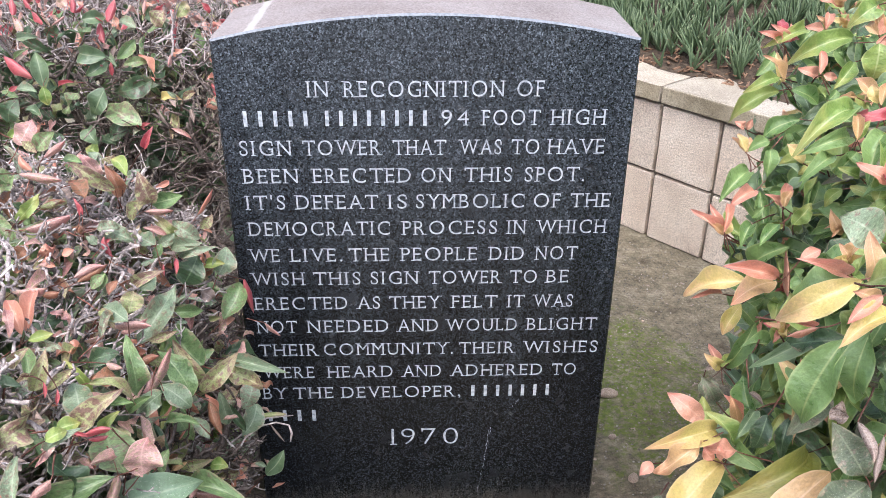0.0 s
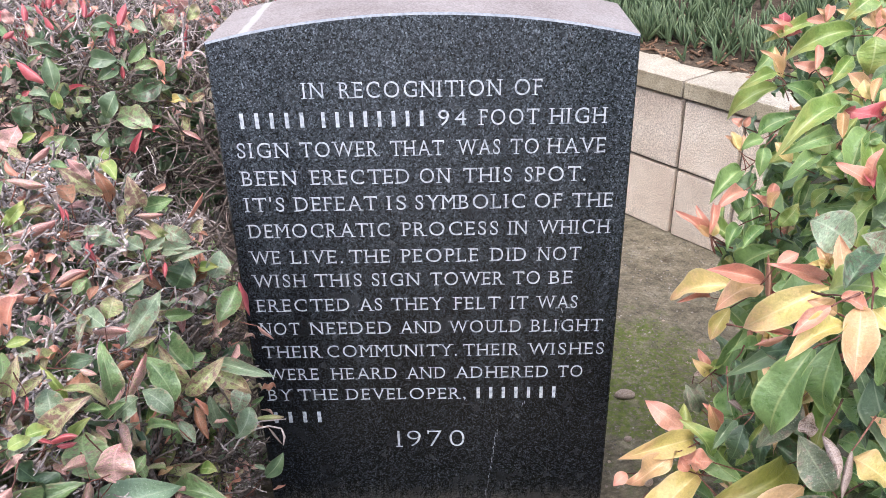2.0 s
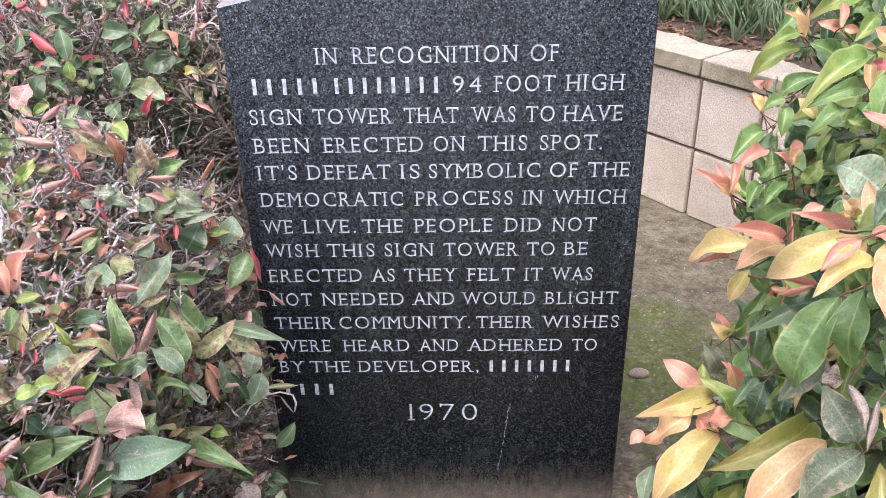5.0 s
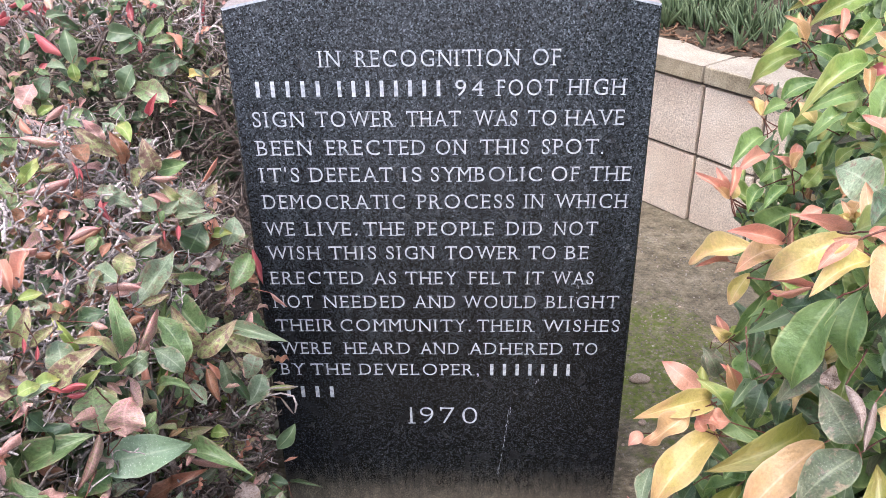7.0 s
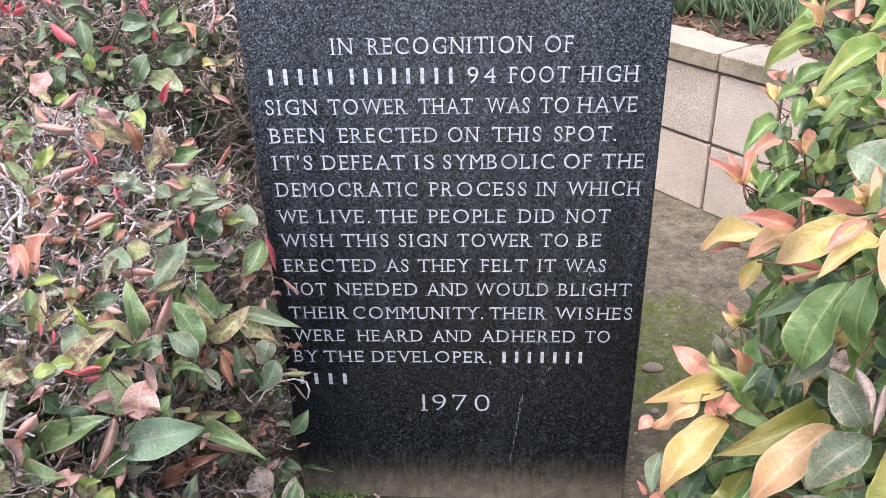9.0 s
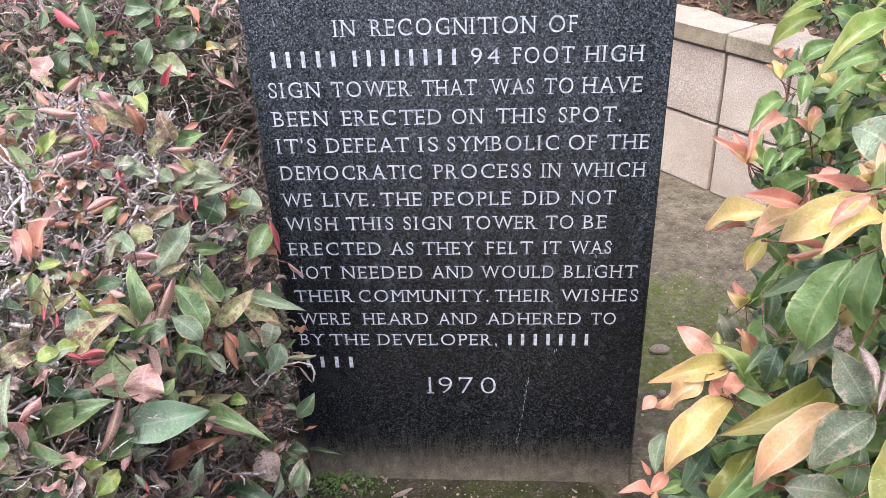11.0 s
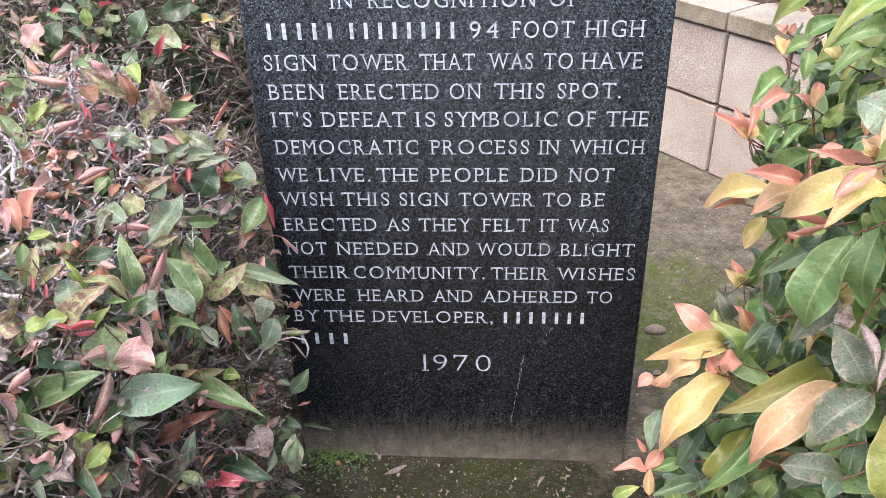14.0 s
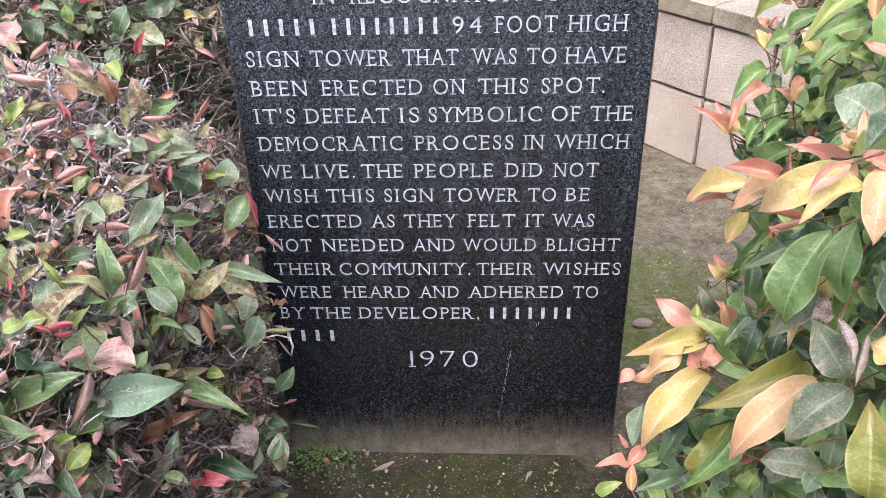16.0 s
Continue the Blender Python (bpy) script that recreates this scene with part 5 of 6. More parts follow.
# crumpled scraps of faded leaf among the clipped twig ends
for _ in range(650):
    p, n = front_surface(rng.uniform(0.3, 0.8), rng.uniform(-0.9, -0.06))
    if p.z < 0.7 and rng.random() < 0.7:
        continue
    p = p - n * rng.uniform(-0.004, 0.04)
    way = Vector((rng.uniform(-1, 1), rng.uniform(-1, 1), rng.uniform(-0.3, 0.9))).normalized()
    ln = rng.uniform(0.012, 0.032)
    front.leaf(p, p + way * ln, ln * rng.uniform(0.3, 0.6), rng.choice(["pink", "pink", "pink", "rust", "coral", "mottled", "dry", "mottled", "grey", "coral"]), n + Vector((rng.uniform(-1, 1), rng.uniform(-1, 1), 0.2)), rng.choice(["curl", "cup", "wavy", "fold"]), rng.uniform(-60, 60), alone=False)
front.close("leaves deep inside the clipped shrub", "grey woody branches and clipped twigs")

# ---- hedge behind the stone ----
BACK = [(1.9, 0.9), (0.78, 0.86), (0.56, 0.80), (0.46, 0.66), (0.48, 0.4), (0.52, 0.0)]
back = Bush("rear_hedge", "clipped hedge with red tips and bare grey twigs", (-0.8, 1.0, 0.0), 47, (0.0, 0.7, -0.5), (1, 0.055, ["dark", "green", "dark"]))
rng = back.rng


def back_surface(s, x):
    (y, z), (ny, nz) = on_profile(BACK, s)
    n = Vector((0.0, -abs(ny), abs(nz))).normalized()
    return Vector((x, y + 0.12 * max(0.0, x + 0.45), z)), n


def back_inside(p):
    return p.z < 0.88 and p.y > reach(BACK, p.z)


def back_hero():
    leaf = back.stalked
    leaf((-0.598, 0.576, 0.563), (-0.614, 0.572, 0.521), 0.042, "waxy", (0.24, -1.05, 0.43), "fold")
    leaf((-0.605, 0.618, 0.554), (-0.546, 0.571, 0.532), 0.047, "dark", (0.56, -0.75, 0.52), "arch")
    leaf((-0.553, 0.657, 0.523), (-0.526, 0.664, 0.524), 0.040, "dark", (0.03, -1.09, 0.52), "fold")
    leaf((-0.596, 0.601, 0.470), (-0.563, 0.597, 0.491), 0.048, "dark", (0.56, -0.72, 0.54), "cup")
    leaf((-0.538, 0.583, 0.447), (-0.500, 0.583, 0.461), 0.040, "dark", (0.48, -0.69, 0.93), "fold")
    leaf((-0.540, 0.608, 0.474), (-0.510, 0.613, 0.495), 0.040, "dark", (0.43, -0.87, 0.53), "cup")
    leaf((-0.626, 0.539, 0.607), (-0.589, 0.561, 0.609), 0.034, "dark", (0.69, -0.70, 0.68), "fold")
    leaf((-0.672, 0.483, 0.629), (-0.633, 0.463, 0.626), 0.036, "dark", (0.43, -0.68, 0.84), "cup")
    leaf((-0.608, 0.475, 0.645), (-0.647, 0.482, 0.656), 0.043, "dark", (0.43, -0.91, 0.46), "flat")
    leaf((-0.684, 0.461, 0.658), (-0.660, 0.435, 0.637), 0.035, "waxy", (0.02, -1.09, 0.71), "fold")
    leaf((-0.754, 0.377, 0.645), (-0.724, 0.391, 0.678), 0.037, "green", (0.41, -0.92, 0.93), "fold")
    leaf((-0.798, 0.369, 0.674), (-0.771, 0.379, 0.689), 0.018, "lime", (0.22, -0.77, 0.52), "fold")
    leaf((-0.733, 0.421, 0.759), (-0.740, 0.431, 0.824), 0.047, "waxy", (0.28, -0.84, 0.82), "cup")
    leaf((-0.726, 0.402, 0.765), (-0.723, 0.400, 0.728), 0.034, "lime", (0.21, -0.73, 0.66), "cup")
    leaf((-0.642, 0.525, 0.787), (-0.713, 0.541, 0.800), 0.039, "waxy", (0.11, -0.92, 0.32), "arch")
    leaf((-0.651, 0.542, 0.773), (-0.683, 0.507, 0.757), 0.032, "waxy", (0.73, -0.78, 0.83), "fold")
    leaf((-0.621, 0.526, 0.783), (-0.587, 0.555, 0.816), 0.026, "green", (0.73, -0.76, 0.53), "fold")
    leaf((-0.551, 0.513, 0.744), (-0.625, 0.485, 0.728), 0.044, "dark", (0.58, -1.01, 0.43), "flat")
    leaf((-0.571, 0.452, 0.666), (-0.652, 0.502, 0.700), 0.051, "green", (0.24, -0.65, 0.55), "flat")
    leaf((-0.631, 0.459, 0.743), (-0.671, 0.460, 0.688), 0.043, "waxy", (0.10, -0.75, 0.53), "flat")
    leaf((-0.587, 0.567, 0.836), (-0.624, 0.591, 0.850), 0.036, "grey", (0.72, -0.95, 0.39), "cup")
    leaf((-0.684, 0.541, 0.859), (-0.643, 0.567, 0.859), 0.028, "waxy", (0.12, -0.81, 0.34), "fold")
    leaf((-0.774, 0.439, 0.846), (-0.735, 0.441, 0.851), 0.017, "grey", (0.24, -0.62, 0.34), "fold")
    leaf((-0.542, 0.513, 0.703), (-0.499, 0.502, 0.709), 0.020, "yellow", (0.24, -0.66, 0.61), "fold")
    leaf((-0.492, 0.496, 0.706), (-0.467, 0.507, 0.722), 0.017, "mottled", (-0.08, -0.95, 0.49), "fold")
    leaf((-0.540, 0.583, 0.615), (-0.506, 0.568, 0.613), 0.019, "lime", (0.30, -1.13, 0.52), "fold")
    leaf((-0.609, 0.520, 0.772), (-0.560, 0.539, 0.776), 0.021, "green", (0.13, -0.72, 0.39), "arch")
    leaf((-0.786, 0.415, 0.756), (-0.737, 0.394, 0.758), 0.030, "grey", (0.50, -0.61, 0.54), "cup")
    leaf((-0.768, 0.402, 0.719), (-0.738, 0.391, 0.710), 0.018, "waxy", (0.67, -0.73, 0.61), "fold")
    leaf((-0.815, 0.389, 0.785), (-0.814, 0.416, 0.814), 0.026, "waxy", (0.77, -0.65, 0.81), "cup")
    leaf((-0.803, 0.437, 0.814), (-0.745, 0.407, 0.785), 0.050, "red", (0.69, -0.79, 0.73), "curl")
    leaf((-0.657, 0.563, 0.847), (-0.644, 0.535, 0.813), 0.040, "red", (0.52, -1.02, 0.77), "curl")
    leaf((-0.636, 0.553, 0.852), (-0.628, 0.597, 0.889), 0.045, "red", (0.74, -0.68, 0.63), "curl")
    leaf((-0.686, 0.569, 0.868), (-0.644, 0.543, 0.858), 0.015, "red", (0.08, -0.67, 0.62), "curl")
    leaf((-0.693, 0.531, 0.874), (-0.701, 0.560, 0.904), 0.029, "red", (0.50, -0.86, 0.66), "curl")
    leaf((-0.698, 0.549, 0.870), (-0.682, 0.566, 0.884), 0.016, "red", (-0.01, -0.69, 0.26), "curl")
    leaf((-0.730, 0.467, 0.868), (-0.757, 0.493, 0.889), 0.028, "red", (0.67, -0.74, 0.74), "curl")
    leaf((-0.726, 0.490, 0.857), (-0.736, 0.487, 0.890), 0.016, "pink", (0.17, -0.80, 0.44), "curl")
    leaf((-0.731, 0.507, 0.855), (-0.701, 0.505, 0.874), 0.014, "pink", (0.39, -0.87, 0.28), "curl")
    leaf((-0.524, 0.603, 0.790), (-0.516, 0.619, 0.835), 0.017, "red", (0.29, -0.74, 0.63), "curl")
    leaf((-0.812, 0.427, 0.861), (-0.793, 0.437, 0.873), 0.030, "red", (0.68, -0.85, 0.27), "curl")
    leaf((-0.802, 0.455, 0.881), (-0.812, 0.454, 0.910), 0.023, "pink", (0.12, -0.85, 0.46), "wavy")
    leaf((-0.776, 0.453, 0.887), (-0.785, 0.476, 0.917), 0.032, "red", (0.23, -0.88, 0.78), "curl")
    leaf((-0.745, 0.467, 0.895), (-0.768, 0.490, 0.914), 0.016, "red", (0.52, -0.69, 0.53), "curl")
    leaf((-0.451, 0.635, 0.850), (-0.464, 0.633, 0.873), 0.013, "red", (0.48, -1.16, 0.75), "fold")
    leaf((-0.676, 0.427, 0.766), (-0.712, 0.428, 0.757), 0.009, "red", (0.67, -0.92, 0.76), "fold")
    leaf((-0.635, 0.520, 0.750), (-0.633, 0.520, 0.779), 0.014, "red", (0.10, -1.07, 0.59), "cup")
    leaf((-0.793, 0.404, 0.756), (-0.777, 0.407, 0.764), 0.015, "red", (0.78, -0.75, 0.32), "cup")
    leaf((-0.719, 0.527, 0.887), (-0.703, 0.534, 0.904), 0.021, "pink", (0.39, -0.79, 0.51), "wavy")
    leaf((-0.577, 0.600, 0.856), (-0.577, 0.623, 0.883), 0.017, "pink", (0.60, -0.99, 0.68), "curl")
    leaf((-0.534, 0.526, 0.659), (-0.548, 0.533, 0.685), 0.016, "pink", (0.45, -0.84, 0.54), "wavy")
    leaf((-0.516, 0.628, 0.843), (-0.496, 0.645, 0.874), 0.029, "mottled", (0.62, -1.03, 0.74), "wavy")
    leaf((-0.563, 0.620, 0.826), (-0.541, 0.629, 0.856), 0.037, "mottled", (0.27, -1.10, 0.70), "wavy")
    leaf((-0.747, 0.503, 0.899), (-0.738, 0.509, 0.921), 0.033, "red", (0.13, -1.10, 0.32), "curl")
    leaf((-0.759, 0.439, 0.861), (-0.782, 0.464, 0.885), 0.037, "pink", (0.76, -0.94, 0.58), "curl")
    leaf((-0.662, 0.437, 0.613), (-0.685, 0.438, 0.626), 0.030, "lime", (0.05, -0.91, 0.91), "fold")
    leaf((-0.812, 0.411, 0.691), (-0.789, 0.421, 0.732), 0.041, "dark", (0.32, -0.94, 0.36), "flat")
    leaf((-0.719, 0.423, 0.659), (-0.737, 0.398, 0.649), 0.042, "dark", (0.67, -0.70, 0.81), "flat")


for _ in range(60):
    x, y = rng.uniform(-1.5, -0.2), rng.uniform(0.58, 1.5)
    pts = back.stem((x, y, -0.02), (rng.uniform(-0.25, 0.25), rng.uniform(-0.3, 0.2), 1.0), 0.8, rng.uniform(0.007, 0.013), back_inside)
    for p in pts[2:]:
        for _ in range(4):
            back.dark.wander(rng, p, (rng.uniform(-1, 1), rng.uniform(-1, 0.6), rng.uniform(0, 1)), rng.uniform(0.1, 0.22), 0.0036, 0.0015, 5, 0.5, back_inside)
back_hero()
for _ in range(4200):
    s, x = rng.uniform(0.3, 0.97), rng.uniform(-1.25, -0.2)
    p, n = back_surface(s, x)
    p = p - n * 0.14 * rng.random() ** 1.3 + n * 0.02 * uneven(p, 8)
    way = n * rng.uniform(0.0, 0.8) + Vector((rng.uniform(-1, 1), rng.uniform(-1, 1), rng.uniform(-0.6, 0.8)))
    r = rng.uniform(0.0009, 0.0018) if rng.random() < 0.8 else rng.uniform(0.0018, 0.0034)
    # low twigs take the dark bark, painting in the gap's shade
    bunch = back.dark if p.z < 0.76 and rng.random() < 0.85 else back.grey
    pts = bunch.wander(rng, p, way, rng.uniform(0.03, 0.12), r, r * 0.6, 4, 0.42)
    bunch.wander(rng, pts[2], way + Vector((rng.uniform(-1.5, 1.5), rng.uniform(-1.5, 1.5), rng.uniform(-0.8, 1.2))), rng.uniform(0.015, 0.04), r * 0.8, r * 0.6, 3, 0.6)
for _ in range(190):
    p, n = back_surface(rng.uniform(0.33, 0.7), rng.uniform(-1.1, -0.3))
    back.sprig(p, n + Vector((rng.uniform(-0.8, 0.8), rng.uniform(-0.8, 0.3), 0.5)), rng.randint(1, 3), rng.uniform(0.025, 0.05), 0.015, ["red", "red", "pink", "coral", "pink", "dry", "grey"], alone=False, shapes=("curl", "cup", "fold", "wavy"))
for _ in range(95):
    s, x = rng.uniform(0.2, 0.95), rng.uniform(-1.2, -0.25)
    p, n = back_surface(s, x)
    axis = n + Vector((rng.uniform(-0.5, 0.5), rng.uniform(-0.4, 0.3), rng.uniform(0.1, 0.8)))
    high = p.z > 0.83
    mix = ["red", "pink", "pink", "green", "dry"] if high else ["green", "dark", "dark", "grey", "green", "mottled"]
    if not high and rng.random() < 0.2:
        continue
    back.sprig(p - n * rng.uniform(0.02, 0.09), axis, rng.randint(2, 4), rng.uniform(0.045, 0.07), 0.016 if high else 0.026, mix, shapes=("flat", "fold", "arch", "wavy") if not high else ("fold", "cup", "arch", "curl"))
for _ in range(420):
    p, n = back_surface(rng.uniform(0.1, 1.0), rng.uniform(-1.5, -0.15))
    p = p - n * rng.uniform(0.08, 0.25)
    back.sprig(p, n + Vector((rng.uniform(-0.9, 0.9), rng.uniform(-0.9, 0.9), rng.uniform(-0.3, 0.8))), 4, 0.065, 0.027, ["dark", "dark", "green", "mottled"], alone=False)
back.close("dark leaves inside the hedge", "bare grey twigs and branches of the hedge")

# ---- golden-leaved shrub beside the path of the camera ----
GOLD = [(1.3, 1.3), (0.62, 1.24), (0.44, 1.14), (0.33, 1.0), (0.285, 0.86), (0.27, 0.7), (0.29, 0.45), (0.33, 0.2), (0.37, 0.0)]
gold = Bush("golden_shrub", "leafy shrub with golden, coral and green leaves", (0.75, -0.5, 0.0), 63, (0.7, 0.4, -0.4), (4, 0.05, ["fresh", "dark", "fresh", "lime", "waxy", "fresh"]))
rng = gold.rng


def gold_surface(s, y):
    (x, z), (nx, nz) = on_profile(GOLD, s)
    n = Vector((-abs(nx), -0.35, 0.25 + abs(nz))).normalized()
    return Vector((x + 0.4 * max(0.0, y + 0.62), y, z)), n


def gold_inside(p):
    return p.x > reach(GOLD, p.z) + 0.03 + 0.4 * max(0.0, p.y + 0.62)


def gold_hero():
    leaf = gold.stalked
    leaf((0.293, -0.696, 0.964), (0.241, -0.688, 0.925), 0.023, "yellow", (-0.48, -0.96, 0.56), "arch")
    leaf((0.315, -0.679, 0.950), (0.304, -0.678, 0.990), 0.018, "orange", (-0.17, -0.65, 0.65), "flat")
    leaf((0.288, -0.724, 0.982), (0.315, -0.719, 0.980), 0.014, "yellow", (-0.67, -0.98, 0.64), "wavy")
    leaf((0.263, -0.794, 1.010), (0.253, -0.825, 0.986), 0.019, "orange", (-0.17, -0.61, 0.64), "flat")
    leaf((0.252, -0.802, 1.004), (0.219, -0.816, 0.995), 0.014, "yellow", (-0.22, -0.58, 1.04), "fold")
    leaf((0.242, -0.804, 1.017), (0.221, -0.814, 1.006), 0.013, "coral", (-0.26, -0.77, 0.64), "cup")
    leaf((0.267, -0.798, 1.011), (0.285, -0.797, 0.994), 0.016, "yellow", (-0.08, -0.58, 0.84), "wavy")
    leaf((0.255, -0.787, 1.013), (0.266, -0.798, 1.011), 0.009, "coral", (-0.35, -0.59, 1.00), "fold")
    leaf((0.260, -0.776, 0.995), (0.245, -0.772, 1.001), 0.010, "orange", (-0.32, -0.80, 0.64), "fold")
    leaf((0.311, -0.646, 0.939), (0.272, -0.653, 0.957), 0.012, "coral", (-0.75, -1.02, 0.87), "fold")
    leaf((0.298, -0.596, 0.925), (0.315, -0.593, 0.933), 0.016, "coral", (-0.37, -0.89, 1.06), "cup")
    leaf((0.327, -0.506, 0.856), (0.278, -0.499, 0.866), 0.017, "coral", (-0.57, -0.74, 0.68), "fold")
    leaf((0.333, -0.487, 0.840), (0.287, -0.508, 0.832), 0.025, "orange", (-0.47, -0.78, 1.03), "flat")
    leaf((0.317, -0.466, 0.828), (0.258, -0.446, 0.804), 0.024, "yellow", (-0.52, -0.68, 0.88), "fold")
    leaf((0.316, -0.463, 0.800), (0.297, -0.474, 0.770), 0.025, "yellow", (-0.56, -0.83, 0.59), "cup")
    leaf((0.300, -0.449, 0.804), (0.266, -0.462, 0.810), 0.008, "coral", (0.09, -0.70, 1.08), "fold")
    leaf((0.337, -0.457, 0.774), (0.307, -0.473, 0.721), 0.020, "fresh", (0.06, -0.65, 0.80), "arch")
    leaf((0.315, -0.611, 0.861), (0.265, -0.631, 0.845), 0.016, "waxy", (-0.10, -0.87, 0.69), "arch")
    leaf((0.284, -0.710, 0.924), (0.258, -0.720, 0.855), 0.032, "fresh", (-0.47, -0.53, 0.77), "flat")
    leaf((0.295, -0.719, 0.936), (0.294, -0.724, 0.875), 0.024, "fresh", (-0.66, -0.61, 0.77), "flat")
    leaf((0.308, -0.752, 0.950), (0.318, -0.757, 0.912), 0.018, "dark", (-0.05, -0.77, 0.69), "fold")
    leaf((0.256, -0.668, 0.913), (0.292, -0.659, 0.900), 0.006, "coral", (-0.58, -0.70, 0.66), "fold")
    leaf((0.278, -0.684, 0.917), (0.254, -0.688, 0.913), 0.011, "coral", (-0.55, -0.52, 0.65), "curl")
    leaf((0.285, -0.727, 0.864), (0.285, -0.724, 0.880), 0.013, "dry", (-0.44, -0.46, 0.92), "wavy")
    leaf((0.240, -0.603, 0.765), (0.209, -0.590, 0.786), 0.020, "coral", (-0.61, -0.78, 0.82), "flat")
    leaf((0.243, -0.625, 0.774), (0.185, -0.650, 0.777), 0.022, "gold", (-0.25, -0.96, 0.82), "arch")
    leaf((0.223, -0.651, 0.783), (0.184, -0.654, 0.751), 0.018, "orange", (-0.45, -0.54, 0.78), "wavy")
    leaf((0.272, -0.605, 0.764), (0.255, -0.605, 0.794), 0.016, "coral", (-0.23, -0.48, 0.90), "cup")
    leaf((0.256, -0.638, 0.766), (0.232, -0.630, 0.798), 0.016, "lime", (-0.04, -0.59, 0.97), "fold")
    leaf((0.253, -0.651, 0.771), (0.227, -0.643, 0.771), 0.016, "coral", (0.03, -0.51, 1.21), "wavy")
    leaf((0.186, -0.643, 0.752), (0.174, -0.650, 0.746), 0.011, "coral", (0.06, -0.65, 1.17), "fold")
    leaf((0.330, -0.746, 0.878), (0.318, -0.743, 0.892), 0.013, "orange", (-0.29, -0.79, 1.15), "fold")
    leaf((0.319, -0.776, 0.865), (0.300, -0.757, 0.873), 0.023, "gold", (-0.05, -0.42, 1.05), "wavy")
    leaf((0.277, -0.536, 0.733), (0.260, -0.536, 0.762), 0.018, "dusty", (-0.56, -0.51, 1.02), "fold")
    leaf((0.309, -0.569, 0.872), (0.314, -0.537, 0.903), 0.013, "rust", (-0.23, -0.76, 0.96), "curl")
    leaf((0.427, -0.201, 0.942), (0.370, -0.200, 0.907), 0.023, "lime", (-0.74, -0.68, 0.34), "arch")
    leaf((0.414, -0.299, 0.940), (0.378, -0.293, 0.916), 0.030, "fresh", (-0.11, -0.74, 0.85), "cup")
    leaf((0.393, -0.448, 0.999), (0.330, -0.488, 0.985), 0.024, "lime", (-0.64, -0.78, 0.54), "arch")
    leaf((0.380, -0.475, 0.985), (0.334, -0.495, 0.980), 0.017, "fresh", (-0.42, -0.84, 0.39), "arch")
    leaf((0.363, -0.488, 0.972), (0.330, -0.502, 0.959), 0.015, "fresh", (-0.39, -0.67, 0.74), "arch")
    leaf((0.376, -0.501, 0.981), (0.358, -0.508, 0.962), 0.016, "fresh", (-0.19, -0.84, 0.40), "fold")
    leaf((0.378, -0.532, 1.010), (0.355, -0.564, 0.984), 0.019, "fresh", (-0.76, -0.82, 0.58), "fold")
    leaf((0.360, -0.439, 0.945), (0.347, -0.426, 0.961), 0.013, "yellow", (-0.57, -0.87, 0.94), "fold")
    leaf((0.399, -0.298, 0.975), (0.436, -0.292, 0.956), 0.030, "fresh", (-0.26, -0.70, 0.62), "cup")
    leaf((0.464, -0.295, 1.004), (0.433, -0.324, 0.984), 0.024, "lime", (-0.19, -1.09, 0.79), "cup")
    leaf((0.498, -0.216, 1.010), (0.425, -0.215, 0.984), 0.027, "lime", (-0.14, -0.92, 0.72), "arch")
    leaf((0.506, -0.069, 0.983), (0.447, -0.101, 0.977), 0.018, "lime", (-0.63, -1.08, 0.54), "arch")
    leaf((0.412, -0.161, 0.949), (0.436, -0.149, 0.978), 0.027, "fresh", (0.00, -0.80, 0.33), "cup")
    leaf((0.416, -0.218, 0.964), (0.375, -0.229, 0.954), 0.016, "lime", (-0.35, -0.79, 0.59), "arch")
    leaf((0.472, -0.320, 1.031), (0.470, -0.330, 0.994), 0.035, "lime", (-0.15, -0.95, 0.70), "flat")
    leaf((0.487, -0.270, 1.059), (0.456, -0.286, 1.044), 0.026, "lime", (-0.28, -0.83, 0.42), "arch")
    leaf((0.425, -0.214, 0.957), (0.404, -0.199, 0.987), 0.011, "orange", (-0.02, -0.99, 0.81), "fold")
    leaf((0.431, -0.197, 0.952), (0.423, -0.186, 0.986), 0.012, "yellow", (-0.39, -1.08, 0.75), "fold")
    leaf((0.440, -0.175, 0.945), (0.442, -0.167, 0.979), 0.010, "orange", (-0.64, -1.10, 0.41), "cup")
    leaf((0.433, -0.285, 0.987), (0.440, -0.263, 1.009), 0.015, "coral", (-0.06, -0.95, 0.63), "cup")
    leaf((0.440, -0.266, 0.980), (0.417, -0.266, 0.990), 0.014, "coral", (-0.70, -0.93, 0.83), "fold")
    leaf((0.432, -0.295, 0.990), (0.446, -0.300, 0.988), 0.010, "coral", (-0.52, -0.98, 0.33), "fold")
    leaf((0.469, -0.088, 0.971), (0.452, -0.092, 0.997), 0.013, "coral", (-0.08, -0.76, 0.73), "fold")
    leaf((0.470, -0.089, 0.972), (0.473, -0.062, 0.999), 0.014, "red", (-0.28, -0.91, 0.60), "fold")
    leaf((0.474, -0.080, 0.969), (0.482, -0.077, 0.995), 0.012, "coral", (0.03, -1.10, 0.65), "fold")
    leaf((0.467, -0.088, 0.971), (0.437, -0.091, 0.988), 0.013, "coral", (-0.25, -0.74, 0.45), "fold")
    leaf((0.474, -0.084, 0.972), (0.495, -0.080, 0.977), 0.012, "red", (-0.27, -0.71, 0.67), "fold")
    leaf((0.438, -0.405, 0.994), (0.421, -0.384, 1.015), 0.015, "orange", (-0.57, -0.79, 0.89), "fold")
    leaf((0.433, -0.415, 0.997), (0.428, -0.405, 1.014), 0.012, "yellow", (-0.51, -0.70, 0.50), "fold")
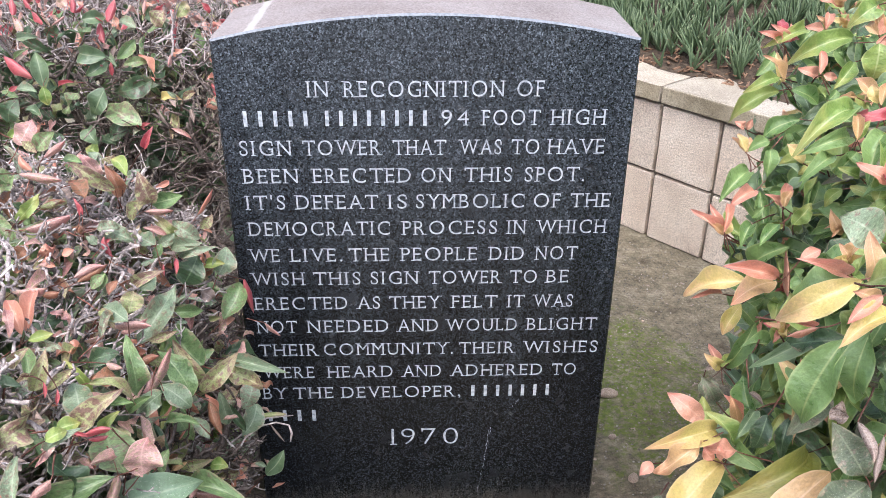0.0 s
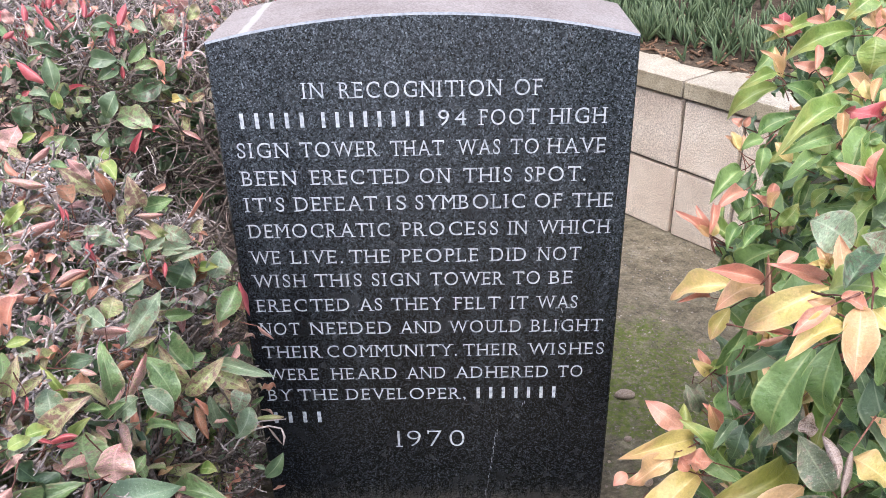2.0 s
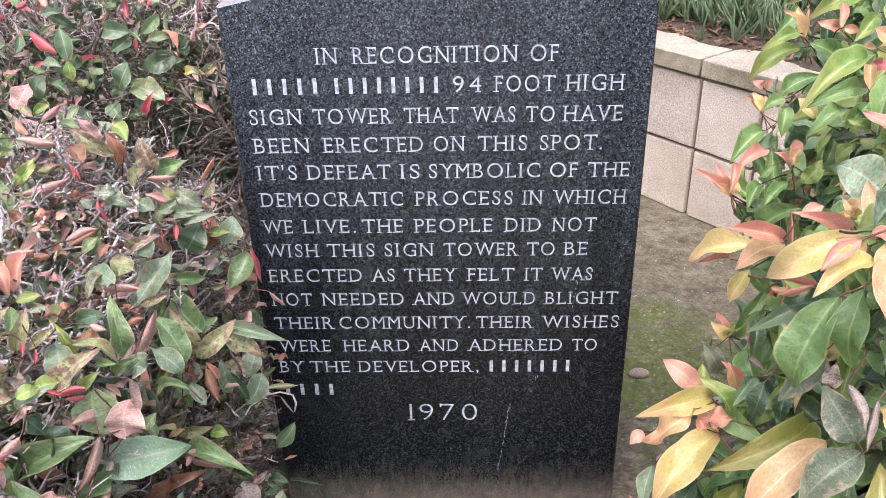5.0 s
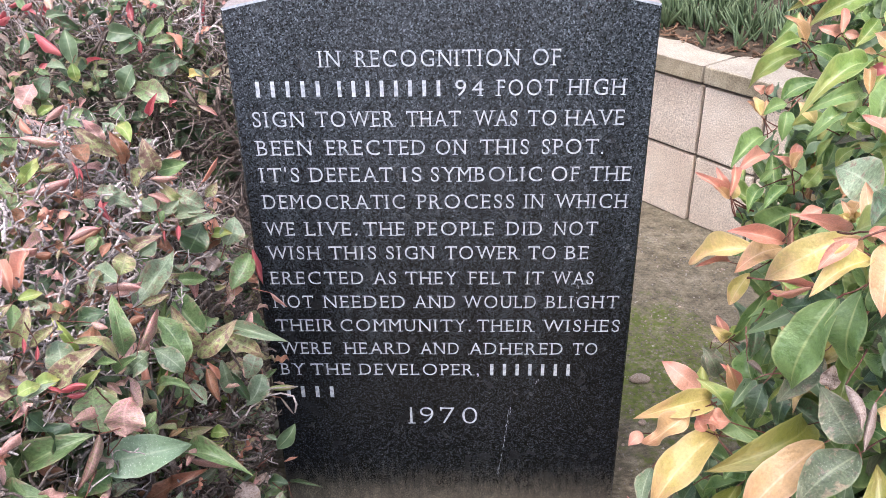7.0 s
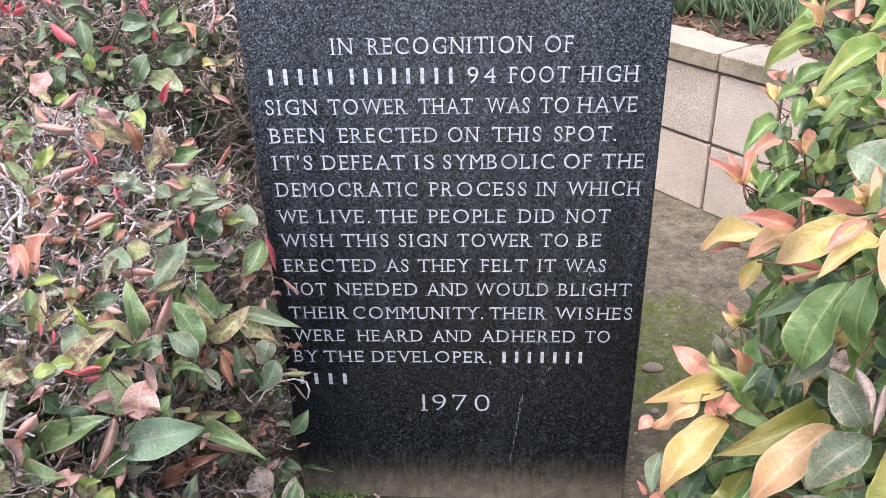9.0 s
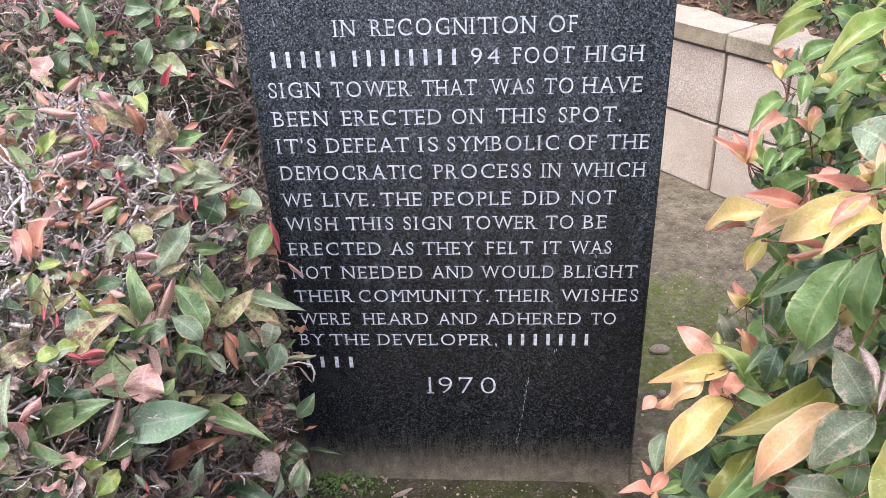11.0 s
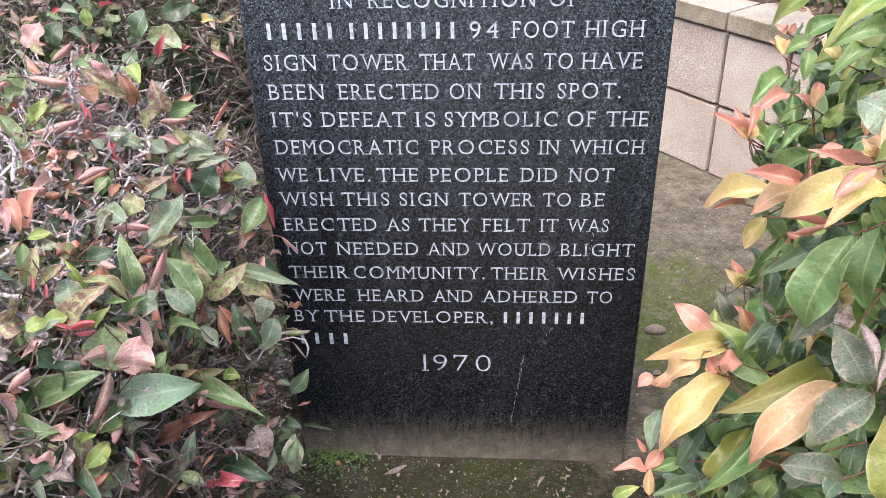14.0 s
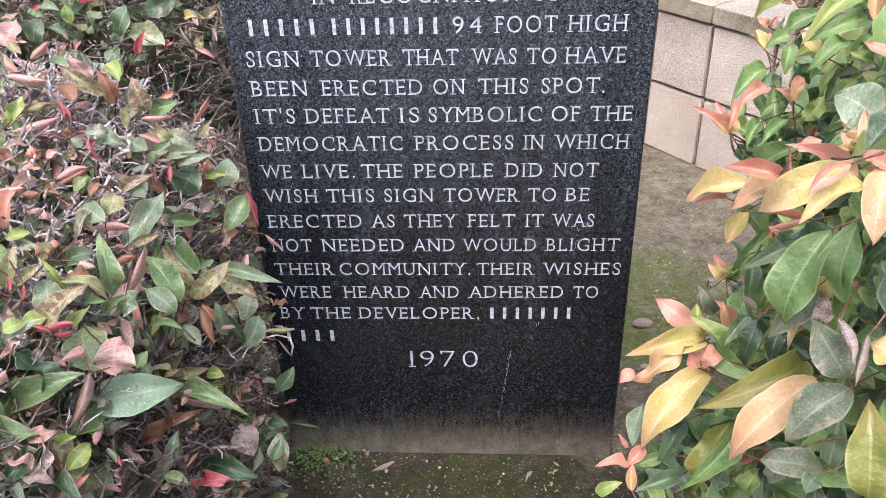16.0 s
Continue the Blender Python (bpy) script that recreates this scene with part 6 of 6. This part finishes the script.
    leaf((0.428, -0.429, 1.000), (0.442, -0.407, 1.016), 0.013, "orange", (-0.68, -0.83, 0.72), "cup")
    leaf((0.425, -0.461, 0.999), (0.428, -0.448, 1.019), 0.014, "yellow", (-0.08, -0.78, 0.44), "fold")
    leaf((0.435, -0.451, 0.989), (0.389, -0.467, 1.007), 0.017, "red", (-0.05, -0.63, 0.69), "wavy")
    leaf((0.372, -0.504, 0.993), (0.378, -0.482, 1.012), 0.010, "orange", (-0.60, -0.99, 0.89), "fold")
    leaf((0.383, -0.483, 0.985), (0.391, -0.482, 1.004), 0.009, "lime", (-0.69, -0.98, 0.55), "fold")
    leaf((0.382, -0.483, 0.984), (0.394, -0.478, 0.986), 0.008, "coral", (-0.17, -0.76, 0.68), "fold")
    leaf((0.479, -0.180, 1.012), (0.487, -0.165, 1.030), 0.012, "coral", (-0.36, -1.07, 0.32), "fold")
    leaf((0.494, -0.143, 1.003), (0.473, -0.138, 1.006), 0.012, "coral", (-0.69, -1.12, 0.82), "fold")
    leaf((0.486, -0.166, 1.007), (0.473, -0.167, 1.025), 0.011, "orange", (-0.22, -0.78, 0.63), "fold")
    leaf((0.488, -0.284, 1.031), (0.482, -0.284, 1.062), 0.014, "orange", (-0.25, -0.85, 0.65), "fold")
    leaf((0.484, -0.294, 1.033), (0.493, -0.286, 1.053), 0.013, "coral", (-0.43, -1.05, 0.74), "fold")
    leaf((0.480, -0.298, 1.034), (0.477, -0.282, 1.047), 0.011, "orange", (-0.69, -0.69, 0.41), "fold")
    leaf((0.473, -0.311, 1.030), (0.486, -0.317, 1.027), 0.014, "coral", (-0.14, -0.96, 0.49), "fold")
    leaf((0.357, -0.305, 0.903), (0.346, -0.286, 0.915), 0.010, "orange", (-0.01, -1.12, 0.93), "cup")
    leaf((0.356, -0.306, 0.904), (0.352, -0.288, 0.921), 0.010, "yellow", (-0.03, -0.72, 0.53), "fold")
    leaf((0.359, -0.302, 0.902), (0.364, -0.294, 0.918), 0.010, "orange", (-0.13, -1.04, 0.86), "fold")
    leaf((0.385, -0.219, 0.901), (0.374, -0.219, 0.910), 0.012, "coral", (0.03, -0.67, 0.59), "fold")
    leaf((0.392, -0.211, 0.896), (0.397, -0.210, 0.909), 0.009, "coral", (-0.24, -1.09, 0.72), "fold")
    leaf((0.338, -0.461, 0.909), (0.346, -0.445, 0.929), 0.011, "coral", (-0.22, -0.65, 0.79), "fold")
    leaf((0.338, -0.465, 0.911), (0.346, -0.461, 0.927), 0.010, "orange", (-0.54, -0.67, 0.82), "fold")
    leaf((0.343, -0.447, 0.902), (0.327, -0.449, 0.917), 0.009, "coral", (-0.24, -0.93, 0.92), "fold")
    leaf((0.336, -0.395, 0.896), (0.306, -0.415, 0.889), 0.016, "coral", (-0.01, -0.78, 0.83), "fold")
    leaf((0.292, -0.443, 0.871), (0.261, -0.434, 0.895), 0.010, "coral", (0.11, -0.92, 0.54), "fold")
    leaf((0.292, -0.442, 0.873), (0.280, -0.430, 0.898), 0.009, "coral", (-0.24, -0.80, 0.63), "fold")
    leaf((0.289, -0.453, 0.878), (0.299, -0.425, 0.900), 0.009, "coral", (-0.05, -0.65, 0.88), "fold")
    leaf((0.293, -0.443, 0.872), (0.284, -0.445, 0.889), 0.010, "orange", (-0.02, -0.85, 0.50), "cup")
    leaf((0.294, -0.442, 0.870), (0.299, -0.438, 0.884), 0.010, "yellow", (-0.18, -1.09, 0.90), "fold")
    leaf((0.290, -0.449, 0.873), (0.275, -0.443, 0.885), 0.008, "orange", (-0.56, -0.92, 0.99), "fold")
    leaf((0.352, -0.335, 0.893), (0.315, -0.365, 0.875), 0.022, "fresh", (-0.47, -0.93, 0.76), "fold")
    leaf((0.378, -0.313, 0.920), (0.355, -0.317, 0.911), 0.015, "fresh", (0.05, -0.75, 0.87), "fold")
    leaf((0.372, -0.335, 0.918), (0.365, -0.356, 0.896), 0.017, "fresh", (-0.10, -0.77, 0.64), "fold")
    leaf((0.388, -0.300, 0.922), (0.393, -0.301, 0.897), 0.012, "dark", (-0.03, -0.66, 0.54), "fold")
    leaf((0.378, -0.555, 0.988), (0.366, -0.568, 0.960), 0.018, "lime", (-0.33, -0.66, 0.58), "wavy")
    leaf((0.314, -0.673, 0.982), (0.289, -0.658, 0.995), 0.031, "grey", (-0.41, -1.03, 0.63), "flat")
    leaf((0.336, -0.677, 0.984), (0.317, -0.682, 0.993), 0.019, "grey", (-0.74, -0.66, 0.52), "flat")
    leaf((0.377, -0.490, 0.940), (0.363, -0.490, 0.923), 0.012, "lime", (-0.72, -0.98, 0.95), "arch")
    leaf((0.347, -0.473, 0.896), (0.359, -0.475, 0.919), 0.016, "lime", (-0.35, -1.03, 0.66), "wavy")
    leaf((0.326, -0.487, 0.903), (0.301, -0.510, 0.894), 0.017, "fresh", (-0.60, -0.97, 0.94), "cup")
    leaf((0.319, -0.444, 0.882), (0.303, -0.466, 0.871), 0.015, "fresh", (-0.47, -0.81, 0.85), "fold")
    leaf((0.327, -0.446, 0.902), (0.317, -0.445, 0.889), 0.011, "fresh", (-0.04, -1.01, 0.86), "cup")
    leaf((0.389, -0.559, 0.992), (0.372, -0.582, 0.972), 0.017, "fresh", (-0.70, -0.97, 0.42), "fold")
    leaf((0.423, -0.335, 0.974), (0.434, -0.327, 0.984), 0.014, "fresh", (0.00, -0.82, 0.54), "cup")
    leaf((0.427, -0.385, 0.993), (0.412, -0.379, 0.993), 0.007, "orange", (-0.64, -0.64, 0.86), "fold")
    leaf((0.391, -0.423, 0.996), (0.405, -0.433, 1.002), 0.010, "fresh", (-0.75, -0.67, 0.74), "arch")
    leaf((0.372, -0.547, 1.007), (0.382, -0.549, 1.013), 0.010, "fresh", (-0.74, -0.99, 0.46), "fold")
    leaf((0.373, -0.519, 0.965), (0.355, -0.517, 0.974), 0.010, "lime", (-0.37, -0.90, 0.83), "fold")
    leaf((0.197, -0.642, 0.714), (0.185, -0.668, 0.695), 0.015, "grey", (-0.55, -0.91, 0.83), "flat")
    leaf((0.246, -0.645, 0.755), (0.186, -0.687, 0.714), 0.031, "gold", (-0.50, -0.68, 0.86), "flat")
    leaf((0.270, -0.670, 0.744), (0.215, -0.726, 0.703), 0.018, "fresh", (0.07, -0.87, 0.88), "arch")
    leaf((0.257, -0.677, 0.728), (0.233, -0.694, 0.672), 0.025, "olive", (-0.65, -0.86, 1.16), "wavy")
    leaf((0.308, -0.662, 0.778), (0.231, -0.710, 0.781), 0.030, "olive", (-0.35, -0.96, 0.81), "arch")
    leaf((0.292, -0.724, 0.814), (0.231, -0.751, 0.765), 0.028, "orange", (-0.65, -0.78, 0.91), "flat")
    leaf((0.296, -0.762, 0.838), (0.255, -0.780, 0.812), 0.028, "dusty", (-0.68, -0.93, 1.08), "flat")
    leaf((0.289, -0.767, 0.851), (0.269, -0.749, 0.880), 0.025, "dusty", (-0.69, -0.81, 0.95), "flat")
    leaf((0.251, -0.760, 0.773), (0.299, -0.761, 0.768), 0.021, "dusty", (0.08, -0.66, 0.83), "flat")
    leaf((0.312, -0.791, 0.769), (0.309, -0.766, 0.828), 0.030, "olive", (-0.31, -0.51, 0.74), "flat")
    leaf((0.277, -0.761, 0.893), (0.281, -0.783, 0.877), 0.019, "dry", (-0.67, -0.98, 0.70), "curl")
    leaf((0.298, -0.761, 0.880), (0.290, -0.777, 0.853), 0.014, "dry", (-0.55, -0.66, 0.70), "curl")
    leaf((0.183, -0.676, 0.677), (0.157, -0.680, 0.685), 0.011, "coral", (-0.13, -0.46, 1.27), "fold")
    leaf((0.184, -0.693, 0.668), (0.186, -0.679, 0.684), 0.009, "orange", (-0.14, -0.65, 0.98), "fold")
    leaf((0.183, -0.674, 0.677), (0.199, -0.660, 0.687), 0.012, "coral", (-0.19, -0.88, 1.24), "fold")
    leaf((0.183, -0.663, 0.686), (0.175, -0.663, 0.701), 0.007, "coral", (-0.45, -0.60, 1.07), "cup")
    leaf((0.222, -0.683, 0.674), (0.188, -0.700, 0.677), 0.014, "waxy", (0.08, -0.88, 1.27), "fold")
    leaf((0.211, -0.667, 0.681), (0.189, -0.675, 0.678), 0.011, "fresh", (-0.17, -0.81, 0.78), "fold")
    leaf((0.231, -0.649, 0.701), (0.205, -0.678, 0.688), 0.016, "dark", (-0.46, -0.73, 0.87), "arch")
    leaf((0.157, -0.688, 0.659), (0.175, -0.691, 0.674), 0.011, "lime", (0.18, -0.78, 1.01), "fold")
    leaf((0.290, -0.696, 0.871), (0.258, -0.718, 0.846), 0.021, "dusty", (-0.08, -0.60, 0.61), "flat")
    leaf((0.273, -0.650, 0.809), (0.263, -0.655, 0.776), 0.018, "dark", (-0.36, -0.56, 0.77), "flat")
    leaf((0.272, -0.628, 0.795), (0.251, -0.652, 0.787), 0.012, "waxy", (-0.04, -0.92, 1.12), "fold")
    leaf((0.269, -0.610, 0.767), (0.257, -0.610, 0.796), 0.015, "orange", (-0.67, -1.01, 0.79), "cup")
    leaf((0.234, -0.651, 0.762), (0.228, -0.645, 0.772), 0.010, "coral", (-0.57, -0.68, 1.03), "fold")
    leaf((0.239, -0.655, 0.765), (0.238, -0.649, 0.776), 0.011, "coral", (-0.21, -0.65, 0.70), "cup")
    leaf((0.272, -0.612, 0.803), (0.287, -0.613, 0.788), 0.013, "dry", (-0.61, -0.65, 0.78), "curl")
    leaf((0.303, -0.471, 0.728), (0.294, -0.454, 0.746), 0.010, "coral", (-0.20, -0.99, 0.94), "fold")
    leaf((0.303, -0.471, 0.728), (0.285, -0.474, 0.746), 0.014, "yellow", (-0.55, -0.67, 0.88), "fold")
    leaf((0.301, -0.477, 0.732), (0.315, -0.467, 0.742), 0.014, "lime", (-0.39, -0.67, 0.87), "cup")
    leaf((0.284, -0.481, 0.731), (0.297, -0.475, 0.734), 0.010, "dry", (-0.16, -0.97, 0.85), "cup")
    leaf((0.280, -0.511, 0.744), (0.268, -0.527, 0.724), 0.020, "dusty", (-0.20, -0.76, 0.70), "wavy")
    leaf((0.296, -0.550, 0.800), (0.289, -0.573, 0.778), 0.014, "dark", (-0.12, -0.58, 0.81), "fold")
    leaf((0.238, -0.655, 0.743), (0.234, -0.663, 0.724), 0.015, "dark", (-0.39, -0.83, 0.86), "wavy")
    leaf((0.249, -0.682, 0.751), (0.242, -0.687, 0.744), 0.010, "fresh", (-0.44, -0.78, 1.06), "cup")
    leaf((0.260, -0.676, 0.674), (0.253, -0.691, 0.666), 0.015, "dark", (-0.02, -0.76, 1.20), "flat")
    leaf((0.263, -0.734, 0.763), (0.282, -0.730, 0.753), 0.009, "waxy", (0.09, -0.92, 0.72), "fold")
    leaf((0.283, -0.745, 0.768), (0.264, -0.746, 0.736), 0.013, "grey", (-0.21, -0.64, 0.83), "fold")
    leaf((0.272, -0.798, 0.798), (0.262, -0.808, 0.795), 0.013, "dark", (-0.44, -0.78, 0.97), "flat")


for _ in range(26):
    x, y = rng.uniform(0.5, 1.0), rng.uniform(-0.85, -0.1)
    pts = gold.stem((x, y, -0.02), (rng.uniform(-0.3, 0.1), rng.uniform(-0.2, 0.2), 1.0), 0.95, rng.uniform(0.008, 0.015), gold_inside)
    for p in pts[2:]:
        for _ in range(3):
            gold.grey.wander(rng, p, (rng.uniform(-1, 0.5), rng.uniform(-1, 1), rng.uniform(0.1, 1)), rng.uniform(0.1, 0.22), 0.0038, 0.0018, 5, 0.35, gold_inside)
gold_hero()
for _ in range(110):
    s, y = rng.uniform(0.3, 0.99), rng.uniform(-0.64, 0.02)
    p, n = gold_surface(s, y)
    p = p - n * rng.uniform(0.06, 0.14)
    axis = n + Vector((rng.uniform(-0.6, 0.4), rng.uniform(-0.5, 0.5), rng.uniform(0.2, 0.9)))
    young = rng.random() < 0.42
    mix = rng.choice([["yellow", "orange"], ["coral", "orange"], ["lime", "yellow"]]) if young else ["fresh", "lime", "fresh", "lime", "dark", "dusty"]
    gold.red.wander(rng, p - axis.normalized() * 0.09, axis, 0.09, 0.0015, 0.0011, 3, 0.15)
    gold.sprig(p, axis, rng.randint(4, 6), rng.uniform(0.04, 0.055) if young else rng.uniform(0.06, 0.085), 0.02 if young else 0.032, mix, spread=(0.45, 1.0) if young else (0.7, 1.3))
# young shoots crowd the face that looks at the stone and the path
for _ in range(330):
    s, y = rng.uniform(0.26, 0.86), rng.uniform(-0.66, 0.14)
    p, n = gold_surface(s, y)
    p = p - n * rng.uniform(0.015, 0.09)
    axis = n * 0.7 + Vector((rng.uniform(-0.5, 0.3), rng.uniform(-0.5, 0.4), rng.uniform(0.5, 1.1)))
    young = rng.choice([["orange", "yellow"], ["coral", "orange"], ["lime", "yellow"], ["coral", "coral", "red"], ["orange", "coral"], ["orange", "yellow"]])
    gold.shoot(p, axis, young, ["fresh", "lime", "fresh", "lime", "waxy", "fresh"], rng.uniform(0.75, 1.05))
for _ in range(700):
    p, n = gold_surface(rng.uniform(0.2, 1.0), rng.uniform(-0.85, 0.08))
    p = p - n * rng.uniform(0.12, 0.25)
    gold.sprig(p, n + Vector((rng.uniform(-0.9, 0.9), rng.uniform(-0.9, 0.9), rng.uniform(-0.3, 0.8))), 4, 0.078, 0.034, ["dusty", "fresh", "fresh", "dark", "grey", "lime", "dusty", "fresh"], alone=False)
gold.close("green leaves inside the golden shrub", "brown branches of the golden shrub")

# ---- small things on the ground ----


def pebble_mesh(rng, size):
    bm = bmesh.new()
    bmesh.ops.create_icosphere(bm, subdivisions=2, radius=size)
    sx, sy, sz = rng.uniform(0.8, 1.3), rng.uniform(0.7, 1.1), rng.uniform(0.45, 0.7)
    seed = rng.uniform(0, 50)
    for v in bm.verts:
        k = 1 + 0.28 * noise.noise(v.co / size * 0.9 + Vector((seed, 0, 0)))
        v.co = Vector((v.co.x * sx * k, v.co.y * sy * k, v.co.z * sz * k))
    return finish(bm, "pebble", PEBBLE, True)


rng = random.Random(77)
pebbles = [pebble_mesh(rng, 1.0) for _ in range(4)]
for i, (x, y, size) in enumerate(((0.432, 0.42, 0.021), (0.412, 0.27, 0.010), (0.59, 0.735, 0.004), (0.43, 0.14, 0.013), (-0.02, -0.035, 0.003), (0.1, -0.05, 0.003), (0.36, 0.2, 0.004))):
    ob = tagged(new("pebble", pebbles[i % 4]), "small weathered stone lying on the soil", "stone", "pebbles")
    ob.matrix_world = pose(x, y, ground_height(x, y) + size * 0.3, 0, 0, i * 50) @ Matrix.Scale(size, 4)


def build_grit():
    """Fine gravel scattered over the soil round the stone."""
    rng = random.Random(91)
    verts, faces = [], []
    for _ in range(7000):
        if rng.random() < 0.45:
            x, y = rng.uniform(-0.35, 0.42), rng.uniform(-0.3, -0.005)
        else:
            x, y = rng.uniform(0.31, 1.0), rng.uniform(0.0, 1.2)
        r = (0.0006 + 0.0017 * rng.random() ** 3) * (1.7 if y > 0 else 1.0)
        z = ground_height(x, y) + r * 0.3
        k = len(verts)
        for dx, dy, dz in ((1, 0, 0), (0, 1, 0), (-1, 0, 0), (0, -1, 0), (0, 0, 0.9), (0, 0, -0.9)):
            verts.append((x + dx * r * rng.uniform(0.7, 1.3), y + dy * r * rng.uniform(0.7, 1.3), z + dz * r))
        for a, b in ((0, 1), (1, 2), (2, 3), (3, 0)):
            faces += [(k + a, k + b, k + 4), (k + b, k + a, k + 5)]
    return tagged(new("grit", sheet("grit", verts, faces, GRIT, False)), "fine pale grit scattered on the soil", "gravel", kind="stuff")


build_grit()


def fallen(name, label, base, tip, width, colour, shape, up=(0, 0, 1)):
    ob = tagged(new(name, leaf_mesh(shape, 1, colour)), label, "leaf", "fallen leaves")
    ob.matrix_world = leaf_frame(base, tip, width, up)


fallen("fallen_leaf", "curled dry grey leaf lying on the soil", (-0.105, -0.03, 0.016), (-0.145, -0.05, 0.014), 0.012, "dry", "curl")
fallen("fallen_leaf", "curled dry grey leaf lying on the soil", (0.14, -0.07, 0.008), (0.155, -0.045, 0.01), 0.009, "dry", "cup")
fallen("fallen_leaf", "rust brown leaf lying among the weeds", (-0.24, -0.035, 0.024), (-0.225, -0.045, 0.022), 0.01, "rust", "flat")


def build_litter():
    """Scraps of dry leaf and bark on the soil before the stone."""
    rng = random.Random(8)
    verts, faces, uvs = [], [], []
    for _ in range(130):
        x, y = (rng.uniform(-0.3, 0.4), -rng.uniform(0.005, 0.25)) if rng.random() < 0.75 else (rng.uniform(0.33, 0.8), rng.uniform(0.0, 1.0))
        z = ground_height(x, y) + 0.003
        d = Vector((rng.uniform(-1, 1), rng.uniform(-1, 1), rng.uniform(0.0, 0.4))).normalized()
        m = leaf_frame((x, y, z), Vector((x, y, z)) + d * rng.uniform(0.005, 0.016), rng.uniform(0.003, 0.007), (rng.uniform(-0.4, 0.4), rng.uniform(-0.4, 0.4), 1))
        pts, fs, uv = SHAPES[(rng.choice(("curl", "cup", "wavy")), rng.randrange(3))]
        k = len(verts)
        verts.extend((m @ Vector(p))[:] for p in pts)
        faces.extend(tuple(i + k for i in f) for f in fs)
        uvs.extend(uv)
    return tagged(new("leaf_litter", sheet("leaf_litter", verts, faces, LEAF["dry"], True, uvs)), "scraps of dry brown leaf on the soil", "litter", kind="stuff")


build_litter()


def build_weeds():
    """A low cushion of tiny bright weeds at the foot of the stone."""
    rng = random.Random(15)
    verts, faces, uvs = [], [], []
    for _ in range(330):
        x, y = rng.gauss(-0.25, 0.034), -abs(rng.gauss(0.012, 0.032)) - 0.004
        z = ground_height(x, y) + rng.uniform(0.002, 0.018)
        d = Vector((rng.uniform(-1, 1), rng.uniform(-1, 1), rng.uniform(0.0, 0.9))).normalized()
        m = leaf_frame((x, y, z), Vector((x, y, z)) + d * rng.uniform(0.004, 0.009), rng.uniform(0.003, 0.005), (0, 0, 1))
        pts, fs, uv = SHAPES[("flat", 0)]
        k = len(verts)
        verts.extend((m @ Vector(p))[:] for p in pts)
        faces.extend(tuple(i + k for i in f) for f in fs)
        uvs.extend(uv)
    return tagged(new("weeds", sheet("weeds", verts, faces, WEED, True, uvs)), "tiny bright green weeds at the stone's foot", "plants", kind="stuff")


build_weeds()


def build_chips():
    """Bark chips along the front of the planting bed."""
    rng = random.Random(35)
    verts, faces = [], []
    for _ in range(420):
        u, v = rng.uniform(-0.6, 0.7), 0.15 + 0.25 * rng.random() ** 1.5
        c = Vector((u, v, bed_height(u, v) + rng.uniform(0.012, 0.026)))
        d = Vector((rng.uniform(-1, 1), rng.uniform(-1, 1), rng.uniform(-0.3, 0.3))).normalized()
        s = d.cross(Vector((0, 0, 1))).normalized()
        t = s.cross(d)
        ln, w, h = rng.uniform(0.008, 0.028), rng.uniform(0.002, 0.006), rng.uniform(0.001, 0.0025)
        k = len(verts)
        for a in (-1, 1):
            for b in (-1, 1):
                for e in (-1, 1):
                    verts.append(c + d * a * ln * rng.uniform(0.7, 1) + s * b * w * rng.uniform(0.5, 1) + t * e * h)
        for f in ((0, 1, 3, 2), (4, 6, 7, 5), (0, 4, 5, 1), (2, 3, 7, 6), (0, 2, 6, 4), (1, 5, 7, 3)):
            faces.append(tuple(k + i for i in f))
    ob = new("bark_chips", sheet("bark_chips", verts, faces, WOODCHIP, False))
    ob.matrix_world = wall_frame
    return tagged(ob, "brown bark chips and dry litter on the bed", "mulch", kind="stuff")


build_chips()
